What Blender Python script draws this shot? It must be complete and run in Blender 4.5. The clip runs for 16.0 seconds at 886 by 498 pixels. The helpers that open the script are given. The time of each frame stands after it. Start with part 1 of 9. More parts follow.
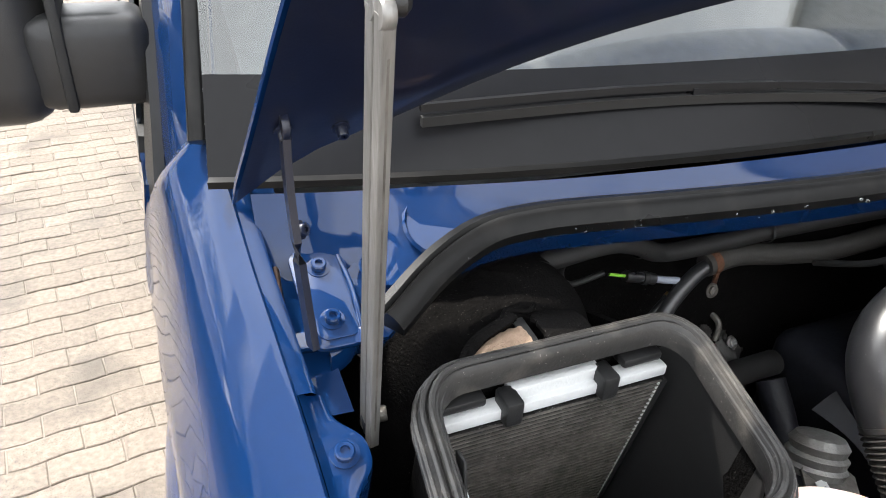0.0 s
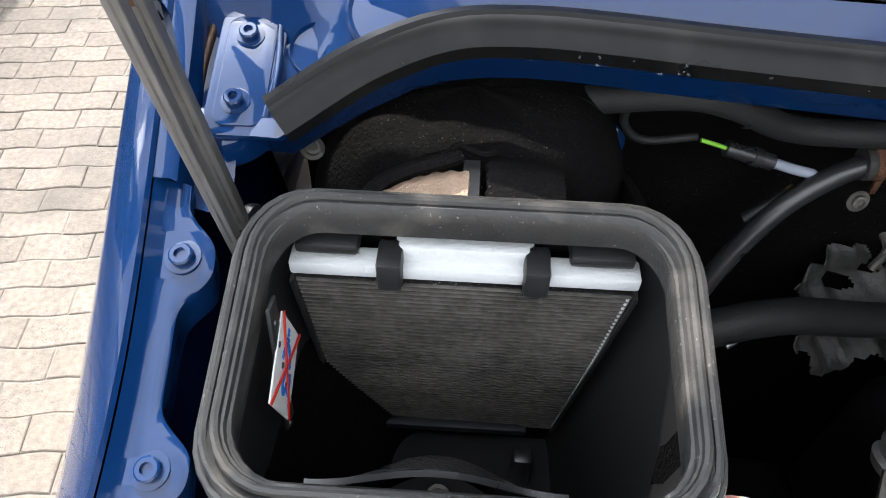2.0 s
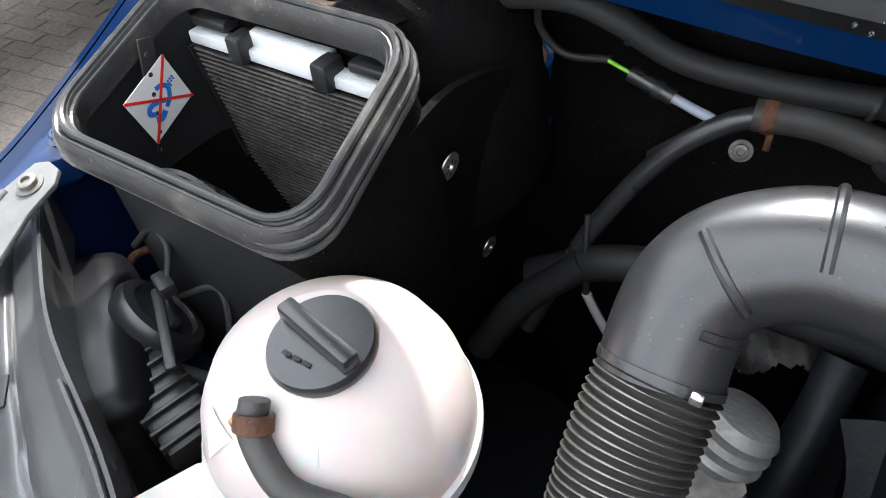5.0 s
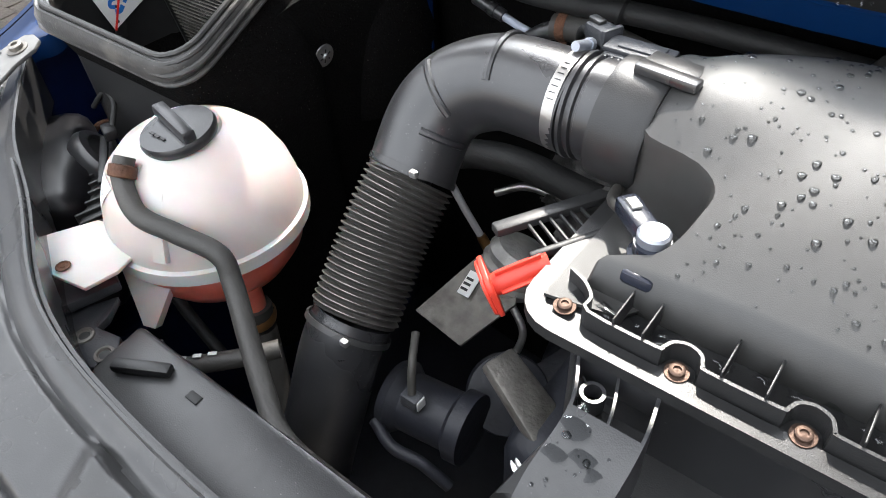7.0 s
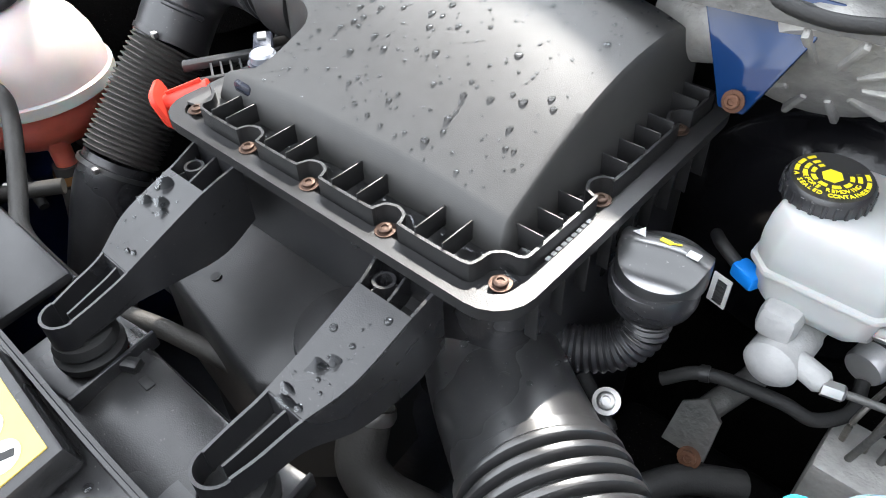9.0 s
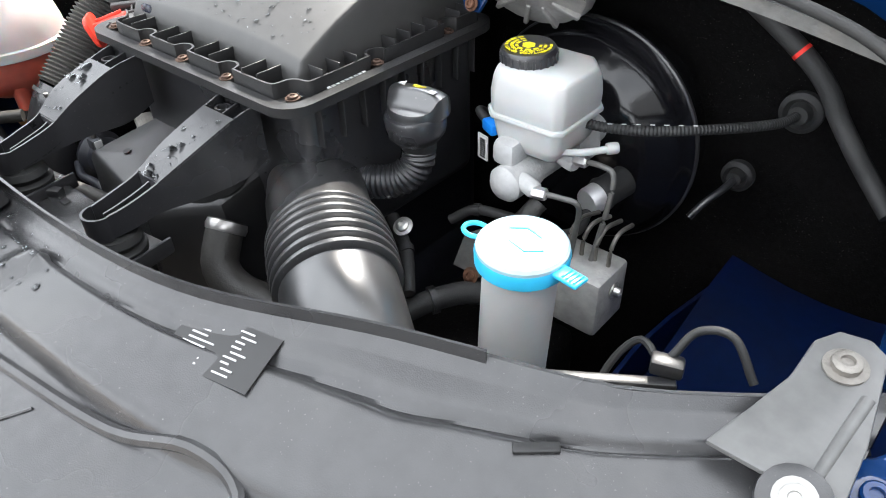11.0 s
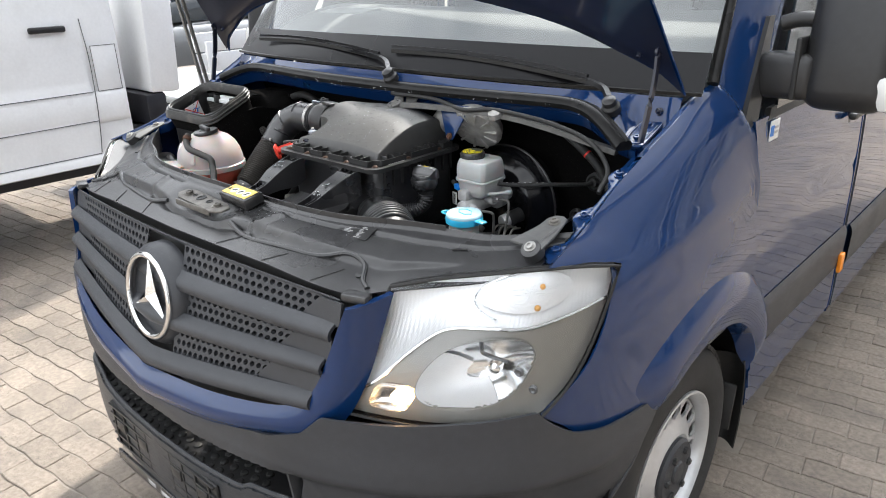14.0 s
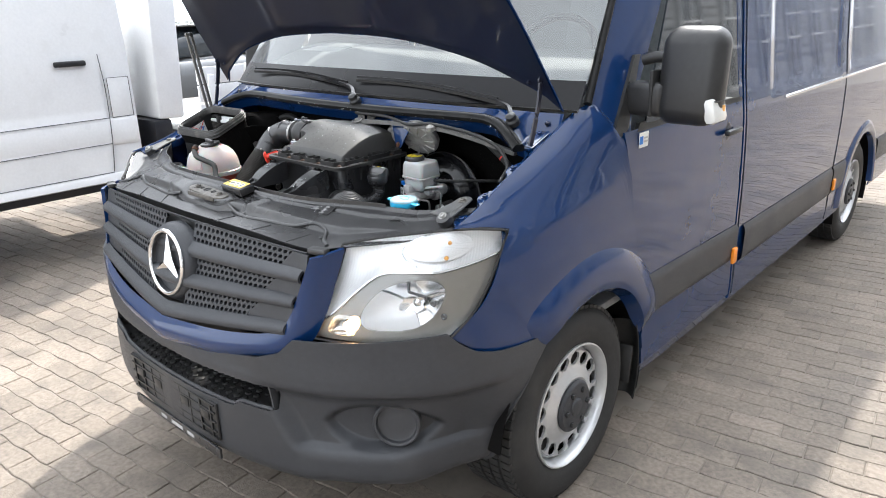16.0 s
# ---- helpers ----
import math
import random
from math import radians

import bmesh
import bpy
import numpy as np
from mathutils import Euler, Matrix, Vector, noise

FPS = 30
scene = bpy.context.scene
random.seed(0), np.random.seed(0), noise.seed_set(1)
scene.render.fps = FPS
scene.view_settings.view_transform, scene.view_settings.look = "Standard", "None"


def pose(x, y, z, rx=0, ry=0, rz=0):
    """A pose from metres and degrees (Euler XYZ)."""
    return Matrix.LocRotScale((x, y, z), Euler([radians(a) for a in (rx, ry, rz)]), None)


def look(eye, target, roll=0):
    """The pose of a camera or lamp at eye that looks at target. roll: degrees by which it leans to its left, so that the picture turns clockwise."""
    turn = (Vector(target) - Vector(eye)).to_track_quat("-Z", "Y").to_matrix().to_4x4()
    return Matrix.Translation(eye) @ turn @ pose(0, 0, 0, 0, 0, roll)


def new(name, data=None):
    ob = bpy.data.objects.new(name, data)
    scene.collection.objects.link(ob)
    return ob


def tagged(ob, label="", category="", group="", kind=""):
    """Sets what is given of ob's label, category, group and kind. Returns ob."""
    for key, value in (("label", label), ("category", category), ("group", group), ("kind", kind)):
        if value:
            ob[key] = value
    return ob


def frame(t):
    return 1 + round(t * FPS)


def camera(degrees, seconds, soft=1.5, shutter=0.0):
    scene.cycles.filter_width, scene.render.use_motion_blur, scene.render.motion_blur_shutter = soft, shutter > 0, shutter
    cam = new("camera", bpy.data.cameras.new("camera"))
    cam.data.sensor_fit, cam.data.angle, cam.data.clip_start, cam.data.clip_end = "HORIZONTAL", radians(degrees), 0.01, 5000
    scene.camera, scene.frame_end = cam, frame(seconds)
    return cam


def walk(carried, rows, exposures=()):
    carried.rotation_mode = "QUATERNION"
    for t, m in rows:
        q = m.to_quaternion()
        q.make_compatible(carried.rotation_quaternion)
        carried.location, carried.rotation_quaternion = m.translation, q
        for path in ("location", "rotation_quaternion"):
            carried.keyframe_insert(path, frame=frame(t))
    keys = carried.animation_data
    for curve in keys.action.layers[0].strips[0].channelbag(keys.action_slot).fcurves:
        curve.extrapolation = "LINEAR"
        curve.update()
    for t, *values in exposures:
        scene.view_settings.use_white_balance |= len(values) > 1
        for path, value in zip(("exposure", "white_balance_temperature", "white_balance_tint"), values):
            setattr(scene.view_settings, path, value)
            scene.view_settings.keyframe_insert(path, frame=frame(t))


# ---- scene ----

# ---- camera and its walk ----
cam = camera(64.3, 16.0, soft=1.0)
PATH = [
    (0, (-0.935, 0.417, 1.635), (-0.23, 1.961, 0.577), 3.6),
    (0.5, (-0.847, 0.426, 1.633), (-0.337, 1.832, 0.305), 4.1),
    (1, (-0.771, 0.48, 1.604), (-0.389, 1.776, 0.129), 3.9),
    (1.5, (-0.717, 0.502, 1.573), (-0.508, 1.812, 0.077), 3.0),
    (2, (-0.643, 0.496, 1.565), (-0.701, 1.809, 0.057), 1.1),
    (2.5, (-0.58, 0.478, 1.558), (-0.88, 1.777, 0.067), -0.7),
    (3, (-0.52, 0.434, 1.557), (-0.966, 1.713, 0.085), -1.8),
    (3.2, (-0.5, 0.419, 1.552), (-0.997, 1.687, 0.088), -2.1),
    (5.3, (-0.177, 0.416, 1.504), (-1.024, 1.552, 0.093), -4.5),
    (5.5, (-0.151, 0.414, 1.501), (-1.011, 1.542, 0.091), -4.4),
    (6, (-0.083, 0.391, 1.512), (-0.966, 1.498, 0.1), -4.4),
    (6.5, (0.0, 0.352, 1.523), (-0.911, 1.46, 0.13), -4.3),
    (7, (0.097, 0.32, 1.518), (-0.839, 1.429, 0.142), -3.6),
    (7.5, (0.219, 0.345, 1.508), (-0.732, 1.439, 0.131), -3.6),
    (8, (0.322, 0.355, 1.505), (-0.645, 1.437, 0.129), -2.8),
    (8.5, (0.402, 0.355, 1.495), (-0.588, 1.428, 0.128), -2.4),
    (9, (0.475, 0.364, 1.482), (-0.532, 1.427, 0.119), -2.6),
    (9.5, (0.543, 0.384, 1.454), (-0.467, 1.442, 0.091), -2.6),
    (10, (0.617, 0.389, 1.439), (-0.39, 1.442, 0.069), -2.8),
    (10.2, (0.648, 0.376, 1.432), (-0.366, 1.439, 0.076), -2.8),
    (12.3, (1.128, -0.084, 1.518), (-0.017, 1.268, 0.59), -0.9),
    (12.5, (1.167, -0.13, 1.524), (0.002, 1.22, 0.617), -0.9),
    (13, (1.25, -0.279, 1.547), (0.043, 1.072, 0.701), -1.1),
    (13.5, (1.357, -0.413, 1.582), (0.119, 0.949, 0.8), -1.4),
    (14, (1.518, -0.496, 1.604), (0.264, 0.873, 0.861), -1.6),
    (14.5, (1.739, -0.563, 1.573), (0.476, 0.801, 0.837), -1.4),
    (15, (1.869, -0.64, 1.542), (0.6, 0.719, 0.805), -1.2),
    (15.5, (1.957, -0.727, 1.576), (0.694, 0.637, 0.838), -1.3),
    (16, (2.007, -0.808, 1.641), (0.741, 0.594, 0.985), -1.4),
]
walk(cam, [(t, look(eye, target, roll)) for t, eye, target, roll in PATH], exposures=[(0, 1.0, 6600, 10), (0.8, 1.04, 6500, 10), (3.2, 0.98, 6200, 10), (5.3, 1.25, 6250, 10), (8.0, 1.22, 6450, 10), (9.0, 1.45, 6300, 10), (9.6, 1.82, 6350, 10), (10.2, 1.92, 6350, 10), (12.3, 0.94, 6550, 10), (14.5, 0.72, 6450, 10), (16, 0.85, 6350, 10)])

# ---- world, sun ----
SUN = Vector((-0.33, 0.75, 1.0)).normalized()           # towards the sun: high behind the van
world = bpy.data.worlds.new("sky")
world.use_nodes = True
scene.world = world
wn, wl = world.node_tree.nodes, world.node_tree.links
sky = wn.new("ShaderNodeTexSky")
sky.sky_type = 'NISHITA'
sky.sun_disc = False
sky.sun_elevation = math.asin(SUN.z)
sky.sun_rotation = math.atan2(SUN.x, SUN.y)
sky.dust_density = 3.0
# thin bright cloud over the blue
wc = wn.new("ShaderNodeTexCoord")
cl = wn.new("ShaderNodeTexNoise")
cl.inputs["Scale"].default_value, cl.inputs["Detail"].default_value = 2.2, 6
cr = wn.new("ShaderNodeValToRGB")
cr.color_ramp.elements[0].position, cr.color_ramp.elements[1].position = 0.20, 0.52
cm = wn.new("ShaderNodeMix")
cm.data_type = 'RGBA'
dt = wn.new("ShaderNodeVectorMath"); dt.operation = 'DOT_PRODUCT'
dt.inputs[1].default_value = SUN
mx0 = wn.new("ShaderNodeMath"); mx0.operation = 'MAXIMUM'; mx0.inputs[1].default_value = 0.0
pw = wn.new("ShaderNodeMath"); pw.operation = 'POWER'; pw.inputs[1].default_value = 18.0
gl0 = wn.new("ShaderNodeMath"); gl0.operation = 'MULTIPLY_ADD'; gl0.inputs[1].default_value, gl0.inputs[2].default_value = 4.6, 0.82
cs = wn.new("ShaderNodeVectorMath"); cs.operation = 'SCALE'
cs.inputs[0].default_value = (17.0, 17.6, 18.4)
wl.new(wc.outputs["Generated"], dt.inputs[0])
wl.new(dt.outputs["Value"], mx0.inputs[0])
wl.new(mx0.outputs[0], pw.inputs[0])
wl.new(pw.outputs[0], gl0.inputs[0])
wl.new(gl0.outputs[0], cs.inputs["Scale"])
wl.new(cs.outputs[0], cm.inputs[7])
wl.new(wc.outputs["Generated"], cl.inputs["Vector"])
wl.new(cl.outputs["Fac"], cr.inputs[0])
wl.new(cr.outputs[0], cm.inputs[0])
wl.new(sky.outputs[0], cm.inputs[6])
wl.new(cm.outputs[2], wn["Background"].inputs[0])
wn["Background"].inputs[1].default_value = 0.115
sun = new("sun", bpy.data.lights.new("sun", 'SUN'))
sun.data.energy, sun.data.angle, sun.data.color = 4.1, radians(1.0), (1.0, 0.94, 0.85)
sun.matrix_world = look(SUN * 30, (0, 0, 0))


# ---- materials ----
def mat(name, col, rough=0.5, metal=0.0, vary=0.25, big=3.0, fine=60.0, bump=0.15, bscale=400.0, coat=0.0, spec=0.5, stain=None, stain_amt=0.5, trans=0.0, ior=1.45, rand=0.0, island=0.0, rvary=0.15, stretch=None, emit=None, sss=0.0, speck=None, world=False):
    """A surface with two scales of variation in colour, worn gloss and fine relief."""
    m = bpy.data.materials.new(name)
    m.use_nodes = True
    n, l = m.node_tree.nodes, m.node_tree.links
    b = n["Principled BSDF"]
    tc = n.new("ShaderNodeTexCoord")
    co = tc.outputs["Object"]
    if world:
        co = n.new("ShaderNodeNewGeometry").outputs["Position"]
    if stretch:
        mp = n.new("ShaderNodeMapping")
        mp.inputs["Scale"].default_value = stretch
        l.new(co, mp.inputs["Vector"])
        co = mp.outputs[0]

    def noise_node(s, d=4.0):
        t = n.new("ShaderNodeTexNoise")
        t.inputs["Scale"].default_value, t.inputs["Detail"].default_value = s, d
        l.new(co, t.inputs["Vector"])
        return t.outputs["Fac"]
    a, f = noise_node(big), noise_node(fine, 3)
    ad = n.new("ShaderNodeMath"); ad.operation = 'ADD'
    l.new(a, ad.inputs[0]); l.new(f, ad.inputs[1])
    last = ad.outputs[0]
    mr = n.new("ShaderNodeMapRange")
    mr.inputs["From Min"].default_value, mr.inputs["From Max"].default_value = 0.6, 1.4
    mr.inputs["To Min"].default_value, mr.inputs["To Max"].default_value = 1 - vary, 1 + vary
    l.new(last, mr.inputs["Value"])
    val = mr.outputs[0]
    if rand or island:
        oi = n.new("ShaderNodeObjectInfo" if rand else "ShaderNodeNewGeometry")
        r2 = n.new("ShaderNodeMapRange")
        r2.inputs["To Min"].default_value, r2.inputs["To Max"].default_value = 1 - rand - island, 1 + rand + island
        l.new(oi.outputs["Random" if rand else "Random Per Island"], r2.inputs["Value"])
        mu = n.new("ShaderNodeMath"); mu.operation = 'MULTIPLY'
        l.new(val, mu.inputs[0]); l.new(r2.outputs[0], mu.inputs[1])
        val = mu.outputs[0]
    vm = n.new("ShaderNodeVectorMath"); vm.operation = 'SCALE'
    vm.inputs[0].default_value = col
    l.new(val, vm.inputs["Scale"])
    out = vm.outputs[0]
    if stain:
        rp = n.new("ShaderNodeValToRGB")
        rp.color_ramp.elements[0].position, rp.color_ramp.elements[1].position = 0.52, 0.72
        l.new(noise_node(big * 2.3, 8), rp.inputs[0])
        sm = n.new("ShaderNodeMath"); sm.operation = 'MULTIPLY'; sm.inputs[1].default_value = stain_amt
        l.new(rp.outputs[0], sm.inputs[0])
        mx = n.new("ShaderNodeMix"); mx.data_type = 'RGBA'
        mx.inputs[7].default_value = (*stain, 1)
        l.new(sm.outputs[0], mx.inputs[0]); l.new(out, mx.inputs[6])
        out = mx.outputs[2]
    if speck:
        # lint, grit and dust specks: colour, share and size
        sp = n.new("ShaderNodeValToRGB")
        sp.color_ramp.elements[0].position, sp.color_ramp.elements[1].position = 0.74 - speck[1], 0.78 - speck[1]
        l.new(noise_node(speck[2], 1), sp.inputs[0])
        pz = n.new("ShaderNodeMath"); pz.operation = 'MULTIPLY'
        pr = n.new("ShaderNodeMapRange")
        pr.inputs["From Min"].default_value, pr.inputs["From Max"].default_value = 0.42, 0.62
        l.new(noise_node(big * 3.1 + 2, 5), pr.inputs["Value"])
        l.new(sp.outputs[0], pz.inputs[0]); l.new(pr.outputs[0], pz.inputs[1])
        sx = n.new("ShaderNodeMix"); sx.data_type = 'RGBA'
        sx.inputs[7].default_value = (*speck[0], 1)
        l.new(pz.outputs[0], sx.inputs[0]); l.new(out, sx.inputs[6])
        out = sx.outputs[2]
    l.new(out, b.inputs["Base Color"])
    rr = n.new("ShaderNodeMapRange")
    rr.inputs["From Min"].default_value, rr.inputs["From Max"].default_value = 0.3, 0.7
    rr.inputs["To Min"].default_value, rr.inputs["To Max"].default_value = max(0.02, rough * (1 - rvary)), min(1, rough * (1 + rvary))
    l.new(a, rr.inputs["Value"]); l.new(rr.outputs[0], b.inputs["Roughness"])
    b.inputs["Metallic"].default_value = metal
    b.inputs["Specular IOR Level"].default_value = spec
    b.inputs["Coat Weight"].default_value, b.inputs["Coat Roughness"].default_value = coat, 0.04
    b.inputs["Transmission Weight"].default_value, b.inputs["IOR"].default_value = trans, ior
    if sss:
        b.inputs["Subsurface Weight"].default_value, b.inputs["Subsurface Scale"].default_value = sss, 0.03
    if emit:
        b.inputs["Emission Color"].default_value, b.inputs["Emission Strength"].default_value = (*emit[0], 1), emit[1]
    if bump:
        bp = n.new("ShaderNodeBump")
        bp.inputs["Strength"].default_value, bp.inputs["Distance"].default_value = bump, 0.002
        l.new(noise_node(bscale, 2), bp.inputs["Height"]); l.new(bp.outputs[0], b.inputs["Normal"])
    return m


M = dict(
    blue=mat("blue_paint", (0.0020, 0.0215, 0.086), 0.5, vary=0.06, bump=0.0, coat=1.0, spec=0.06),
    # darker copy of the body blue: bonnet underside, hinges, handle recess
    blue_dark=mat("darker_blue_paint", (0.004, 0.007, 0.022), 0.36, vary=0.25, bump=0.05, coat=0.3, stain=(0.02, 0.02, 0.025), stain_amt=0.5),
    # body blue darkened for the bay walls: their shade is in the colour
    blue_bay=mat("shaded_blue_bay_paint", (0.0016, 0.009, 0.046), 0.45, vary=0.3, bump=0.05, bscale=80, coat=0.5, spec=0.2, stain=(0.008, 0.010, 0.02), stain_amt=0.5),
    plastic=mat("black_plastic", (0.021, 0.021, 0.0215), 0.36, vary=0.2, bump=0.12, bscale=900, big=5),
    plastic_sat=mat("satin_black_plastic", (0.023, 0.023, 0.025), 0.29, vary=0.2, spec=0.85, speck=((0.10, 0.098, 0.095), 0.03, 420), bump=0.08, bscale=1100, big=6, stain=(0.06, 0.058, 0.055), stain_amt=0.25),
    airbox=mat("grained_black_plastic", (0.027, 0.0265, 0.0255), 0.58, vary=0.25, spec=1.0, bump=0.10, bscale=1400, big=6),
    grey_plastic=mat("dark_grey_bumper_plastic", (0.036, 0.038, 0.043), 0.46, vary=0.15, bump=0.25, bscale=700, big=3, stain=(0.058, 0.058, 0.06), stain_amt=0.25, speck=((0.12, 0.15, 0.15), 0.02, 500)),
    rim_rubber=mat("profiled_rim_rubber", (0.036, 0.035, 0.034), 0.36, vary=0.3, bump=0.2, bscale=300, big=9, stain=(0.17, 0.155, 0.135), stain_amt=0.6, rvary=0.3, speck=((0.2, 0.19, 0.17), 0.03, 350)),
    cover=mat("grey_black_panel_plastic", (0.029, 0.029, 0.030), 0.30, vary=0.25, spec=0.7, bump=0.10, bscale=900, big=5, stain=(0.055, 0.053, 0.05), stain_amt=0.4, rvary=0.3, speck=((0.10, 0.098, 0.095), 0.02, 500)),
    rubber=mat("black_rubber", (0.018, 0.018, 0.018), 0.6, vary=0.25, bump=0.2, bscale=500, stain=(0.05, 0.048, 0.045), stain_amt=0.4),
    seal=mat("dusty_rubber_seal", (0.007, 0.007, 0.007), 0.30, spec=0.22, vary=0.3, bump=0.04, bscale=160, big=9, stain=(0.05, 0.047, 0.043), stain_amt=0.16),
    hose=mat("grey_rubber_hose", (0.040, 0.038, 0.035), 0.55, vary=0.25, bump=0.2, bscale=350, stain=(0.09, 0.08, 0.07), stain_amt=0.4),
    felt=mat("black_sound_felt", (0.0055, 0.0052, 0.0052), 0.8, vary=0.5, bump=0.8, bscale=320, fine=150, speck=((0.075, 0.07, 0.064), 0.035, 460), stain=(0.013, 0.012, 0.0115), stain_amt=0.4, spec=0.06),
    dark=mat("dark_bay_metal", (0.012, 0.013, 0.018), 0.5, vary=0.4, bump=0.3, bscale=120, stain=(0.03, 0.028, 0.026), stain_amt=0.5),
    foam=mat("tan_foam", (0.34, 0.245, 0.18), 0.9, vary=0.3, bump=1.0, bscale=350, spec=0.1),
    tank=mat("milky_tank_plastic", (0.56, 0.49, 0.465), 0.32, vary=0.05, bump=0.05, bscale=80, sss=0.5, stain=(0.75, 0.66, 0.60), stain_amt=0.3),
    coolant=mat("coolant_filled_plastic", (0.66, 0.155, 0.11), 0.3, vary=0.15, bump=0.05, bscale=80, sss=0.4, stain=(0.70, 0.25, 0.20), stain_amt=0.6),
    white=mat("white_plastic", (0.405, 0.41, 0.405), 0.38, vary=0.05, bump=0.05, bscale=100, sss=0.15),
    paper=mat("white_paper_label", (0.78, 0.78, 0.76), 0.6, vary=0.05, bump=0.0),
    filter_edge=mat("white_filter_fleece", (0.62, 0.63, 0.63), 0.8, vary=0.06, bump=0.5, bscale=300),
    # paler than the filter sheet, standing in for light on the pleat edges
    pleat=mat("dusty_lit_pleat_tips", (0.10, 0.092, 0.084), 0.85, vary=0.6, big=14, fine=120, bump=0.5, bscale=200, stain=(0.04, 0.038, 0.036), stain_amt=0.7),
    filter=mat("grey_filter_pleats", (0.020, 0.019, 0.018), 0.85, vary=0.45, bump=0.8, bscale=200, big=9, stain=(0.16, 0.155, 0.15), stain_amt=0.5, speck=((0.30, 0.29, 0.28), 0.10, 420)),
    alu=mat("cast_aluminium", (0.34, 0.335, 0.32), 0.5, metal=0.45, vary=0.35, bump=0.6, bscale=180, stain=(0.25, 0.23, 0.20), stain_amt=0.5),
    alu_clean=mat("machined_aluminium", (0.66, 0.66, 0.66), 0.4, metal=0.7, vary=0.12, bump=0.2, bscale=250),
    steel=mat("galvanised_steel", (0.52, 0.51, 0.50), 0.38, metal=0.9, vary=0.3, bump=0.25, bscale=150, stain=(0.30, 0.24, 0.18), stain_amt=0.5),
    stay=mat("dull_zinc_stay", (0.235, 0.228, 0.218), 0.5, metal=0.55, vary=0.5, fine=90, bump=0.4, bscale=260, stretch=(1, 1, 0.12), stain=(0.10, 0.085, 0.07), stain_amt=0.6),
    chrome=mat("chrome", (0.80, 0.80, 0.80), 0.08, metal=1.0, vary=0.03, bump=0.0),
    rim=mat("silver_wheel_paint", (0.55, 0.56, 0.57), 0.35, metal=0.6, vary=0.08, bump=0.08, bscale=200, stain=(0.35, 0.33, 0.30), stain_amt=0.25),
    rust=mat("rusty_iron", (0.11, 0.05, 0.028), 0.75, metal=0.2, vary=0.5, bump=0.8, bscale=300, big=30),
    bolt=mat("brown_oxidised_screw", (0.085, 0.055, 0.042), 0.5, metal=0.7, vary=0.4, bump=0.3, bscale=300, big=40),
    red=mat("red_plastic", (0.62, 0.05, 0.03), 0.35, vary=0.1, bump=0.05),
    amber=mat("amber_plastic", (0.80, 0.25, 0.02), 0.25, vary=0.08, bump=0.05),
    cyan=mat("sky_blue_plastic", (0.04, 0.45, 0.72), 0.3, vary=0.08, bump=0.05, sss=0.1),
    cyan_pale=mat("pale_blue_cap_plastic", (0.34, 0.50, 0.56), 0.3, vary=0.06, bump=0.05, sss=0.1),
    clipblue=mat("blue_connector_plastic", (0.01, 0.22, 0.75), 0.35, vary=0.08, bump=0.05),
    yellow=mat("yellow_print", (0.78, 0.66, 0.02), 0.5, vary=0.05, bump=0.0),
    orange=mat("yellow_label", (0.84, 0.62, 0.16), 0.5, vary=0.06, bump=0.0),
    # even black for print, and for openings whose shade is put into colour
    ink=mat("black_print_and_shade", (0.02, 0.02, 0.02), 0.5, vary=0.05, bump=0.0),
    inkblue=mat("blue_print", (0.02, 0.18, 0.60), 0.5, vary=0.05, bump=0.0),
    inkred=mat("red_print", (0.70, 0.03, 0.02), 0.5, vary=0.05, bump=0.0),
    inkgrey=mat("pale_grey_print", (0.45, 0.45, 0.45), 0.5, vary=0.05, bump=0.0),
    green=mat("green_wire", (0.25, 0.60, 0.05), 0.5, vary=0.05, bump=0.0),
    brass=mat("copper_brown_metal", (0.38, 0.20, 0.08), 0.4, metal=0.8, vary=0.3, bump=0.2),
    tyre=mat("tyre_rubber", (0.022, 0.022, 0.022), 0.7, vary=0.25, bump=0.35, bscale=300, stain=(0.06, 0.055, 0.05), stain_amt=0.35),
    bezel=mat("grey_lamp_bezel", (0.29, 0.283, 0.265), 0.32, metal=0.3, vary=0.06, bump=0.03),
    reflector=mat("lamp_reflector", (0.86, 0.87, 0.88), 0.16, metal=1.0, vary=0.04, bump=0.0),
    flute=mat("fluted_reflector", (0.92, 0.92, 0.92), 0.30, metal=0.18, vary=0.05, bump=0.0),
    lamp_on=mat("lit_position_lamp", (0.9, 0.75, 0.5), 0.3, vary=0.05, bump=0.0, emit=((1.0, 0.58, 0.24), 16.0)),
    bulb=mat("bulb_glass", (0.9, 0.9, 0.9), 0.05, vary=0.02, bump=0.0, trans=0.7),
    lock_steel=mat("dirty_lock_steel", (0.17, 0.16, 0.145), 0.5, metal=0.6, vary=0.4, big=14, bump=0.5, bscale=220, stain=(0.05, 0.045, 0.04), stain_amt=0.7),
    link=mat("weathered_cast_metal", (0.105, 0.104, 0.10), 0.55, metal=0.35, vary=0.35, big=12, bump=0.6, bscale=200, stain=(0.12, 0.11, 0.10), stain_amt=0.6),
    cabin=mat("grey_cabin_lining", (0.24, 0.245, 0.25), 0.7, vary=0.2, bump=0.3),
    vanwhite=mat("white_vehicle_paint", (0.72, 0.73, 0.74), 0.32, vary=0.05, bump=0.02, bscale=40, coat=0.6, stain=(0.55, 0.55, 0.54), stain_amt=0.2),
    carglass=mat("dark_vehicle_glass", (0.02, 0.025, 0.03), 0.05, vary=0.1, bump=0.0, coat=0.5),
    cargrey=mat("grey_vehicle_paint", (0.08, 0.084, 0.09), 0.3, metal=0.3, vary=0.06, bump=0.0, coat=1.0),
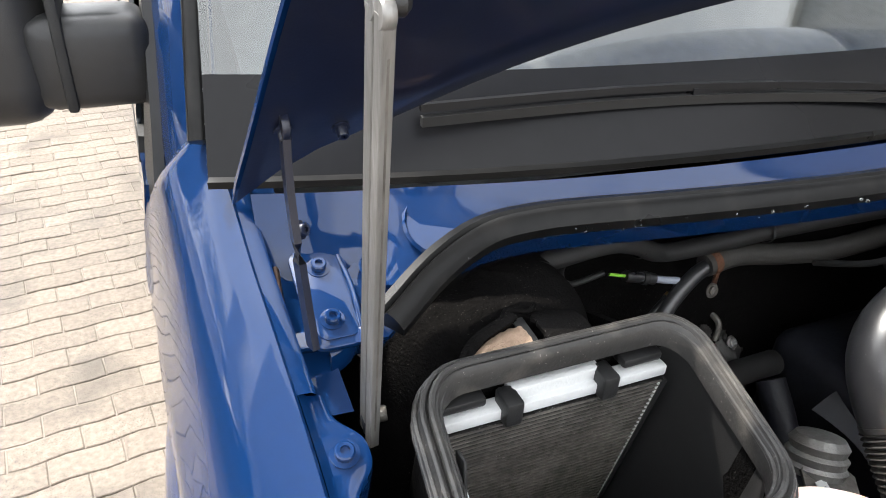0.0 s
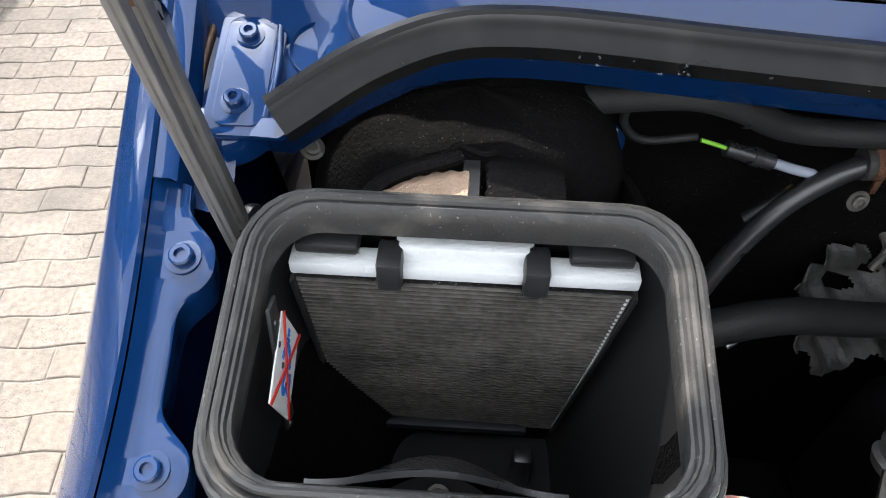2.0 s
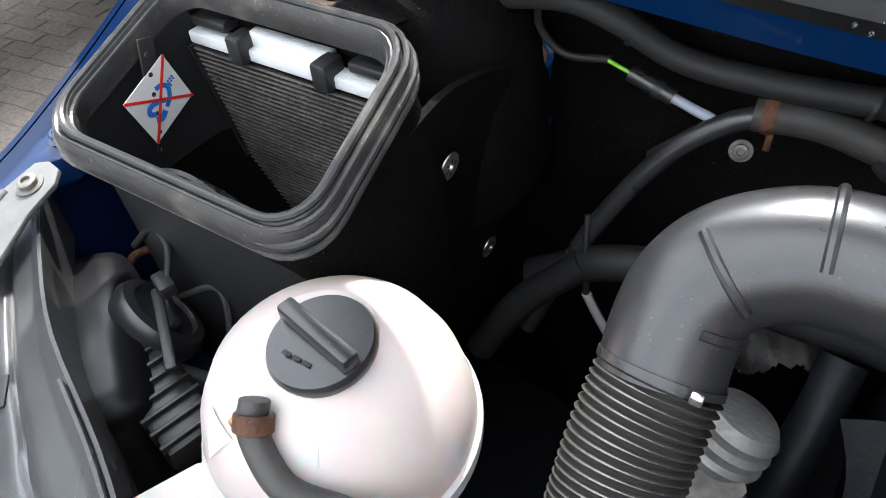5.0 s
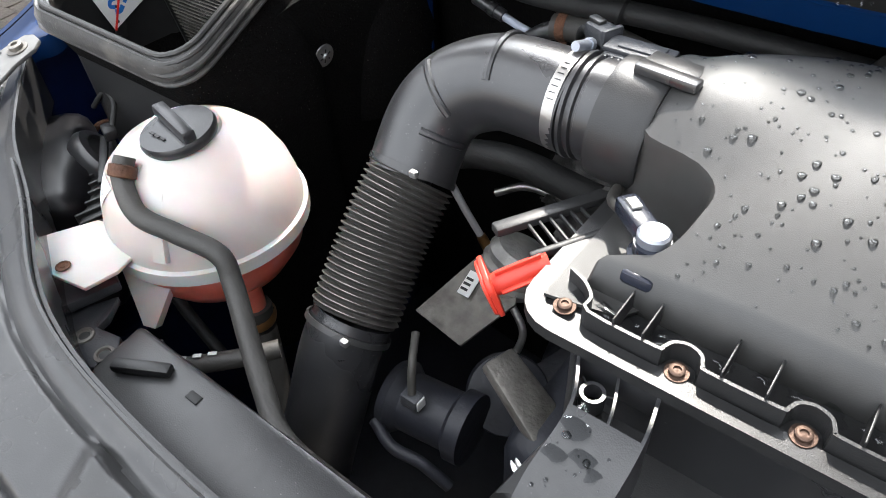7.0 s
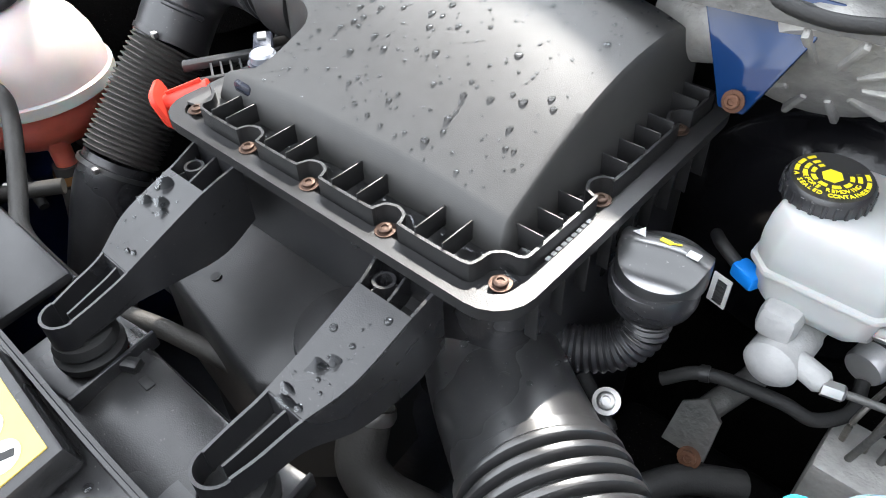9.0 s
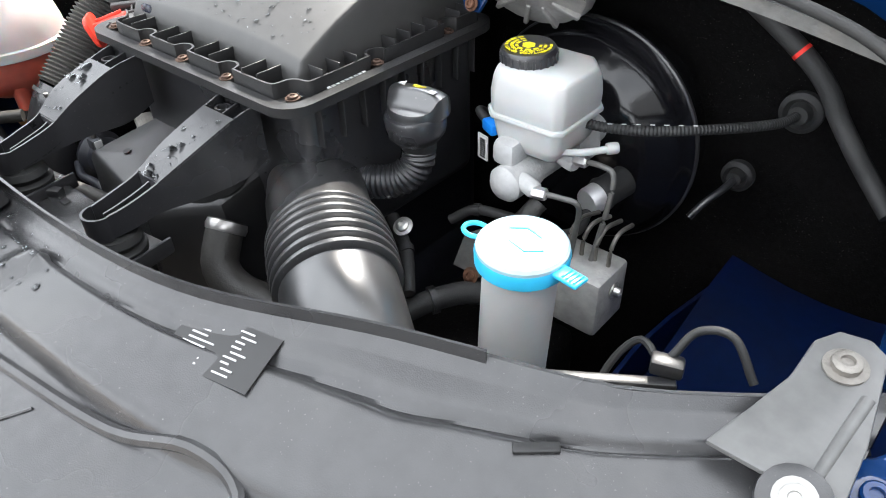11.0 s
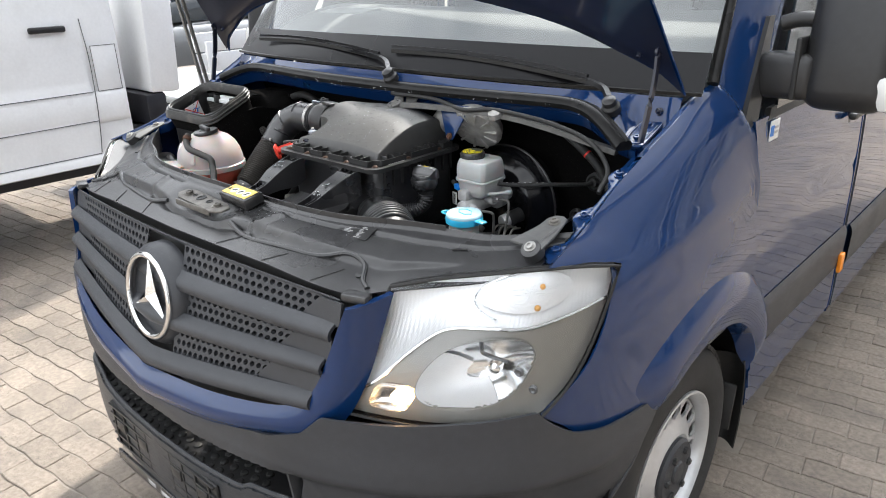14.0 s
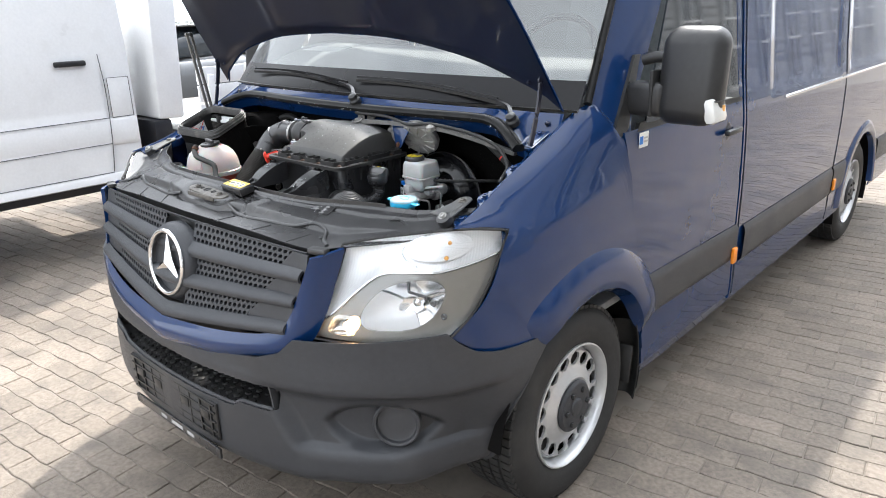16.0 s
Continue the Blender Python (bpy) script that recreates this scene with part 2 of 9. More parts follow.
    wall=mat("pale_grey_cladding", (0.26, 0.265, 0.27), 0.6, vary=0.15, bump=0.2, bscale=20),
    paver=mat("concrete_paver", (0.184, 0.156, 0.129), 0.82, vary=0.40, big=1.5, fine=55, bump=1.0, bscale=170, speck=((0.09, 0.08, 0.07), 0.12, 260), rand=0.12, stain=(0.098, 0.087, 0.075), stain_amt=0.8, spec=0.35, world=True),
    ground=mat("far_paving", (0.20, 0.176, 0.148), 0.85, vary=0.3, big=1.5, fine=9, bump=0.6, bscale=60),
    bark=mat("bark", (0.10, 0.08, 0.06), 0.9, vary=0.4, bump=0.8, bscale=60),
    leaf=mat("leaves", (0.06, 0.09, 0.03), 0.6, vary=0.5, bump=0.2, big=1.2),
)


# tinted windscreen: a thin sheet, clear with a mirror gloss that grows at flat angles
def pane(name, tint, ior):
    m = bpy.data.materials.new(name)
    m.use_nodes = True
    n, l = m.node_tree.nodes, m.node_tree.links
    n.remove(n["Principled BSDF"])
    tr, gl, mx, fr = n.new("ShaderNodeBsdfTransparent"), n.new("ShaderNodeBsdfGlossy"), n.new("ShaderNodeMixShader"), n.new("ShaderNodeFresnel")
    tr.inputs[0].default_value = (*tint, 1)
    gl.inputs["Color"].default_value, gl.inputs["Roughness"].default_value = (0.95, 0.97, 0.97, 1), 0.03
    fr.inputs["IOR"].default_value = ior
    l.new(fr.outputs[0], mx.inputs[0])
    l.new(tr.outputs[0], mx.inputs[1])
    l.new(gl.outputs[0], mx.inputs[2])
    l.new(mx.outputs[0], n["Material Output"].inputs[0])
    return m


M["screen"] = pane("tinted_screen_glass", (0.62, 0.67, 0.66), 2.1)
M["sleeve"] = mat("pale_blue_white_sleeve", (0.34, 0.37, 0.44), 0.4, vary=0.1, bump=0.05)
M["shield"] = mat("dirty_grey_shield_metal", (0.085, 0.082, 0.078), 0.6, metal=0.4, vary=0.5, big=14, bump=0.6, bscale=220, stain=(0.035, 0.03, 0.027), stain_amt=0.7)
M["amber_glass"] = mat("pale_amber_bulb_glass", (0.80, 0.42, 0.13), 0.2, vary=0.05, bump=0.0)
M["cast_pale"] = mat("pale_cast_alloy", (0.40, 0.40, 0.395), 0.62, metal=0.15, vary=0.25, bump=0.4, bscale=260, stain=(0.16, 0.14, 0.12), stain_amt=0.6)
M["mount_plastic"] = mat("dusty_light_grey_plastic", (0.10, 0.10, 0.098), 0.5, vary=0.3, bump=0.05, bscale=200, stain=(0.16, 0.155, 0.15), stain_amt=0.4)
M["frit"] = mat("black_ceramic_print", (0.006, 0.006, 0.007), 0.30, vary=0.2, bump=0.0, spec=0.25)
M["drop"] = pane("rain_water", (0.74, 0.75, 0.76), 1.5)
M["glass"] = pane("clear_lamp_cover", (0.96, 0.97, 0.98), 1.35)

M["duct"] = mat("smooth_grey_black_plastic", (0.026, 0.026, 0.027), 0.30, vary=0.15, spec=1.0, bump=0.05, bscale=900, big=6, coat=0.35, speck=((0.12, 0.12, 0.115), 0.03, 420))
for k_ in ("blue", "blue_dark"):
    M[k_].node_tree.nodes["Principled BSDF"].inputs["Coat IOR"].default_value = 1.5
M["lens"] = mat("clear_white_lens", (0.62, 0.62, 0.60), 0.12, vary=0.05, bump=0.0, coat=0.6)
M["sensor_plastic"] = mat("blue_black_plastic", (0.018, 0.021, 0.032), 0.28, vary=0.2, bump=0.1, bscale=600)
M["sensor_metal"] = mat("blue_grey_metal", (0.33, 0.35, 0.40), 0.35, metal=0.7, vary=0.15, bump=0.1, bscale=300)
M["plug_bore"] = mat("dusty_tan_plastic", (0.33, 0.25, 0.18), 0.8, vary=0.3, bump=0.3, bscale=400)
M["duct"].node_tree.nodes["Principled BSDF"].inputs["Coat Roughness"].default_value = 0.28

# ---- mesh helpers ----
def part(name, bm, material, parent=None, label="", smooth=True):
    """One bmesh as one mesh object under a thing or a part."""
    bmesh.ops.recalc_face_normals(bm, faces=bm.faces)
    me = bpy.data.meshes.new(name)
    bm.to_mesh(me)
    bm.free()
    if smooth:
        me.shade_smooth()
        me.set_sharp_from_angle(angle=radians(38))
    for m_ in (material if isinstance(material, (list, tuple)) else [material]):
        me.materials.append(m_)
    ob = new(name, me)
    if parent:
        ob.parent = parent
    if label:
        ob["label"] = label
    return ob


def thing(name, label, category, group="", at=(0, 0, 0)):
    ob = new(name)
    ob.empty_display_size = 0.05
    return tagged(ob, label, category, group)


def rbox(c, s, bev=0.004, rot=None, bm=None, seg=2):
    """A box with rounded edges; rot: a 3x3 or 4x4 turn about its middle."""
    b = bmesh.new()
    bmesh.ops.create_cube(b, size=1)
    bmesh.ops.scale(b, vec=s, verts=b.verts)
    if bev:
        bmesh.ops.bevel(b, geom=b.edges[:], offset=min(bev, min(s) * 0.45), segments=seg, profile=0.5, affect='EDGES')
    if rot is not None:
        bmesh.ops.transform(b, matrix=rot.to_4x4(), verts=b.verts)
    bmesh.ops.translate(b, vec=c, verts=b.verts)
    return merge(bm, b)


def merge(bm, b):
    if bm is None:
        return b
    tmp = bpy.data.meshes.new("tmp")
    b.to_mesh(tmp)
    b.free()
    bm.from_mesh(tmp)
    bpy.data.meshes.remove(tmp)
    return bm


def turn_to(axis):
    """The turn that brings z onto axis."""
    return Vector(axis).normalized().to_track_quat('Z', 'Y').to_matrix()


def lathe(prof, at=(0, 0, 0), axis=(0, 0, 1), seg=32, bm=None, cap=True):
    """Turns a profile of (radius, height) about an axis."""
    b = bmesh.new()
    R = turn_to(axis)
    rings = []
    for r, h in prof:
        rings.append([b.verts.new(Vector(at) + R @ Vector((r * math.cos(2 * math.pi * k / seg), r * math.sin(2 * math.pi * k / seg), h))) for k in range(seg)])
    for a, c in zip(rings, rings[1:]):
        for k in range(seg):
            b.faces.new((a[k], a[(k + 1) % seg], c[(k + 1) % seg], c[k]))
    if cap:
        b.faces.new(rings[0][::-1])
        b.faces.new(rings[-1])
    return merge(bm, b)


def smooth_path(pts, n=8):
    """A Catmull-Rom curve through the points."""
    P = [Vector(p) for p in pts]
    P = [P[0] * 2 - P[1]] + P + [P[-1] * 2 - P[-2]]
    out = []
    for i in range(1, len(P) - 2):
        a, b, c, d = P[i - 1:i + 3]
        for k in range(n):
            t = k / n
            out.append(0.5 * ((2 * b) + (c - a) * t + (2 * a - 5 * b + 4 * c - d) * t * t + (3 * b - a - 3 * c + d) * t ** 3))
    out.append(P[-2])
    return out


def sweep(path, section, bm=None, closed=False, cap=True, up=(0, 0, 1), scales=None):
    """Carries a closed section of (side, up) points along a path."""
    b = bmesh.new()
    n = len(path)
    rings = []
    for i, p in enumerate(path):
        q0 = path[i - 1] if (i or closed) else path[0]
        q1 = path[(i + 1) % n] if (i < n - 1 or closed) else path[-1]
        d = (Vector(q1) - Vector(q0)).normalized()
        u = Vector(up)
        if abs(d.dot(u)) > 0.97:
            u = Vector((0, 1, 0)) if abs(d.y) < 0.9 else Vector((1, 0, 0))
        s = d.cross(u).normalized()
        w = s.cross(d)
        k = scales[i] if scales else 1.0
        rings.append([b.verts.new(Vector(p) + s * a * k + w * c * k) for a, c in section])
    m_ = len(section)
    pairs = list(zip(rings, rings[1:])) + ([(rings[-1], rings[0])] if closed else [])
    for r0, r1 in pairs:
        for k in range(m_):
            b.faces.new((r0[k], r0[(k + 1) % m_], r1[(k + 1) % m_], r1[k]))
    if cap and not closed:
        b.faces.new(rings[0][::-1])
        b.faces.new(rings[-1])
    return merge(bm, b)


def circle(r, n=12):
    return [(r * math.cos(2 * math.pi * k / n), r * math.sin(2 * math.pi * k / n)) for k in range(n)]


def tube(pts, r, bm=None, n=10, seg=12, rib=0.0, pitch=0.006, sharp=1.0):
    """A hose through the points; rib: depth of the corrugation."""
    path = smooth_path(pts, n)
    if not rib:
        return sweep(path, circle(r, seg), bm)
    # walk along the curve at a quarter of the pitch
    dense, acc = [path[0]], 0.0
    per = 8 if sharp == 1.0 else 14
    step = pitch / per
    for a, c in zip(path, path[1:]):
        L = (c - a).length
        while acc + step <= L + 1e-9 and L > 0:
            acc += step
            dense.append(a.lerp(c, acc / L))
        acc -= L
        if acc < 0 and acc > -step:
            pass
    sc = [1.0 + (rib / r) * (0.5 + 0.5 * math.cos(2 * math.pi * i / per)) ** sharp for i in range(len(dense))]
    return sweep(dense, circle(r, seg), bm, scales=sc)


def prism(poly, depth, M4=None, bm=None, bev=0.0):
    """A flat outline of (x, y) with thickness along z, laid by the matrix M4."""
    b = bmesh.new()
    bot = [b.verts.new((x, y, 0)) for x, y in poly]
    f = b.faces.new(bot)
    r = bmesh.ops.extrude_face_region(b, geom=[f])
    bmesh.ops.translate(b, vec=(0, 0, depth), verts=[v for v in r["geom"] if isinstance(v, bmesh.types.BMVert)])
    if bev:
        bmesh.ops.bevel(b, geom=b.edges[:], offset=bev, segments=2, profile=0.5, affect='EDGES')
    if M4 is not None:
        bmesh.ops.transform(b, matrix=M4, verts=b.verts)
    return merge(bm, b)


def grid(fn, nu, nv, thick=0.0, bm=None, keep=None, back=None):
    """A sheet fn(u, v) for u, v in 0..1, with thickness against its normal (or towards `back`)."""
    b = bmesh.new()
    V = [[b.verts.new(fn(i / nu, j / nv)) for j in range(nv + 1)] for i in range(nu + 1)]
    for i in range(nu):
        for j in range(nv):
            if keep is None or keep((i + .5) / nu, (j + .5) / nv):
                b.faces.new((V[i][j], V[i + 1][j], V[i + 1][j + 1], V[i][j + 1]))
    loose = [v for v in b.verts if not v.link_faces]
    bmesh.ops.delete(b, geom=loose, context='VERTS')
    if thick:
        b.normal_update()
        off = {v: (Vector(back) * thick if back is not None else -v.normal * thick) for v in b.verts}
        r = bmesh.ops.extrude_face_region(b, geom=b.faces[:])
        new_v = [v for v in r["geom"] if isinstance(v, bmesh.types.BMVert)]
        b.verts.index_update()
        # the copies lie on their originals: move them
        from_pos = {tuple(round(c, 6) for c in v.co): o for v, o in off.items()}
        for v in new_v:
            v.co = v.co + from_pos.get(tuple(round(c, 6) for c in v.co), Vector((0, 0, 0)))
    return merge(bm, b)


def mirror_x(bm):
    bmesh.ops.scale(bm, vec=(-1, 1, 1), verts=bm.verts)
    bmesh.ops.reverse_faces(bm, faces=bm.faces)
    return bm


def lerp_table(tab, x):
    """Linear look-up in a table of (x, value) with smooth ends."""
    if x <= tab[0][0]:
        return tab[0][1]
    for (a, va), (b, vb) in zip(tab, tab[1:]):
        if x <= b:
            t = (x - a) / (b - a)
            return va + (vb - va) * t
    return tab[-1][1]


def smooth_table(tab, x):
    """Like lerp_table, with a soft curve through the table's points."""
    P = tab
    if x <= P[0][0]:
        return P[0][1]
    for i in range(len(P) - 1):
        if x <= P[i + 1][0]:
            (x0, y0), (x1, y1) = P[i], P[i + 1]
            m0 = (P[i + 1][1] - P[i - 1][1]) / (P[i + 1][0] - P[i - 1][0]) if i else (y1 - y0) / (x1 - x0)
            m1 = (P[i + 2][1] - y0) / (P[i + 2][0] - x0) if i + 2 < len(P) else (y1 - y0) / (x1 - x0)
            h = x1 - x0
            t = (x - x0) / h
            return (2 * t ** 3 - 3 * t * t + 1) * y0 + (t ** 3 - 2 * t * t + t) * h * m0 + (-2 * t ** 3 + 3 * t * t) * y1 + (t ** 3 - t * t) * h * m1
    return P[-1][1]


def side_of(sg, bm):
    return mirror_x(bm) if sg < 0 else bm


def bolt_mesh(at, axis, r=0.008, h=0.006, bm=None, washer=True):
    b = lathe([(r * 1.5, 0), (r * 1.5, h * 0.25), (r * 1.0, h * 0.3)], at, axis, 18) if washer else None
    return lathe([(r, 0), (r, h), (r * 0.85, h * 1.15), (r * 0.5, h * 1.15), (r * 0.45, h * 0.75)], at, axis, 6 if not washer else 12, b)


def words(name, body, size, M4, material, parent=None, label="", depth=0.0003):
    """Raised print in the built-in font."""
    cu = bpy.data.curves.new(name, 'FONT')
    cu.body, cu.size, cu.extrude, cu.align_x, cu.align_y = body, size, depth, 'CENTER', 'CENTER'
    tmp = new(name, cu)
    me = bpy.data.meshes.new_from_object(tmp.evaluated_get(bpy.context.evaluated_depsgraph_get()))
    bpy.data.objects.remove(tmp)
    me.transform(M4)
    me.materials.clear()
    me.materials.append(material)
    ob = new(name, me)
    if parent:
        ob.parent = parent
    if label:
        ob["label"] = label
    return ob

# ---- surroundings: a parked white truck, a grey car, an office front, trees ----
truck = thing("flatbed_truck", "white flatbed truck parked alongside", "truck")
TX = -2.95


def truck_side(y, z):
    return TX - 0.10 * max(0, (z - 1.25)) ** 1.3 - 0.02 * max(0, 0.75 - z)


cab_ = part("cab_side", grid(lambda u, v: Vector((truck_side(0, 0.54 + 1.71 * v), -1.6 + 3.09 * u, 0.54 + 1.71 * v)), 12, 20, 0.03), M["vanwhite"], truck)
part("cab_back", rbox((TX - 0.95, 1.46, 1.40), (1.80, 0.05, 1.75), 0.02), M["vanwhite"], truck)
part("cab_roof", rbox((TX - 0.98, 0.0, 2.26), (1.55, 2.9, 0.08), 0.03), M["vanwhite"], truck)
part("cab_front", rbox((TX - 0.95, -1.62, 1.05), (1.85, 0.12, 1.1), 0.05), M["vanwhite"], truck)
part("cab_window", grid(lambda u, v: Vector((truck_side(0, 1.44 + 0.60 * v) + 0.006, -0.55 + 1.15 * u, 1.44 + 0.60 * v)), 4, 6, 0.006), M["carglass"], truck)
# waist roll with a soft hollow under it
part("cab_waist", grid(lambda u, v: Vector((TX + [0.001, 0.006, 0.012, 0.012, 0.005, 0.001][round(v * 5)], -1.5 + 2.98 * u, [0.955, 0.950, 0.93, 0.80, 0.775, 0.77][round(v * 5)])), 8, 5, 0.004), M["vanwhite"], truck)
part("cab_sill", grid(lambda u, v: Vector((TX + [0.002, 0.010, 0.012, -0.02][round(v * 3)], -0.35 + 1.83 * u, [0.575, 0.565, 0.53, 0.52][round(v * 3)])), 8, 3, 0.01), M["vanwhite"], truck)
dr_ = part("cab_door", grid(lambda u, v: Vector((truck_side(0, 0.585 + 0.80 * v) + 0.014 - 0.010 * (v > 0.48), -0.50 + 1.78 * u, 0.585 + 0.80 * v)), 6, 25, 0.004), M["vanwhite"], truck)


def seam(pts, parent):
    part("door_gap", sweep(smooth_path([(TX + x, y, z) for x, y, z in pts], 5), circle(0.0028, 6)), M["cargrey"], parent)


seam([(0.010, 1.285, 1.38), (0.009, 1.300, 1.15), (0.018, 1.290, 0.88), (0.018, 1.275, 0.70), (0.014, 1.262, 0.59)], dr_)
seam([(0.010, -0.50, 1.38), (0.010, -0.505, 1.0), (0.018, -0.50, 0.85), (0.016, -0.40, 0.66), (0.014, -0.36, 0.59)], dr_)
seam([(0.014, -0.36, 0.583), (0.016, 0.4, 0.583), (0.014, 1.26, 0.585)], dr_)
seam([(0.016, -0.50, 0.952), (0.016, 0.4, 0.955), (0.016, 1.29, 0.958)], dr_)
seam([(0.018, -0.45, 0.772), (0.018, 0.4, 0.776), (0.018, 1.28, 0.784)], dr_)
flp_ = part("filler_flap", rbox((TX + 0.006, 1.392, 1.09), (0.010, 0.150, 0.262), 0.004), M["vanwhite"], truck)
for ya, za, yb, zb in ((1.318, 0.958, 1.318, 1.222), (1.466, 0.958, 1.466, 1.222), (1.318, 1.222, 1.466, 1.222), (1.318, 0.958, 1.466, 0.958)):
    part("flap_gap", sweep([Vector((TX + 0.0112, ya, za)), Vector((TX + 0.0112, yb, zb))], circle(0.0022, 6)), M["cargrey"], flp_)
part("door_handle", rbox((TX + 0.012, 1.10, 1.33), (0.030, 0.20, 0.035), 0.010), M["plastic"], dr_)
part("headboard", rbox((TX - 0.35, 1.755, 1.40), (0.80, 0.20, 1.00), 0.02, Matrix.Rotation(radians(-3), 3, 'X')), M["vanwhite"], truck)
part("headboard_base", rbox((TX - 0.35, 1.66, 0.80), (0.78, 0.14, 0.20), 0.02), M["dark"], truck)
part("chassis_rail", rbox((TX - 0.5, 2.2, 0.62), (0.9, 5.5, 0.14), 0.02), M["dark"], truck)
part("cab_floor", rbox((TX - 0.95, -0.1, 0.50), (1.80, 3.0, 0.10), 0.02), M["dark"], truck)
part("side_box", rbox((TX - 0.40, 2.6, 0.48), (0.60, 1.5, 0.34), 0.02), M["dark"], truck)
for k in range(4):
    part("bed_board", rbox((TX - 0.02, 4.2, 0.77 + 0.135 * k), (0.03, 4.4, 0.125), 0.008), M["vanwhite"], truck)
for k in range(6):
    part("bed_post", rbox((TX, 2.1 + 0.82 * k, 0.96), (0.04, 0.05, 0.44), 0.008), M["vanwhite"], truck)
part("bed_floor", rbox((TX - 0.95, 4.2, 0.76), (1.85, 4.4, 0.06), 0.01), M["vanwhite"], truck)
for yy in (-0.85, 4.6):
    tw = part("truck_wheel", lathe([(0.06, 0.10), (0.20, 0.09), (0.23, 0.11), (0.26, 0.11), (0.34, 0.08), (0.36, 0.03), (0.36, -0.15), (0.30, -0.18)], (TX - 0.10, yy, 0.36), (1, 0, 0), 36), M["tyre"], truck)
    part("wheel_disc", lathe([(0.05, 0.105), (0.19, 0.095), (0.215, 0.112)], (TX - 0.10, yy, 0.36), (1, 0, 0), 28), M["rim"], tw)

car = thing("parked_car", "dark grey hatchback parked behind the truck", "car")
part("car_body", grid(lambda u, v: Vector((-9.3 + 0.9 * math.cos(math.pi * v) * (0.92 + 0.08 * math.sin(math.pi * u)), 3.5 + 4.2 * u, 0.35 + (0.62 + 0.10 * math.sin(math.pi * u)) * math.sin(math.pi * v) ** 0.5)), 20, 14), M["cargrey"], car)
part("car_cabin", grid(lambda u, v: Vector((-9.3 + (0.78 - 0.12 * math.sin(math.pi * u)) * math.cos(math.pi * v), 4.4 + 2.6 * u, 0.95 + 0.52 * math.sin(math.pi * u) ** 0.5 * math.sin(math.pi * v) ** 0.45)), 18, 14), M["carglass"], car)
part("car_roof", grid(lambda u, v: Vector((-9.95 + 1.3 * u, 5.0 + 1.5 * v, 1.475 - 0.05 * (2 * u - 1) ** 2)), 6, 6, 0.02), M["cargrey"], car)
for yy in (4.3, 6.8):
    part("car_wheel", lathe([(0.08, 0.05), (0.19, 0.04), (0.31, 0.03), (0.32, -0.15)], (-8.52, yy, 0.32), (1, 0, 0), 28), M["tyre"], car)

office = thing("office_building", "pale grey clad office front with tall white-framed windows", "building")
part("office_wall", rbox((9.2, 17.0, 4.6), (0.30, 62.0, 9.2), 0.02), M["wall"], office)
for k in range(17):
    yy = -8.0 + 3.2 * k
    win = part("office_window", rbox((9.03, yy, 2.6), (0.06, 1.5, 3.6), 0.01), M["carglass"], office)
    for dy in (-0.76, 0.0, 0.76):
        part("window_bar", rbox((8.985, yy + dy, 2.6), (0.06, 0.07, 3.7), 0.01), M["vanwhite"], win)
    for z_ in (0.8, 1.7, 2.6, 3.5, 4.42):
        part("window_bar", rbox((8.985, yy, z_), (0.06, 1.55, 0.06), 0.01), M["vanwhite"], win)
    for j in range(14):
        part("cladding_slat", rbox((9.03, yy + 1.45, 0.6 + 0.28 * j), (0.05, 1.0, 0.20), 0.01), M["wall"], office)
part("office_roof_edge", rbox((9.1, 17.0, 9.25), (0.5, 62.2, 0.2), 0.02), M["vanwhite"], office)

rngt = random.Random(3)
for tx_, ty_, h_ in ((-15, 17, 6.0), (-18.5, 15, 5.4), (-12, 19, 6.4), (-21, 18, 6.0), (-9, 20, 5.6), (-24, 13, 5.6)):
    tr = thing("tree", "leafy roadside tree in early leaf", "tree", "trees behind the yard")
    tk = tube([(tx_, ty_, -0.1), (tx_ + 0.05, ty_, 1.2), (tx_ - 0.05, ty_ + 0.1, 2.6), (tx_ + 0.1, ty_, 4.0)], 0.12, n=4, seg=9)
    limbs = []
    for k in range(7):
        a = rngt.random() * 6.28
        b0 = Vector((tx_, ty_, 1.8 + 0.35 * k))
        b1 = b0 + Vector((math.cos(a) * 1.2, math.sin(a) * 1.2, 0.9))
        tk = tube([b0, b0.lerp(b1, 0.5) + Vector((0, 0, 0.1)), b1], 0.04, tk, n=3, seg=6)
        limbs.append(b1)
    part("trunk", tk, M["bark"], tr)
    lv, lf = [], []
    for k in range(1500):
        c = limbs[k % 7] + Vector((rngt.gauss(0, 0.6), rngt.gauss(0, 0.6), rngt.gauss(0.3, 0.65)))
        d1 = Vector((rngt.gauss(0, 1), rngt.gauss(0, 1), rngt.gauss(0, 1))).normalized() * 0.10
        d2 = d1.orthogonal().normalized() * 0.06
        i0 = len(lv)
        lv += [c - d1, c + d2, c + d1, c - d2]
        lf.append((i0, i0 + 1, i0 + 2, i0 + 3))
    me_ = bpy.data.meshes.new("crown")
    me_.from_pydata(lv, [], lf)
    me_.materials.append(M["leaf"])
    co_ = new("crown", me_)
    co_.parent = tr

# ---- the van: outer body ----
van = thing("van", "dark blue panel van with raised bonnet, parked on block paving", "van")
SIDE = [(0.25, 0.925), (0.31, 0.955), (0.5, 0.962), (0.7, 0.966), (0.9, 0.969), (1.1, 0.966), (1.2, 0.960), (1.33, 0.943), (1.7, 0.905), (2.1, 0.86), (2.32, 0.81), (2.43, 0.70), (2.48, 0.45), (2.5, 0.0)]
ARC = (1.03, 0.345, 0.42)                                # wheel arch: y, z, radius
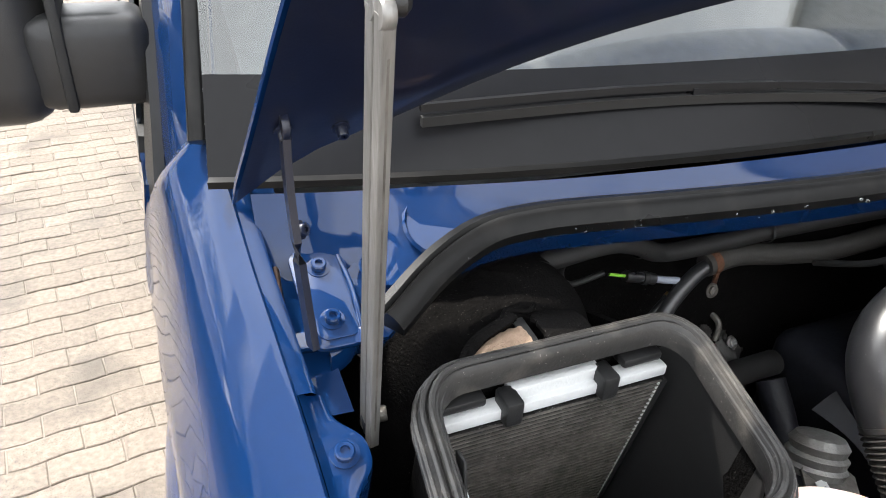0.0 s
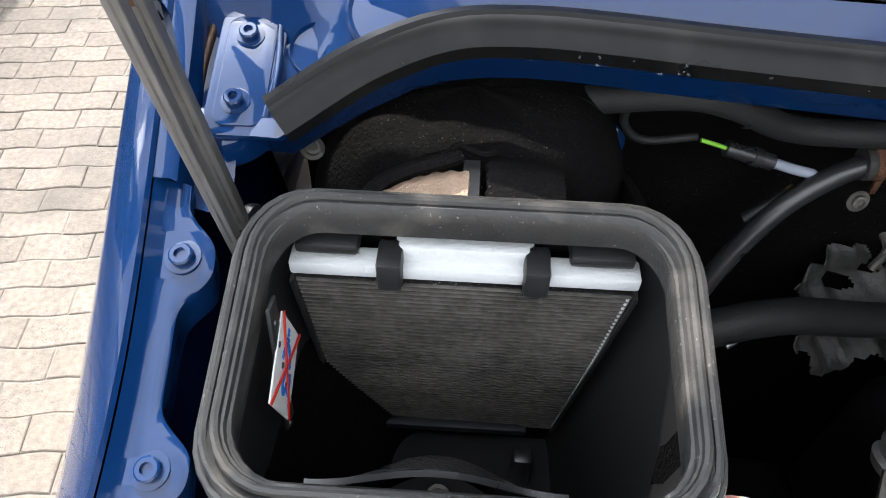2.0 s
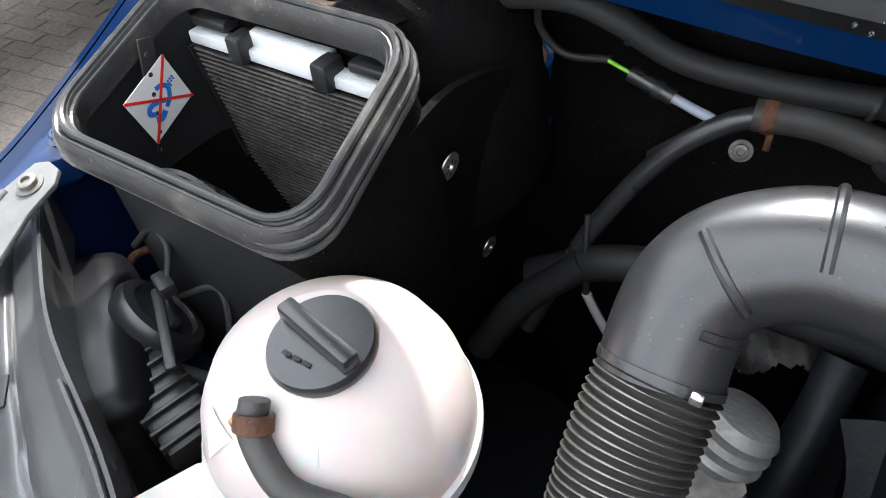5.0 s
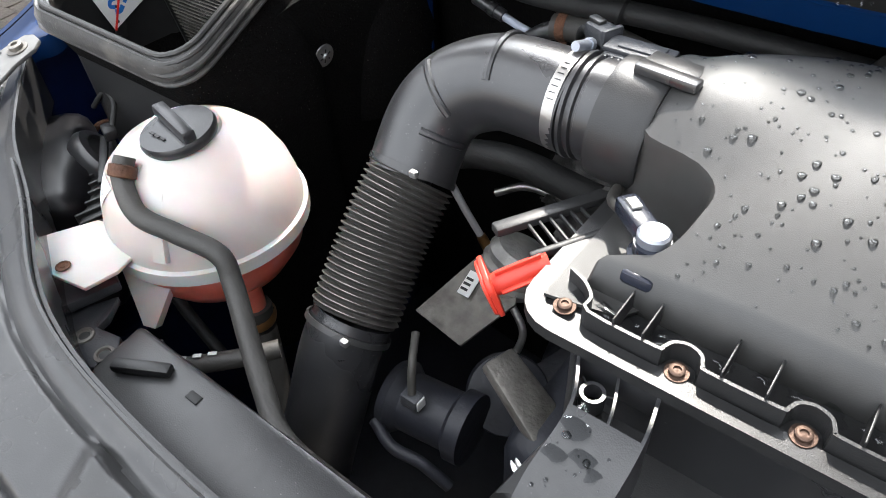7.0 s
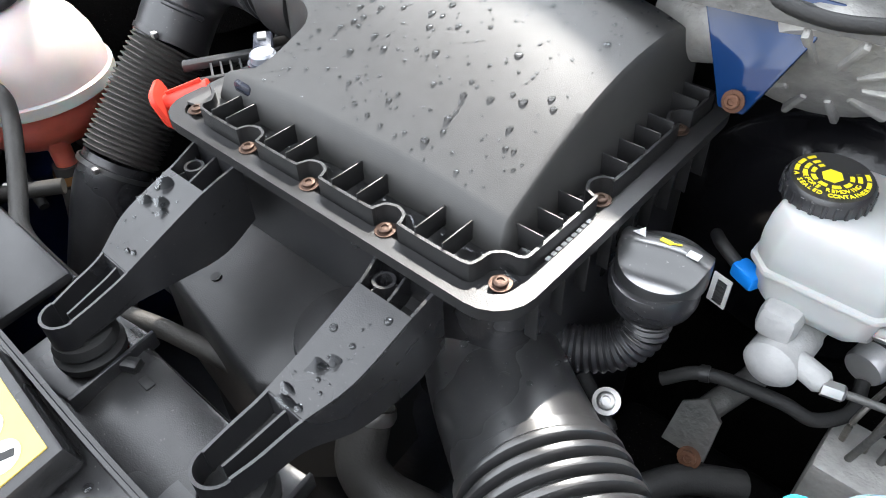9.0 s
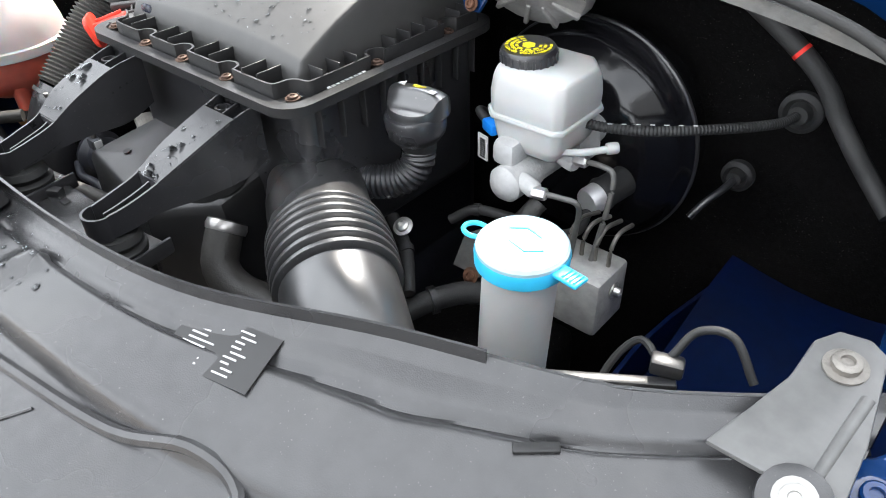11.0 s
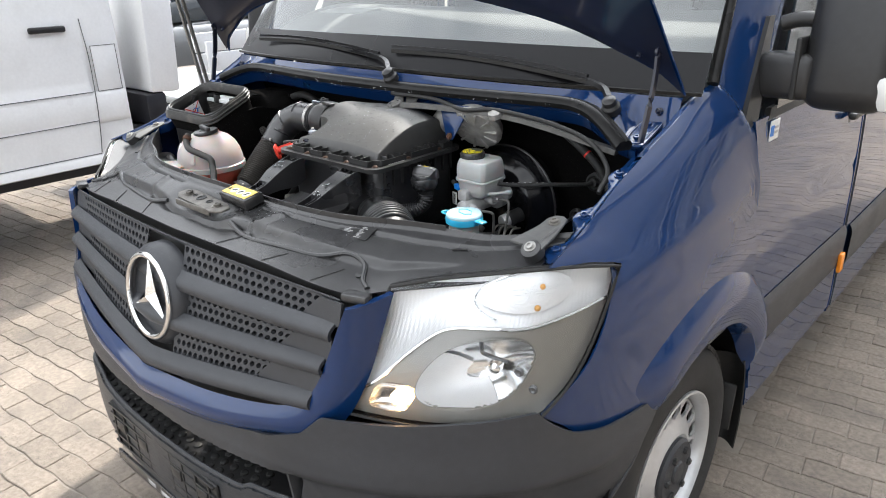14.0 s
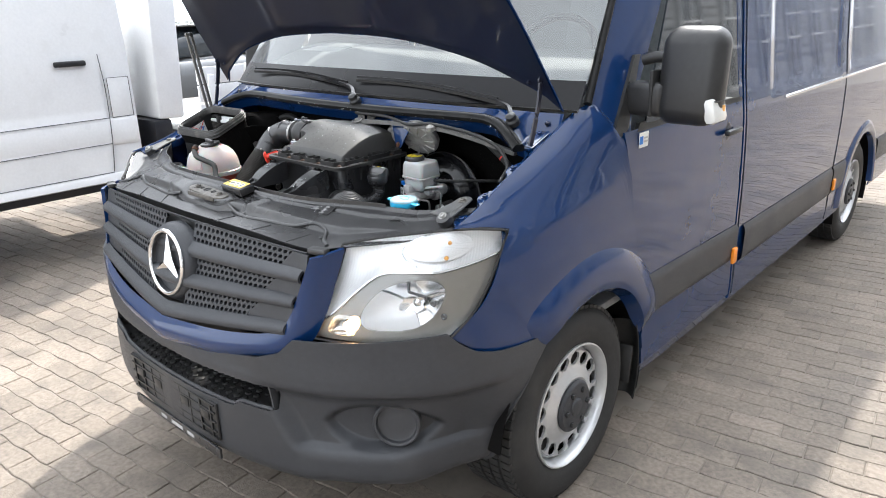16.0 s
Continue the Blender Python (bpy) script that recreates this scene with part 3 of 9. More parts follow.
CREST = [(0.485, 0.872, 1.095), (0.56, 0.866, 1.112), (0.64, 0.860, 1.136), (0.75, 0.857, 1.184), (0.95, 0.870, 1.272), (1.11, 0.885, 1.341), (1.17, 0.915, 1.300), (1.225, 0.950, 1.225)]
FRONT = [(0.731, 0.542), (0.79, 0.475), (0.815, 0.445), (0.85, 0.50), (0.89, 0.545), (0.95, 0.585), (1.0, 0.61), (1.05, 0.634), (1.07, 0.63), (1.083, 0.57), (1.095, 0.485)]
XS = [(0.43, 0.885), (0.54, 0.925), (0.64, 0.948), (0.8, 0.968), (1.0, 0.974), (1.4, 0.966)]


def arc_pt(a):
    return ARC[0] + ARC[2] * math.cos(radians(a)), ARC[1] + ARC[2] * math.sin(radians(a))


def crest(u):
    ys = 0.485 + (1.225 - 0.485) * u
    return ys, smooth_table([(c[0], c[1]) for c in CREST], ys), smooth_table([(c[0], c[2]) for c in CREST], ys)


def low_edge(u):
    if u < 0.2:
        t = u / 0.2
        y1, z1 = arc_pt(124)
        return 0.542 + (y1 - 0.542) * t, 0.731 + (z1 - 0.731) * t
    return arc_pt(124 + (8 - 124) * (u - 0.2) / 0.8)


def fender_pt(u, v):
    yc, xc, zc = crest(u)
    yb, zb = low_edge(u)
    z = zc + (zb - zc) * v
    y = yc + (yb - yc) * v
    y0 = 0.485 + (0.542 - 0.485) * v
    z0 = 1.095 + (0.731 - 1.095) * v
    y += (smooth_table(FRONT, z0) - y0) * (1 - u) ** 3
    xs = smooth_table(XS, y)
    zl = 0.86
    k = max(0.0, min(1.0, (z - zl) / max(0.05, zc - zl)))
    x = xc + (xs - xc) * math.sqrt(max(0.0, 1 - k ** 2.2))
    # soft crease line that runs back from the lamp
    x += 0.006 * math.exp(-((z - 1.03 - 0.10 * (y - 0.6)) / 0.025) ** 2) * min(1, max(0, (y - 0.55) / 0.3)) * (1 if k < 0.95 else 0)
    return Vector((x, y, z))


def flare_pt(u, v):
    a = 130 + (20 - 130) * u
    r = [0.405, 0.418, 0.424, 0.45, 0.49, 0.53, 0.552, 0.566][round(v * 7)]
    dx = [-0.03, 0.006, 0.020, 0.027, 0.026, 0.018, 0.004, -0.004][round(v * 7)]
    y, z = ARC[0] + r * math.cos(radians(a)), ARC[1] + r * math.sin(radians(a))
    e = min(1, u * 8, (1 - u) * 8)
    return Vector((smooth_table(XS, y) + dx * e * (2 - e) + 0.001, y, z))


def side_x(z):
    return smooth_table(SIDE, z)


def gap_y(z):
    """Front edge of the door."""
    return 1.452 - (z - 0.35) * 0.262


for sg in (1, -1):
    def side(bm):
        return mirror_x(bm) if sg < 0 else bm
    fen = part("fender", side(grid(fender_pt, 40, 22, 0.004)), M["blue"], van)
    part("wheel_arch_flare", side(grid(flare_pt, 48, 7)), M["blue"], fen)
    # folded flange along the wing, scalloped round its screws
    TABS = ((0.800, 0.022), (0.672, 0.026), (0.560, 0.024))

    def flange_w(y):
        return 0.005 + sum(w_ * math.exp(-abs((y - ty) / 0.024) ** 3) for ty, w_ in TABS)

    def flange_pt(u, v):
        y = 0.520 + 0.330 * u
        uc = (y - 0.485) / 0.74
        _, xc, zc = crest(uc)
        w = flange_w(y)
        q = [(0.003, -0.001), (-0.003, -0.009), (-0.006, -0.012), (-0.010 - 0.3 * w, -0.013), (-0.012 - 0.92 * w, -0.014), (-0.014 - w, -0.016), (-0.0145 - w, -0.022), (-0.012 - w, -0.045)][round(v * 7)]
        return Vector((xc + q[0] - 0.004, y, zc + q[1]))
    flg = part("wing_flange", side(grid(flange_pt, 110, 7)), M["blue"], fen)
    for ty, w_ in TABS:
        _, xc, zc = crest((ty - 0.485) / 0.74)
        part("bolt", side(bolt_mesh((xc - 0.014 - 0.45 * w_, ty, zc - 0.0135), (0, -0.3, 1), 0.0085, 0.007)), M["blue"], flg)
    # lip and gutter along the back of the wing, down to the hinge
    def gutter_pt(u, v):
        y = 0.845 + 0.245 * u
        _, xc, zc = crest((y - 0.485) / 0.74)
        q = [(0.003, -0.001), (-0.012, -0.002), (-0.016, -0.005), (-0.018, -0.016), (-0.020, -0.030), (-0.030, -0.034), (-0.048, -0.035)][round(v * 6)]
        return Vector((xc + q[0], y, zc + q[1]))
    part("wing_gutter", side(grid(gutter_pt, 30, 6)), M["blue"], fen)
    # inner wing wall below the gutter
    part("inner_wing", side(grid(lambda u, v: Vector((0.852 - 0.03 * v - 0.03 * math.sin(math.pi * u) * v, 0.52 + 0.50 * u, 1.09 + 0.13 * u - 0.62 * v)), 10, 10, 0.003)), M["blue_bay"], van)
    # wheel house
    wh = bmesh.new()
    wh = grid(lambda u, v: Vector((0.62 + 0.33 * v, ARC[0] + 0.44 * math.cos(radians(174 - 190 * u)), ARC[1] + 0.44 * math.sin(radians(174 - 190 * u)))), 28, 3, 0.004, wh)
    part("wheel_house", side(wh), M["felt"], van)
    # mud flap edge behind the wheel
    part("arch_liner_edge", side(grid(lambda u, v: Vector((0.962 - 0.10 * v, ARC[0] + (0.405 + 0.035 * math.sin(math.pi * v)) * math.cos(radians(24 - 44 * u)), ARC[1] + 0.42 * math.sin(radians(24 - 44 * u)))), 16, 6, 0.004)), M["rubber"], van)
    part("mud_flap", side(rbox((0.86, 1.405, 0.345), (0.17, 0.012, 0.15), 0.005, Matrix.Rotation(radians(-8), 3, 'X'))), M["rubber"], van)

    # front door
    def door_pt(u, v):
        z = 0.33 + (1.245 - 0.33) * v
        y = gap_y(z) + 0.006 + (2.335 - 0.09 * v - gap_y(z) - 0.012) * u
        return Vector((side_x(z) - 0.006 * math.exp(-((z - 0.96 + 0.10 * (y - 1.86)) / 0.02) ** 2) * (1 if y > 1.75 else 0), y, z))
    door = part("front_door", side(grid(door_pt, 16, 28, 0.012)), M["blue"], van)
    part("door_moulding", side(grid(lambda u, v: Vector((side_x(0.52 + 0.17 * v) + 0.012 * min(1, 8 * v, 8 * (1 - v)) + 0.002, gap_y(0.6) + 0.012 + (2.30 - gap_y(0.6)) * u, 0.51 + 0.17 * v + 0.02 * (1 - u))), 6, 10)), M["grey_plastic"], door)
    hb = rbox((0.985, 2.10, 1.128), (0.026, 0.15, 0.024), 0.010)
    han = part("door_handle", side(hb), M["plastic"], door)
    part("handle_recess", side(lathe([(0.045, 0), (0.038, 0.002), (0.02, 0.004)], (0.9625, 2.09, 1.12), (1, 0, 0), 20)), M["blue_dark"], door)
    mk = part("side_marker", side(rbox((0.985, 2.274, 0.545), (0.016, 0.045, 0.075), 0.007)), M["amber"], door)
    if sg > 0:
        st = rbox((0.9625, 1.345, 1.206), (0.003, 0.062, 0.05), 0.001)
        stk = part("door_sticker", st, M["paper"], door, "small white sticker with blue square")
        part("sticker_print", rbox((0.9645, 1.325, 1.206), (0.0015, 0.022, 0.026), 0.0), M["inkblue"], stk)
        part("sticker_print", rbox((0.9645, 1.356, 1.212), (0.0015, 0.026, 0.006), 0.0), M["inkgrey"], stk)
        part("sticker_print", rbox((0.9645, 1.356, 1.200), (0.0015, 0.026, 0.006), 0.0), M["inkgrey"], stk)
    # door window frame, glass, black triangle
    def upper_pt(z0, z1, y0, y1):
        return lambda u, v: Vector((side_x(z0 + (z1 - z0) * v) + 0.001, (y0[0] + (y0[1] - y0[0]) * v) * (1 - u) + (y1[0] + (y1[1] - y1[0]) * v) * u, z0 + (z1 - z0) * v))
    part("door_window", side(grid(upper_pt(1.255, 1.98, (1.37, 1.72), (2.20, 2.14)), 8, 12, 0.006)), M["carglass"], door)
    part("window_seal", side(grid(upper_pt(1.235, 1.262, (1.31, 1.33), (2.235, 2.23)), 6, 2, 0.014)), M["rubber"], door)
    part("door_pillar_trim", side(grid(upper_pt(1.25, 2.02, (2.205, 2.145), (2.24, 2.20)), 2, 10, 0.01)), M["blue"], door)
    tri = grid(lambda u, v: Vector((side_x(1.205 + 0.27 * v) - 0.009, (1.15 + 0.185 * v) * (1 - u) + (1.255 + 0.115 * v) * u, 1.205 + 0.045 * u * (1 - v) + 0.27 * v)), 4, 10, 0.012)
    part("mirror_triangle", side(tri), M["plastic"], van)
    # mirror
    up_m = 0.0 if sg > 0 else 0.028
    mb = rbox((0, 0, 0), (0.205, 0.125, 0.290), 0.052, seg=5)
    for v_ in mb.verts:
        k_ = v_.co.z / 0.29 + 0.5
        v_.co.x *= 0.90 + 0.10 * math.sin(math.pi * min(1, k_ * 0.9 + 0.1))
        v_.co.y = v_.co.y * (0.86 + 0.14 * math.sin(math.pi * k_)) + 0.035 * (k_ - 0.5)
        v_.co += Vector((1.115, 1.335, 1.418 + up_m))
    mir = part("door_mirror", side(mb), M["plastic"], van)
    part("mirror_seam", side(rbox((1.115, 1.340, 1.352 + up_m), (0.203, 0.120, 0.003), 0.001)), M["ink"], mir)
    part("mirror_glass", side(rbox((1.112, 1.394, 1.42 + up_m), (0.13, 0.008, 0.20), 0.004)), M["chrome"], mir)
    part("mirror_indicator", side(rbox((1.196, 1.318, 1.322 + up_m), (0.040, 0.10, 0.078), 0.016, Matrix.Rotation(radians(-14), 3, 'Y'))), M["lens"], mir, "clear indicator lens in the mirror foot")
    part("indicator_bulb", side(rbox((1.213, 1.335, 1.328 + up_m), (0.012, 0.02, 0.02), 0.005)), M["amber_glass"], mir)
    part("mirror_arm", side(rbox((0.985, 1.315, 1.345 + up_m), (0.13, 0.095, 0.105), 0.022, seg=3)), M["plastic"], mir)
    part("arm_joint", side(rbox((1.012, 1.312, 1.365 + up_m), (0.012, 0.100, 0.14), 0.004)), M["rubber"], mir)
    part("mirror_arm", side(tube([(0.95, 1.33, 1.46), (0.99, 1.335, 1.47), (1.04, 1.34, 1.47)], 0.018)), M["plastic"], mir)
    # A-pillar
    def pillar_pt(u, v):
        z = 1.215 + 0.97 * v
        yb = max(1.095, 1.115 + (z - 1.335) / 1.56)
        xi, xo = 0.884 - 0.12 * (z - 1.325) / 0.86, side_x(z) - 0.012
        y = yb + (0.20 + 0.03 * v) * u - (0.012 * math.sin(math.pi * u))
        return Vector((xi + (xo - xi) * math.sin(u * math.pi / 2) ** 0.8, y, z - 0.02 * u))
    part("windscreen_pillar", side(grid(pillar_pt, 8, 20, 0.01)), M["blue"], van)
    part("pillar_seal", side(sweep([Vector((0.893 - 0.12 * v, 1.095 + 0.86 * v / 1.56, 1.345 + 0.86 * v)) for v in [i / 12 for i in range(13)]], circle(0.013, 10))), M["seal"], van)

    # load compartment side
    def rear_pt(u, v):
        z = 0.30 + 2.02 * v
        y = 2.35 - 0.09 * min(1, v * 2.2) + (5.95 - 2.30) * u
        dx = 0
        for ya, yb in ((2.58, 3.80), (3.94, 5.35)):
            e = min((z - 1.22) / 0.05, (1.97 - z) / 0.05, (y - ya) / 0.09, (yb - y) / 0.09)
            e = max(0.0, min(1.0, e))
            dx -= 0.010 * e * e * (3 - 2 * e)
        return Vector((side_x(z) + dx, y, z))
    RA = (4.60, 0.345, 0.42)
    bodyside = part("side_panel", side(grid(rear_pt, 150, 80, 0.008, keep=lambda u, v: (2.30 + 3.65 * u - RA[0]) ** 2 + (0.30 + 2.02 * v - RA[1]) ** 2 > RA[2] ** 2)), M["blue"], van)
    for y0, y1 in ((2.40, 3.86), (3.885, 4.17), (5.04, 5.80)):
        part("side_moulding", side(grid(lambda u, v: Vector((side_x(0.50 + 0.18 * v) + 0.013 * min(1, 8 * v, 8 * (1 - v)) + 0.002, y0 + (y1 - y0) * u, 0.475 + 0.18 * v)), 4, 10)), M["grey_plastic"], bodyside)
    part("side_marker", side(rbox((0.985, 3.90, 0.545), (0.014, 0.045, 0.07), 0.006)), M["amber"], bodyside)
    part("slide_rail", side(rbox((0.962, 4.10, 1.19), (0.012, 2.60, 0.016), 0.004)), M["chrome" if sg > 0 else "plastic"], bodyside)
    for y_ in (2.345, 3.872):
        part("panel_gap", side(sweep([Vector((side_x(z) + 0.0015, y_ - 0.09 * min(1, (z - 0.3) / 0.92) * (1 if y_ < 3 else 0) + 0.03, z)) for z in [0.32 + 0.1 * i for i in range(20)]], [(-0.0018, -0.001), (0.0018, -0.001), (0.0018, 0.001), (-0.0018, 0.001)])), M["rubber"], bodyside)
    part("rear_arch_flare", side(grid(lambda u, v: Vector((0.966 + [-0.02, 0.01, 0.02, 0.012, -0.004][round(v * 4)], RA[0] + [0.41, 0.42, 0.44, 0.48, 0.51][round(v * 4)] * math.cos(math.pi * u), RA[1] + [0.41, 0.42, 0.44, 0.48, 0.51][round(v * 4)] * math.sin(math.pi * u))), 30, 4)), M["blue"], bodyside)
    part("rear_wheel_house", side(grid(lambda u, v: Vector((0.60 + 0.35 * v, RA[0] + 0.43 * math.cos(math.pi * (1.1 - 1.2 * u)), RA[1] + 0.43 * math.sin(math.pi * (1.1 - 1.2 * u)))), 20, 2, 0.004)), M["felt"], van)
    part("sill", side(grid(lambda u, v: Vector((0.935 + 0.02 * v, 1.46 + 2.72 * u, 0.27 + 0.06 * v)), 4, 3, 0.02)), M["blue"], van)
    rim_ = [(cx_ * (0.026 - 0.013) + 0.013 * math.cos(radians(a)), cy_ * (0.056 - 0.013) + 0.013 * math.sin(radians(a))) for cx_, cy_, a0_ in ((1, 1, 0), (-1, 1, 90), (-1, -1, 180), (1, -1, 270)) for a in range(a0_, a0_ + 91, 18)]
    lay_ = Matrix.Translation((0.812, 0.936, 1.2475)) @ Matrix.Rotation(radians(20), 4, 'X')
    hpl = part("hinge_plate", side(prism(rim_, 0.0065, lay_, bev=0.0016)), M["blue"], van, "pressed blue hinge plate with two socket screws")
    part("plate_field", side(prism([(x * 0.74, y * 0.86) for x, y in rim_], 0.0020, lay_ @ Matrix.Translation((0, 0, 0.0062)), bev=0.0008)), M["blue"], hpl)
    part("plate_rib", side(tube([(0.792, 0.975, 1.269), (0.7885, 0.935, 1.2545), (0.792, 0.895, 1.240)], 0.0028)), M["blue"], hpl)
    part("brown_sealant", side(tube([(0.849, 0.985, 1.258), (0.852, 0.95, 1.243), (0.852, 0.90, 1.218)], 0.0035)), M["bolt"], hpl)
    part("hinge_tab", side(rbox((0.812, 0.992, 1.284), (0.034, 0.005, 0.018), 0.002)), M["blue"], hpl)

# floor pan, roof, rear, bulkhead, cab
part("underfloor", rbox((0, 3.7, 0.42), (1.70, 4.5, 0.06), 0.01), M["dark"], van)
part("roof", grid(lambda u, v: Vector((-0.81 + 1.62 * u, 1.95 + 4.0 * v, 2.33 + 0.16 * math.sin(math.pi * u) ** 0.6 - 0.18 * (1 - v) ** 8)), 20, 16, 0.01), M["blue"], van)
part("roof_header", grid(lambda u, v: Vector(((-0.77 + 1.54 * u) * (1 + 0.05 * v), 1.484 + 0.05 * (2 * u - 1) ** 2 + 0.47 * v, 2.195 - 0.004 * (2 * u - 1) ** 2 + (0.14 + 0.15 * math.sin(math.pi * u) ** 0.6 - 0.05) * math.sin(math.pi / 2 * v))), 24, 10, 0.01), M["blue"], van)
part("rear_wall", grid(lambda u, v: Vector((-0.92 + 1.84 * u, 5.95, 0.3 + 2.05 * v)), 4, 4, 0.02), M["blue"], van)


def screen_base(x):
    return 0.928 + 0.085 * (abs(x) / 0.8) ** 2.5, 1.338 - 0.010 * (x / 0.9) ** 2


def screen_pt(u, v):
    x = (-0.895 + 1.79 * u)
    y, z = screen_base(x)
    return Vector((x * (1 - 0.13 * v), y + 0.56 * v + 0.02 * math.sin(math.pi * v), z + 0.86 * v))


screen = part("windscreen", grid(screen_pt, 30, 16), M["screen"], van, "grey-tinted curved windscreen")
screen.visible_shadow = False
part("screen_edge", sweep([screen_pt(i / 40, 0.0) + Vector((0, -0.004, 0.002)) for i in range(41)], [(-0.005, -0.005), (0.005, -0.005), (0.005, 0.002), (-0.004, 0.003)]), M["seal"], screen)
part("screen_band", grid(lambda u, v: screen_pt(u, 0.002 + 0.094 * v) + Vector((0, -0.0012, 0.0008)), 40, 3), M["frit"], screen)
part("paper_sheet", grid(lambda u, v: Vector((-0.52 + 0.22 * u, 1.12 + 0.10 * v, 1.47 + 0.012 * v)), 3, 3, 0.001), M["paper"], van, "flat white sheet above the dashboard")
part("dashboard", grid(lambda u, v: Vector((-0.84 + 1.68 * u, 0.97 + 0.09 * (2 * u - 1) ** 2 + 0.55 * v, 1.345 + 0.13 * math.sin(math.pi * v * 0.6))), 16, 10, 0.03), M["cabin"], van)
for sx in (-0.45, 0.45):
    seat = part("seat_back", rbox((sx, 2.1, 1.45), (0.52, 0.16, 0.75), 0.07, Matrix.Rotation(radians(-12), 3, 'X')), M["cabin"], van)
    part("headrest", rbox((sx, 2.2, 1.90), (0.28, 0.10, 0.20), 0.045), M["cabin"], seat)
part("steering_wheel", sweep([Vector((0.45 + 0.19 * math.cos(a), 1.56 + 0.09 * math.sin(a), 1.42 + 0.165 * math.sin(a))) for a in [2 * math.pi * i / 28 for i in range(28)]], circle(0.016, 8), closed=True), M["plastic"], van)
part("cab_partition", rbox((0, 2.38, 1.30), (1.78, 0.03, 1.85), 0.005), M["cabin"], van)
part("cab_floor", rbox((0, 1.75, 0.62), (1.80, 1.25, 0.03), 0.005), M["cabin"], van)

# ---- bonnet, raised ----
TH = radians(58)
HC, HS = math.cos(TH), math.sin(TH)


def hood_pt(x, d, up=0.0):
    """x across, d from the rear corners forward along the raised panel, up: off its upper side."""
    return Vector((x, 0.975 - d * HC + up * HS, 1.343 + d * HS + up * HC))


def hood_half(d):
    return smooth_table([(-0.02, 0.884), (0.05, 0.874), (0.3, 0.835), (0.45, 0.79), (0.58, 0.70), (0.68, 0.58), (0.80, 0.34)], d)


def hood_surf(u, v):
    s = 2 * u - 1
    d = 0.82 * v
    w = hood_half(min(d, 0.76))
    x = s * w
    rear = smooth_table([(0, 0.238), (0.35, 0.222), (0.6, 0.180), (0.75, 0.138), (0.88, 0.078), (0.95, 0.042), (1.0, -0.012)], abs(s))
    d = rear + (0.78 - 0.06 * abs(s) ** 2 - rear) * v
    return hood_pt(s * hood_half(min(max(d, 0), 0.79)), d, 0.035 * (1 - s * s) ** 0.7 * (0.4 + 0.6 * math.sin(math.pi * min(1, v * 0.9 + 0.05))))


hood = part("bonnet", grid(hood_surf, 40, 24, 0.004), M["blue"], van, "raised dark blue bonnet")


def hood_inner(u, v):
    s = (2 * u - 1) * 0.998
    p = hood_surf(0.5 + s / 2, 0.012 + 0.976 * v)
    e = min(1, min(u, 1 - u) * 14) * min(1, min(v, 1 - v) * 14)
    t = 0.0055 + 0.0225 * e
    # pressed-in fields between the ribs
    g = max(abs(math.sin(u * math.pi * 3)) ** 0.35 * abs(math.sin(v * math.pi * 2)) ** 0.35, 0)
    return p - Vector((0, HS, HC)) * (t - 0.013 * g * e)


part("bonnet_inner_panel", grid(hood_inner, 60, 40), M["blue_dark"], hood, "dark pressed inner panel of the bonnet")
for sg in (1, -1):
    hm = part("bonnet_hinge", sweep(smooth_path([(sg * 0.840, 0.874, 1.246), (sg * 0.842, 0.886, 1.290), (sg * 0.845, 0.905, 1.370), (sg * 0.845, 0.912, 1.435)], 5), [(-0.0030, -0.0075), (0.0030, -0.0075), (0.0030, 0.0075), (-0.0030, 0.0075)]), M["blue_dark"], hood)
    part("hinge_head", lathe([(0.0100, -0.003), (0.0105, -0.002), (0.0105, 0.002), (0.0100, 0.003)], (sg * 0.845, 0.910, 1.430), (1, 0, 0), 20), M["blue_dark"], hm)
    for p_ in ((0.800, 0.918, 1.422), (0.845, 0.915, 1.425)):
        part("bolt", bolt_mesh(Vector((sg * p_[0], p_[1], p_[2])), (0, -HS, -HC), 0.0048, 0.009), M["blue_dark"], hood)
    for p_ in ((0.813, 0.962, 1.2645), (0.815, 0.907, 1.2445)):
        part("hinge_bolt", bolt_mesh(Vector((sg * p_[0], p_[1], p_[2])), (0, -0.34, 0.94), 0.0074, 0.008), M["blue"], van)
    part("hinge_nut", bolt_mesh(Vector((sg * 0.823, 0.99, 1.292)), (-sg * 0.5, -0.7, 0.4), 0.0062, 0.008), M["blue_dark"], van)

# ---- cowl and its rubber seal ----
SEAL_Y = [(0, 0.880), (0.2, 0.886), (0.34, 0.898), (0.5, 0.918), (0.6, 0.932), (0.67, 0.928), (0.73, 0.903), (0.78, 0.874), (0.83, 0.845)]
SEAL_Z = [(0, 1.290), (0.5, 1.290), (0.62, 1.288), (0.68, 1.282), (0.74, 1.264), (0.78, 1.245), (0.83, 1.222)]


def seal_line(x):
    a = abs(x)
    return Vector((x, smooth_table(SEAL_Y, a), smooth_table(SEAL_Z, a)))


def cowl_pt(u, v):
    x = -0.86 + 1.72 * u
    y, z = screen_base(x)
    a = Vector((x, y - 0.010, z - 0.008))
    s = seal_line(max(-0.80, min(0.80, x)))
    s.x = x
    e = max(0.0, min(1.0, (abs(x) - 0.765) / 0.05))
    b = s + Vector((0, -0.012 + 0.040 * e * e * (3 - 2 * e), -0.006))
    p = a.lerp(b, v)
    p.z -= 0.006 * math.sin(math.pi * v) * (1 - 0.4 * abs(2 * u - 1))
    k = max(0.0, min(1.0, (abs(x) - 0.735) / 0.045))
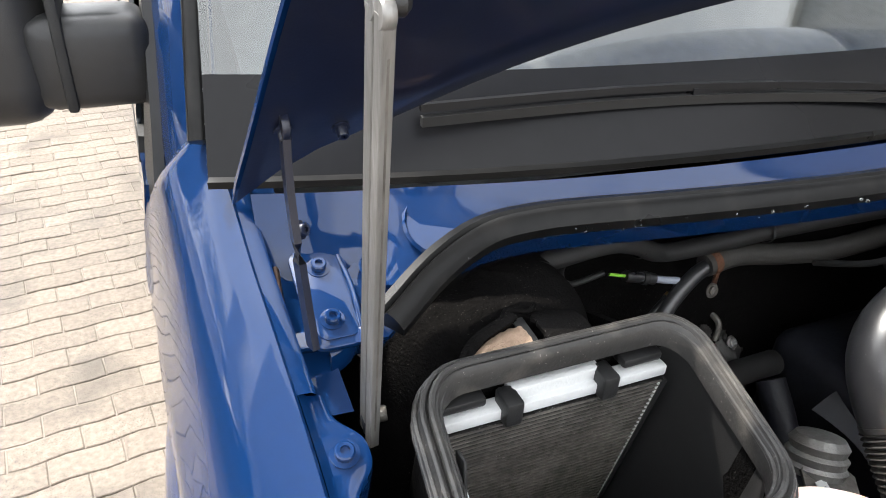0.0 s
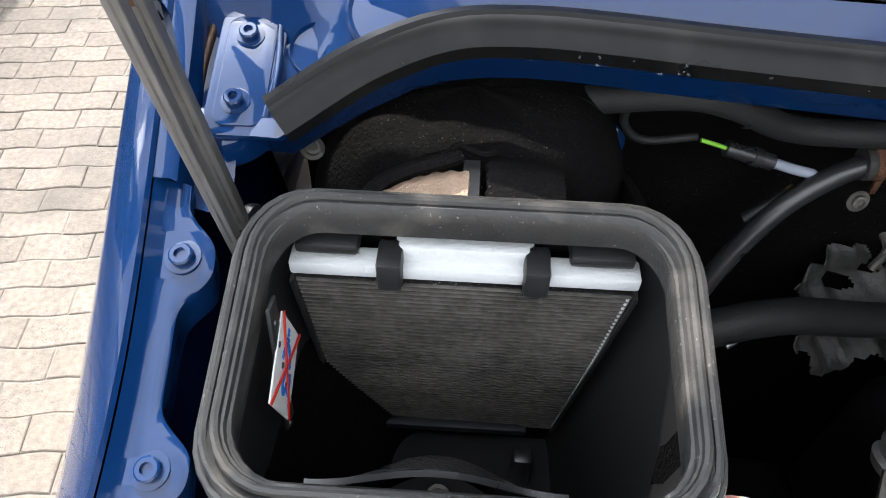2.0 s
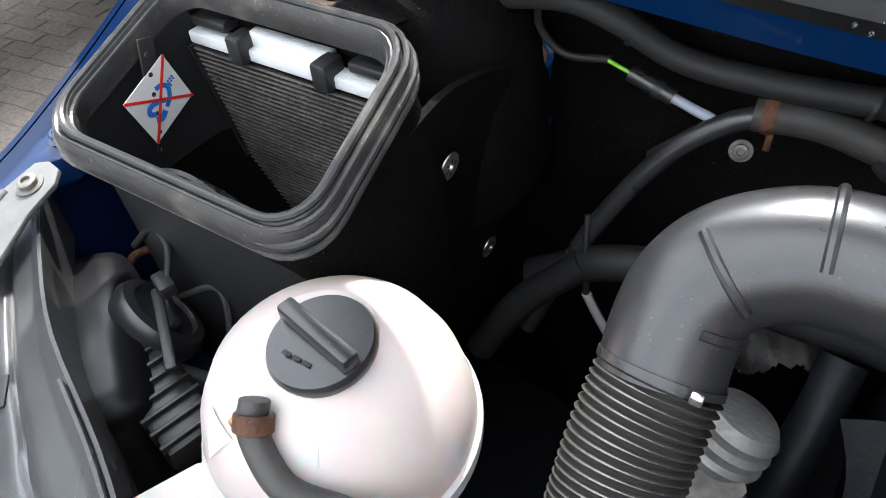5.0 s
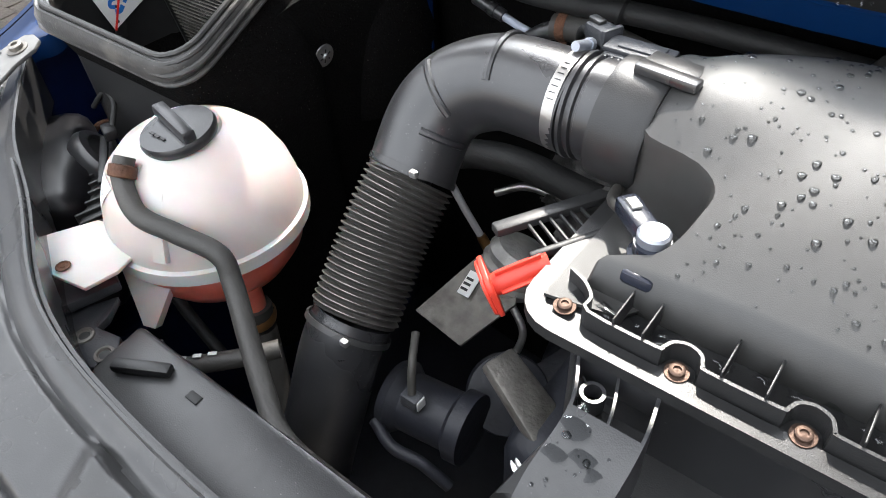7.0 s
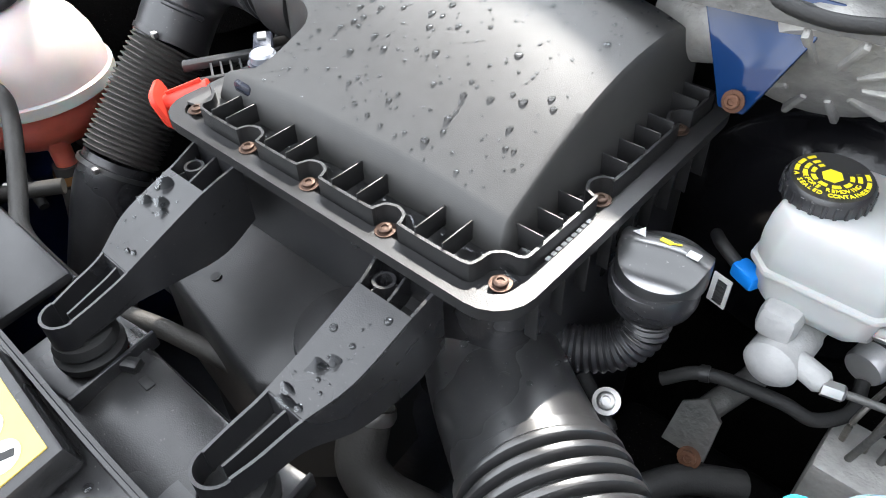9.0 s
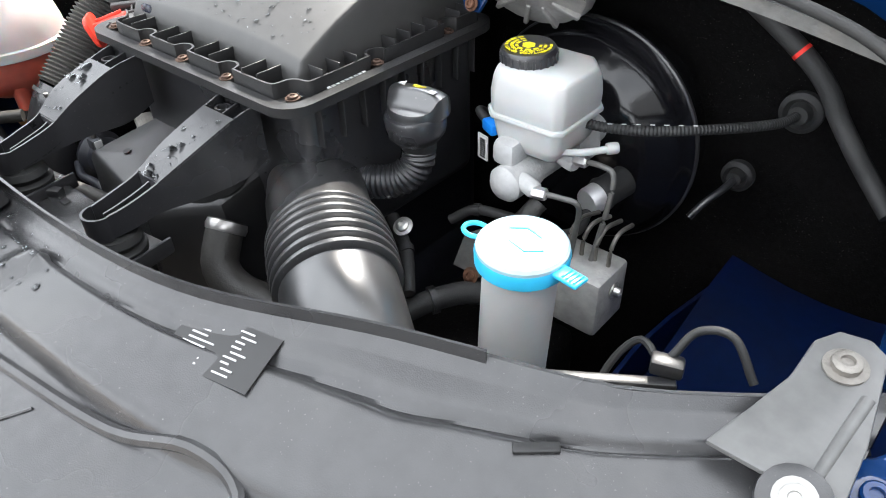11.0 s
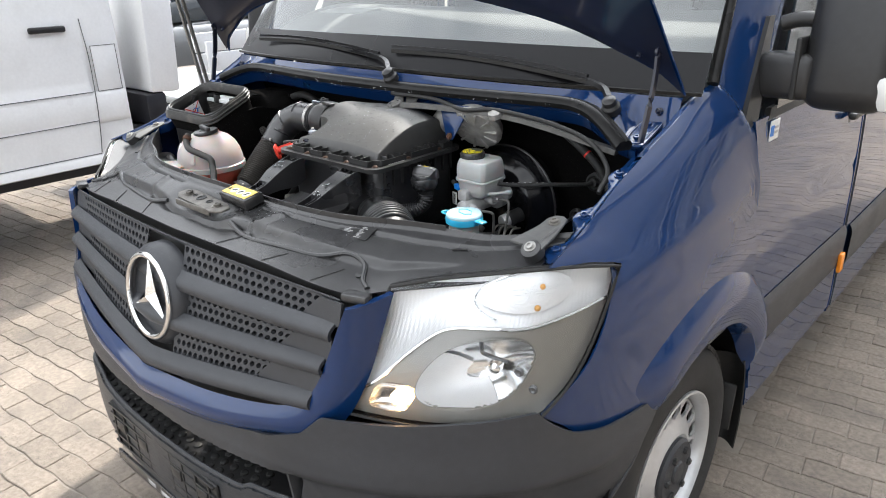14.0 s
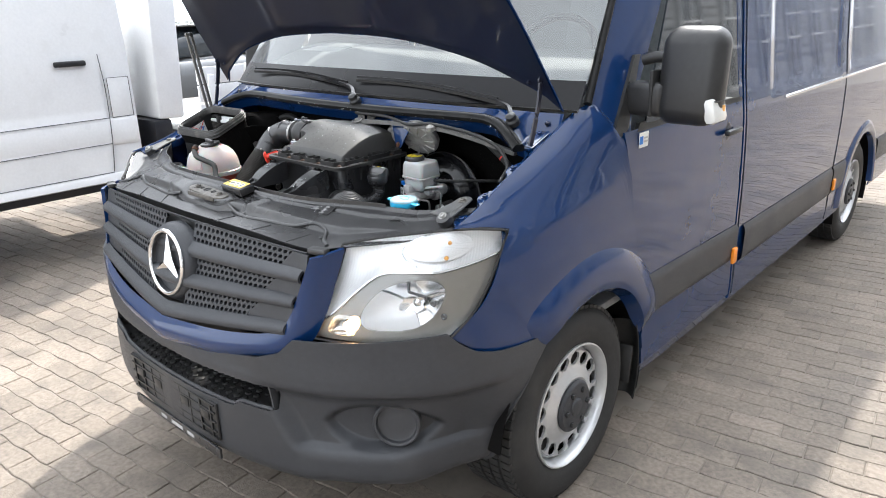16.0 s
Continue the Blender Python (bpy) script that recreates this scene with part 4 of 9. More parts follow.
    p.z -= 0.052 * math.sin(math.pi * min(1, v * 1.1)) * k * k * (3 - 2 * k)
    return p


part("cowl_panel", grid(cowl_pt, 60, 8, 0.004), M["blue"], van)
for sg in (1, -1):
    CC = smooth_path([(0.824, 0.8835, 1.225), (0.815, 0.887, 1.226), (0.804, 0.893, 1.229), (0.790, 0.906, 1.233), (0.772, 0.918, 1.240)], 6)

    def corner_pt(u, v):
        p = CC[min(len(CC) - 1, round(u * (len(CC) - 1)))]
        q = [(0.055, 0.024), (0.020, 0.007), (0.004, 0.001), (0.0, -0.002), (-0.001, -0.008), (0.002, -0.024)][round(v * 5)]
        return Vector((sg * p.x, p.y + q[0] * 0.9, p.z + q[1]))
    part("cowl_corner", grid(corner_pt, len(CC) - 1, 5, 0.0025), M["blue"], van)
part("cowl_lip", grid(lambda u, v: cowl_pt(u, 1.0) + Vector((0, 0.006 + 0.02 * v, -0.030 * v)), 60, 4, 0.003), M["blue"], van)
cr_ = bmesh.new()
for cx, r_ in ((-0.695, 0.040), (-0.755, 0.024)):
    pc = cowl_pt((cx + 0.86) / 1.72, 0.45)
    cr_ = lathe([(r_, 0), (r_ * 0.94, 0.003), (r_ * 0.88, 0.0), (r_ * 0.6, -0.002)], pc + Vector((0, 0, 0.004)), (0, -0.45, 0.9), 28, cr_)
part("pressed_circle", cr_, M["blue"], van)
seal_sec = [(-0.017, -0.010), (-0.019, 0.004), (-0.012, 0.014), (-0.003, 0.016), (0.000, 0.012), (0.004, 0.016), (0.013, 0.012), (0.019, 0.001), (0.016, -0.010)]
sx0, sx1 = -0.775, 0.815
seal_path = smooth_path([seal_line(sx0 + (sx1 - sx0) * i / 28) + Vector((0, -0.004, 0.010)) for i in range(29)], 4)
seal = part("bonnet_rubber_seal", sweep(seal_path, seal_sec), M["seal"], van, "thick dusty rubber seal along the cowl")
dr = bmesh.new()
rngd = random.Random(8)
for i in range(90):
    q_ = seal_path[rngd.randrange(2, len(seal_path) - 2)] + Vector((rngd.uniform(-0.004, 0.004), -0.019 + rngd.uniform(-0.002, 0.003), -0.004 + rngd.uniform(-0.006, 0.006)))
    r_ = rngd.uniform(0.0006, 0.0018)
    dr = lathe([(r_, -r_), (r_ * 1.2, 0), (r_ * 0.8, r_ * 0.8), (r_ * 0.2, r_)], q_, (0, -0.6, 0.5), 7, dr)
for i in range(60):
    q_ = cowl_pt(0.1 + 0.8 * rngd.random(), 0.15 + 0.6 * rngd.random())
    r_ = rngd.uniform(0.001, 0.0032)
    dr = lathe([(r_, 0), (r_ * 0.85, r_ * 0.35), (r_ * 0.3, r_ * 0.5)], q_ + Vector((0, 0, 0.0005)), (0, -0.5, 0.85), 9, dr)
tagged(part("rain_water", dr, M["drop"], seal), kind="stuff")
rv = bmesh.new()
for i in range(20):
    pr = cowl_pt(0.12 + 0.76 * i / 19, 0.80)
    rv = lathe([(0.006, 0), (0.005, 0.0016), (0.002, 0.0022)], pr + Vector((0, 0, 0.001)), (0, -0.5, 0.85), 10, rv)
part("seal_rivets", rv, M["steel"], seal)

# ---- wipers ----
def wiper(px, tip, name="wiper"):
    p = Vector(px)
    t = Vector(tip)
    w = part(name, lathe([(0.021, 0), (0.021, 0.016), (0.016, 0.022), (0.016, 0.034), (0.010, 0.038)], p, (0, -0.55, 0.83), 20), M["plastic"], van, "black windscreen wiper arm and blade")
    mid = p.lerp(t, 0.45) + Vector((0, 0.03, 0.035))
    arm = sweep(smooth_path([p + Vector((0, -0.01, 0.028)), p + Vector(((t.x - p.x) * 0.10, 0.03, 0.055)), mid, p.lerp(t, 0.62) + Vector((0, 0.02, 0.03))], 6), [(-0.008, -0.005), (0.008, -0.005), (0.006, 0.005), (-0.006, 0.005)])
    part("wiper_arm", arm, M["frit"], w)
    bl = bmesh.new()
    a, c = p.lerp(t, 0.12) + Vector((0, 0.030, 0.055)), t
    bp = [a.lerp(c, i / 10) + Vector((0, 0.006 * math.sin(math.pi * i / 10), 0.012 * math.sin(math.pi * i / 10))) for i in range(11)]
    bl = sweep(bp, [(-0.004, -0.003), (0.004, -0.003), (0.003, 0.004), (-0.003, 0.004)], bl)
    part("wiper_frame", bl, M["frit"], w)
    part("wiper_rubber", sweep([q - Vector((0, 0.004, 0.012)) for q in bp], [(-0.003, -0.005), (0.003, -0.005), (0.004, 0.005), (-0.004, 0.005)]), M["ink"], w)
    return w


wiper((0.080, 0.885, 1.315), (-0.700, 1.003, 1.396))
wiper((0.735, 0.935, 1.292), (0.02, 0.950, 1.398))

# ---- front bumper ----
PLAN = [(0, 0.0, 0.090), (0.12, 0.20, 0.098), (0.24, 0.40, 0.128), (0.34, 0.56, 0.178), (0.45, 0.70, 0.250), (0.56, 0.82, 0.348), (0.66, 0.90, 0.445), (0.77, 0.945, 0.550), (0.88, 0.965, 0.660), (1.0, 0.975, 0.800)]
PX = [(p[0], p[1]) for p in PLAN]
PY = [(p[0], p[2]) for p in PLAN]
ZTX = [(0, 0.676), (0.2, 0.692), (0.34, 0.714), (0.45, 0.733), (0.52, 0.758), (0.565, 0.804), (0.70, 0.810), (0.82, 0.817), (0.893, 0.826), (0.912, 0.789), (0.932, 0.757), (0.955, 0.734), (0.975, 0.717)]
# how far the skin lies in, by height: side wing with shoulder and lower roll, and the flat middle
WING = [(0.335, 0.085), (0.350, 0.040), (0.375, 0.016), (0.420, 0.010), (0.452, 0.016), (0.475, 0.038), (0.60, 0.040), (0.632, 0.026), (0.650, 0.004), (0.68, 0.0), (0.74, 0.002), (0.82, 0.002)]
MIDDLE = [(0.335, 0.060), (0.350, 0.026), (0.375, 0.006), (0.42, 0.0), (0.53, 0.0), (0.66, 0.0), (0.69, 0.004), (0.82, 0.014)]


def soft(e0, e1, x):
    t = max(0.0, min(1.0, (x - e0) / (e1 - e0)))
    return t * t * (3 - 2 * t)


def bump_pt(s, v):
    """s from -1 to 1 across, v from the top edge down."""
    a = abs(s)
    x, y = smooth_table(PX, a), smooth_table(PY, a)
    dx, dy = smooth_table(PX, min(1, a + 0.01)) - smooth_table(PX, max(0, a - 0.01)), smooth_table(PY, min(1, a + 0.01)) - smooth_table(PY, max(0, a - 0.01))
    n = Vector((dy, -dx)).normalized()
    zt = lerp_table(ZTX, x)
    z = zt + (0.335 - zt) * v
    # the slanted border of the middle section
    k = soft(-0.03, 0.04, x - (0.49 + 0.53 * (0.575 - z))) * soft(0.972, 0.925, x)
    i = smooth_table(MIDDLE, z) * (1 - k) + smooth_table(WING, z) * k
    # pointed scoop with the blank lamp cover
    mid = 0.528 - 0.06 * (x - 0.78)
    half = 0.072 * max(0.0, 1 - (abs(x - 0.755) / 0.145) ** 2.4)
    i += 0.028 * soft(0.012, -0.020, abs(z - mid) - half) * soft(0.0, 0.03, half)
    # the rear end rolls in towards its lower edge
    i += 0.050 * soft(0.62, 0.40, z) * soft(0.80, 0.93, x)
    x, y = x - n.x * i, y - n.y * i
    ye = ARC[0] - math.sqrt(max(0.0, ARC[2] ** 2 - (z - ARC[1]) ** 2))
    if y > ye:
        y = ye
    return Vector((x if s >= 0 else -x, y, z))


def bump_keep(u, v):
    p = bump_pt(2 * u - 1, v)
    return not (abs(p.x) < 0.485 - 0.30 * max(0, p.z - 0.60) and 0.548 + 0.020 * soft(0.33, 0.37, abs(p.x)) < p.z < 0.646)


bumper = part("front_bumper", grid(lambda u, v: bump_pt(2 * u - 1, v), 380, 120, 0.006, keep=bump_keep), M["grey_plastic"], van, "dark grey textured plastic front bumper")
lip_ = [Vector((x, smooth_table([(p[1], p[2]) for p in PLAN], abs(x)) + 0.004, 0.551 + 0.020 * soft(0.33, 0.37, abs(x)))) for x in [-0.48 + 0.96 * i / 48 for i in range(49)]]
part("step_lip", sweep(lip_, circle(0.006, 8)), M["grey_plastic"], bumper)
part("opening_edge", sweep([Vector((x, smooth_table([(p[1], p[2]) for p in PLAN], abs(x)) + 0.008, 0.646)) for x in [-0.465 + 0.93 * i / 40 for i in range(41)]], circle(0.008, 8)), M["grey_plastic"], bumper)
for sg in (1, -1):
    part("opening_end", grid(lambda u, v: Vector((sg * (0.486 - 0.020 * v - 0.12 * u * u), 0.154 + 0.13 * u, 0.560 + 0.09 * v)), 8, 5, 0.006), M["grey_plastic"], bumper)


def nose_y(x):
    return smooth_table([(p[1], p[2]) for p in PLAN], abs(x))


stp = grid(lambda u, v: Vector((-0.47 + 0.94 * u, nose_y(-0.47 + 0.94 * u) - 0.004 + 0.19 * v, 0.545 + 0.006 * v)), 30, 6, 0.02)
step = part("bumper_step", stp, M["plastic"], bumper, "black tread plate in the bumper")
# black wall across the opening stands in for the shade inside the bumper
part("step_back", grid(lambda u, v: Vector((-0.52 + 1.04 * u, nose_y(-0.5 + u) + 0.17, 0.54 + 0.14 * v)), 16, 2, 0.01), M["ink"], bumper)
stud = lathe([(0.0105, 0), (0.010, 0.0035), (0.006, 0.005)], seg=10)
stud_me = bpy.data.meshes.new("tread_stud")
stud.to_mesh(stud_me)
stud.free()
stud_me.materials.append(M["rubber"])
for j in range(6):
    for i in range(22):
        x = -0.38 + 0.76 * (i + 0.5 * (j % 2)) / 22
        ob = new("tread_stud", stud_me)
        ob.parent = step
        ob.location = (x, nose_y(x) + 0.016 + 0.026 * j, 0.5455 + 0.001 * j)
for sg in (1, -1):
    c0 = Vector((sg * 0.766, 0.356, 0.540))
    fg = lathe([(0.068, -0.020), (0.068, 0.004), (0.064, 0.008), (0.058, 0.006), (0.055, -0.004), (0.050, -0.006), (0.02, -0.002), (0.006, -0.001)], c0, (sg * 0.56, -0.82, 0.08), 40)
    part("fog_lamp_cover", fg, M["grey_plastic"], bumper)
# number plate holder
ph = part("plate_holder", rbox((0, 0.095, 0.468), (0.535, 0.010, 0.128), 0.004), M["plastic"], van, "empty black number plate holder")
pr = bmesh.new()
for zz in (0.405, 0.430, 0.462, 0.494, 0.520):
    pr = rbox((0, 0.0875, zz + 0.006), (0.525, 0.006, 0.006), 0.001, bm=pr)
for i in range(9):
    pr = rbox((-0.24 + 0.06 * i, 0.0875, 0.468), (0.006, 0.006, 0.118), 0.001, bm=pr)
for x in (-0.2, -0.08, 0.09, 0.21):
    pr = rbox((x, 0.086, 0.481), (0.045, 0.008, 0.03), 0.002, bm=pr)
part("holder_ribs", pr, M["plastic"], ph)
part("holder_strip", rbox((0.0, 0.088, 0.360), (0.535, 0.008, 0.034), 0.002), M["plastic_sat"], ph)
for i, w_ in enumerate((0.05, 0.10, 0.06)):
    part("holder_print", rbox((-0.075 + 0.085 * i, 0.0835, 0.360), (w_ * 0.7, 0.001, 0.012), 0.0), M["inkgrey"], ph)

# ---- grille ----
SUR = [((0.60, 0.240, 1.030), (0.636, 0.318, 1.044)), ((0.585, 0.232, 0.98), (0.626, 0.295, 0.97)), ((0.566, 0.222, 0.92), (0.612, 0.270, 0.885)), ((0.545, 0.208, 0.86), (0.585, 0.236, 0.80)), ((0.512, 0.188, 0.815), (0.535, 0.196, 0.748)), ((0.43, 0.162, 0.786), (0.45, 0.160, 0.738)), ((0.25, 0.130, 0.760), (0.26, 0.116, 0.704)), ((0.0, 0.112, 0.736), (0.0, 0.094, 0.680))]
INN = smooth_path([s[0] for s in SUR], 6)
OUT = smooth_path([s[1] for s in SUR], 6)


def surround_pt(u, v):
    n = len(INN) - 1
    s = abs(2 * u - 1)
    k = (1 - s) * n
    i = min(n - 1, int(k))
    a = INN[i].lerp(INN[i + 1], k - i)
    b = OUT[i].lerp(OUT[i + 1], k - i)
    p = a.lerp(b, v) + Vector((0.004, -0.016, 0)) * math.sin(math.pi * min(1, v * 0.9 + 0.08))
    return Vector((p.x if u > 0.5 else -p.x, p.y, p.z))


part("grille_surround", grid(surround_pt, 96, 8, 0.012), M["blue"], van)


def gz(x, f):
    a = abs(x)
    return (1.040 - 0.010 * a / 0.6) * (1 - f) + (0.748 + 0.070 * a / 0.55) * f


def gy(x, f):
    a = abs(x)
    return (0.210 + 0.042 * (a / 0.6) ** 1.5) * (1 - f) + (0.122 + 0.075 * (a / 0.55) ** 1.5) * f


def perforated(x0, x1, f0, f1, rows, cols, r, sgn):
    """A strip with real round holes; rows x cols cells."""
    b = bmesh.new()
    K = 8

    def P(u, v, dep=0.0):
        slant = 0.10 * v * (u)
        x = (x0 + (x1 - x0) * (u - slant * 0.5)) * sgn
        f = f0 + (f1 - f0) * v
        return Vector((x, gy(x, f) - 0.004 + dep, gz(x, f)))
    for j in range(rows):
        sh = 0.5 * (j % 2)
        if sh:
            for ua, ub in ((0.0, 0.5 / cols), (1 - 0.5 / cols, 1.0)):
                b.faces.new([b.verts.new(P(uu, vv)) for uu, vv in ((ua, j / rows), (ub, j / rows), (ub, (j + 0.5) / rows), (ub, (j + 1) / rows), (ua, (j + 1) / rows))])
        for i in range(cols - (1 if sh else 0)):
            cu, cv = (i + 0.5 + sh) / cols, (j + 0.5) / rows
            hu, hv = 0.5 / cols, 0.5 / rows
            per = [(-1, -1), (0, -1), (1, -1), (1, 0), (1, 1), (0, 1), (-1, 1), (-1, 0)]
            o = [b.verts.new(P(cu + hu * a, cv + hv * c)) for a, c in per]
            ring, deep = [], []
            for k in range(K):
                an = math.radians(-135 + 45 * k)
                uu, vv = cu + hu * r * math.cos(an), cv + hv * r * 1.0 * math.sin(an)
                ring.append(b.verts.new(P(uu, vv)))
                deep.append(b.verts.new(P(uu, vv, 0.012)))
            for k in range(K):
                k2 = (k + 1) % K
                b.faces.new((o[k], o[k2], ring[k2], ring[k]))
                b.faces.new((ring[k], ring[k2], deep[k2], deep[k]))
    bmesh.ops.remove_doubles(b, verts=b.verts, dist=0.0004)
    return b


# black sheet added behind the holes: the grille's inner shade as colour
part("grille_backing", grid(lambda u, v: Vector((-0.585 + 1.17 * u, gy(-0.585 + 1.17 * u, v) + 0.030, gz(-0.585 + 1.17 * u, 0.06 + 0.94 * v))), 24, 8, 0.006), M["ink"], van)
for k, (f0, f1, xe, rows) in enumerate(((0.0, 0.30, 0.575, 3), (0.345, 0.625, 0.560, 3), (0.665, 0.97, 0.540, 3))):
    sl = grid(lambda u, v: Vector((-xe + 2 * xe * u, gy(-xe + 2 * xe * u, f0 + (f1 - f0) * (0.72 + 0.36 * v)) - 0.004 - 0.016 * math.sin(math.pi * min(1, v * 0.75)), gz(-xe + 2 * xe * u, f0 + (f1 - f0) * (0.72 + 0.36 * v)))), 40, 6, 0.008)
    slat = part("grille_slat", sl, M["grey_plastic"], van)
    for sg in (1, -1):
        pe = perforated(0.085, xe - 0.045 - 0.035 * k, f0, f0 + (f1 - f0) * 0.72, rows, 21 - 2 * k, 0.72, sg)
        part("perforated_mesh", pe, M["grey_plastic"], slat)
        xa = xe - 0.045 - 0.035 * k
        part("slat_end", grid(lambda u, v: Vector((sg * (xa - 0.05 * v + (xe + 0.012 - xa + 0.05 * v) * u), gy(xa + (xe - xa) * u, f0 + (f1 - f0) * 0.72 * v) - 0.005, gz(xa + (xe - xa) * u, f0 + (f1 - f0) * 0.72 * v))), 4, 4, 0.006), M["grey_plastic"], slat)
# closing lip over the top row of holes
part("grille_lip", grid(lambda u, v: Vector((-0.575 + 1.15 * u, gy(-0.575 + 1.15 * u, 0.0) + [-0.004, -0.005, -0.004, -0.001, 0.004][round(v * 4)], gz(-0.575 + 1.15 * u, 0.0) + [-0.001, 0.003, 0.005, 0.004, -0.006][round(v * 4)])), 40, 4, 0.003), M["grey_plastic"], van)
# round emblem: ring and three spokes
BC, BA = Vector((0, 0.143, 0.909)), Vector((0, -0.985, 0.15)).normalized()
RB = turn_to(BA)
house = lathe([(0.125, -0.050), (0.122, -0.020), (0.112, -0.004), (0.100, 0.002), (0.094, -0.010), (0.05, -0.016), (0.01, -0.016)], BC, BA, 48)
emb = part("emblem_housing", house, M["grey_plastic"], van)
part("emblem_ring", sweep([BC + RB @ Vector((0.098 * math.cos(a), 0.098 * math.sin(a), 0.004)) for a in [2 * math.pi * i / 48 for i in range(48)]], circle(0.0075, 10), closed=True, up=BA), M["chrome"], emb)
for k in range(3):
    up_ = RB.inverted() @ Vector((0, 0.15, 0.985))
    a0 = math.atan2(up_.y, up_.x) + k * 2 * math.pi / 3
    d_, n_ = Vector((math.cos(a0), math.sin(a0), 0)), Vector((-math.sin(a0), math.cos(a0), 0))
    b_ = bmesh.new()
    tip, c_, l_, r_ = d_ * 0.094, Vector((0, 0, 0.012)), n_ * 0.020 + d_ * 0.011, -n_ * 0.020 + d_ * 0.011
    vs = [b_.verts.new(BC + RB @ p) for p in (tip + Vector((0, 0, 0.002)), l_ - Vector((0, 0, 0.004)), c_, r_ - Vector((0, 0, 0.004)), Vector((0, 0, -0.006)))]
    for f_ in ((0, 1, 2), (0, 2, 3), (0, 4, 1), (0, 3, 4), (1, 4, 2), (2, 4, 3)):
        b_.faces.new([vs[i] for i in f_])
    part("emblem_spoke", b_, M["chrome"], emb, smooth=False)

# ---- headlamps ----
HTOP = smooth_path([(0.632, 0.322, 1.050), (0.70, 0.375, 1.066), (0.79, 0.432, 1.082), (0.868, 0.492, 1.092), (0.905, 0.565, 1.083), (0.934, 0.640, 1.067)], 6)
HRT = smooth_path([(0.897, 0.440, 0.812), (0.915, 0.512, 0.860), (0.926, 0.562, 0.925), (0.932, 0.605, 1.0), (0.934, 0.640, 1.067)], 6)
HBOT = smooth_path([(0.574, 0.225, 0.799), (0.66, 0.262, 0.795), (0.75, 0.305, 0.797), (0.83, 0.362, 0.803), (0.897, 0.440, 0.812)], 6)
HLF = smooth_path([(0.574, 0.225, 0.799), (0.590, 0.243, 0.86), (0.612, 0.280, 0.94), (0.626, 0.305, 1.01), (0.632, 0.322, 1.050)], 6)


def along(P, t):
    k = t * (len(P) - 1)
    i = min(len(P) - 2, int(k))
    return P[i].lerp(P[i + 1], k - i)


def lamp_pt(u, v, inn=0.0):
    """u across, v up; inn: metres behind the cover."""
    b = along(HBOT, u) * (1 - v) + along(HTOP, u) * v + along(HLF, v) * (1 - u) + along(HRT, v) * u
    c = HBOT[0] * (1 - u) * (1 - v) + HBOT[-1] * u * (1 - v) + HTOP[0] * (1 - u) * v + HTOP[-1] * u * v
    n = Vector((0.50, -0.84, 0.20))
    return b - c + n * (0.022 * math.sin(math.pi * u) * math.sin(math.pi * v)) - n * inn


def wave(u):
    """Border between the bright upper reflector and the grey field."""
    return smooth_table([(0, 0.18), (0.10, 0.26), (0.20, 0.46), (0.30, 0.60), (0.45, 0.62), (0.62, 0.62), (0.75, 0.66), (0.88, 0.72), (1.0, 0.80)], u)


for sg in (1, -1):
    def side(bm):
        return mirror_x(bm) if sg < 0 else bm
    hl = part("headlamp", side(grid(lambda u, v: lamp_pt(u, v, 0.10 if 0.03 < u < 0.97 and 0.03 < v < 0.97 else 0.012), 24, 20, 0.004)), M["plastic"], van, "large headlamp with clear cover, chrome reflectors, grey lower bezel")
    up = grid(lambda u, v: lamp_pt(0.015 + 0.97 * u, wave(0.015 + 0.97 * u) + (0.985 - wave(0.015 + 0.97 * u)) * v, 0.020 + 0.018 * math.sin(math.pi * v) + 0.00045 * math.sin(u * 330 + 22 * v)), 400, 14)
    part("upper_reflector", side(up), M["flute"], hl)
    rim_ = sweep([lamp_pt(0.015 + 0.97 * i / 40, wave(0.015 + 0.97 * i / 40), 0.013) for i in range(41)], circle(0.0035, 6))
    part("reflector_edge", side(rim_), M["chrome"], hl)

    def bowl_r(th):
        """Border of the main reflector: a rounded field, pointed inwards, cut off at its outer side."""
        c, s_ = math.cos(th), math.sin(th)
        r = (abs(c) ** 2.5 + abs(s_) ** 2.5) ** (-1 / 2.5)
        return r * (1 - 0.10 * max(0.0, c) ** 2 - 0.13 * max(0.0, -c) * max(0.0, s_))

    def bez_keep(u, v):
        du, dv = (0.01 + 0.98 * u - 0.535) / 0.240, (wave(u) * v - 0.345) / 0.222
        eu, ev = (u - 0.215) / 0.105, (wave(u) * v - 0.155) / 0.105
        return math.hypot(du, dv) > bowl_r(math.atan2(dv, du)) and eu ** 4 + ev ** 4 > 1
    part("grey_bezel", side(grid(lambda u, v: lamp_pt(0.01 + 0.98 * u, 0.012 + (wave(0.01 + 0.98 * u) - 0.012) * v, 0.016), 120, 64, 0.004, keep=bez_keep)), M["bezel"], hl)
    cb = lamp_pt(0.57, 0.37, 0.014)
    ax = Vector((0.30, -0.95, 0.06)).normalized()

    def bowl_pt(u, v, lift=0.0):
        th = 2 * math.pi * u
        r = bowl_r(th) * v
        return lamp_pt(0.535 + 0.242 * r * math.cos(th), 0.345 + 0.225 * r * math.sin(th), 0.018 + 0.060 * (1 - v ** 2.2) + 0.003 * math.sin(6 * math.pi * u) * v - lift)
    bow = part("main_beam_bowl", side(grid(bowl_pt, 72, 12)), M["reflector"], hl)
    part("bowl_edge", side(sweep([bowl_pt(i / 56, 1.0, 0.004) for i in range(56)], circle(0.0016, 6), closed=True)), M["bezel"], hl)
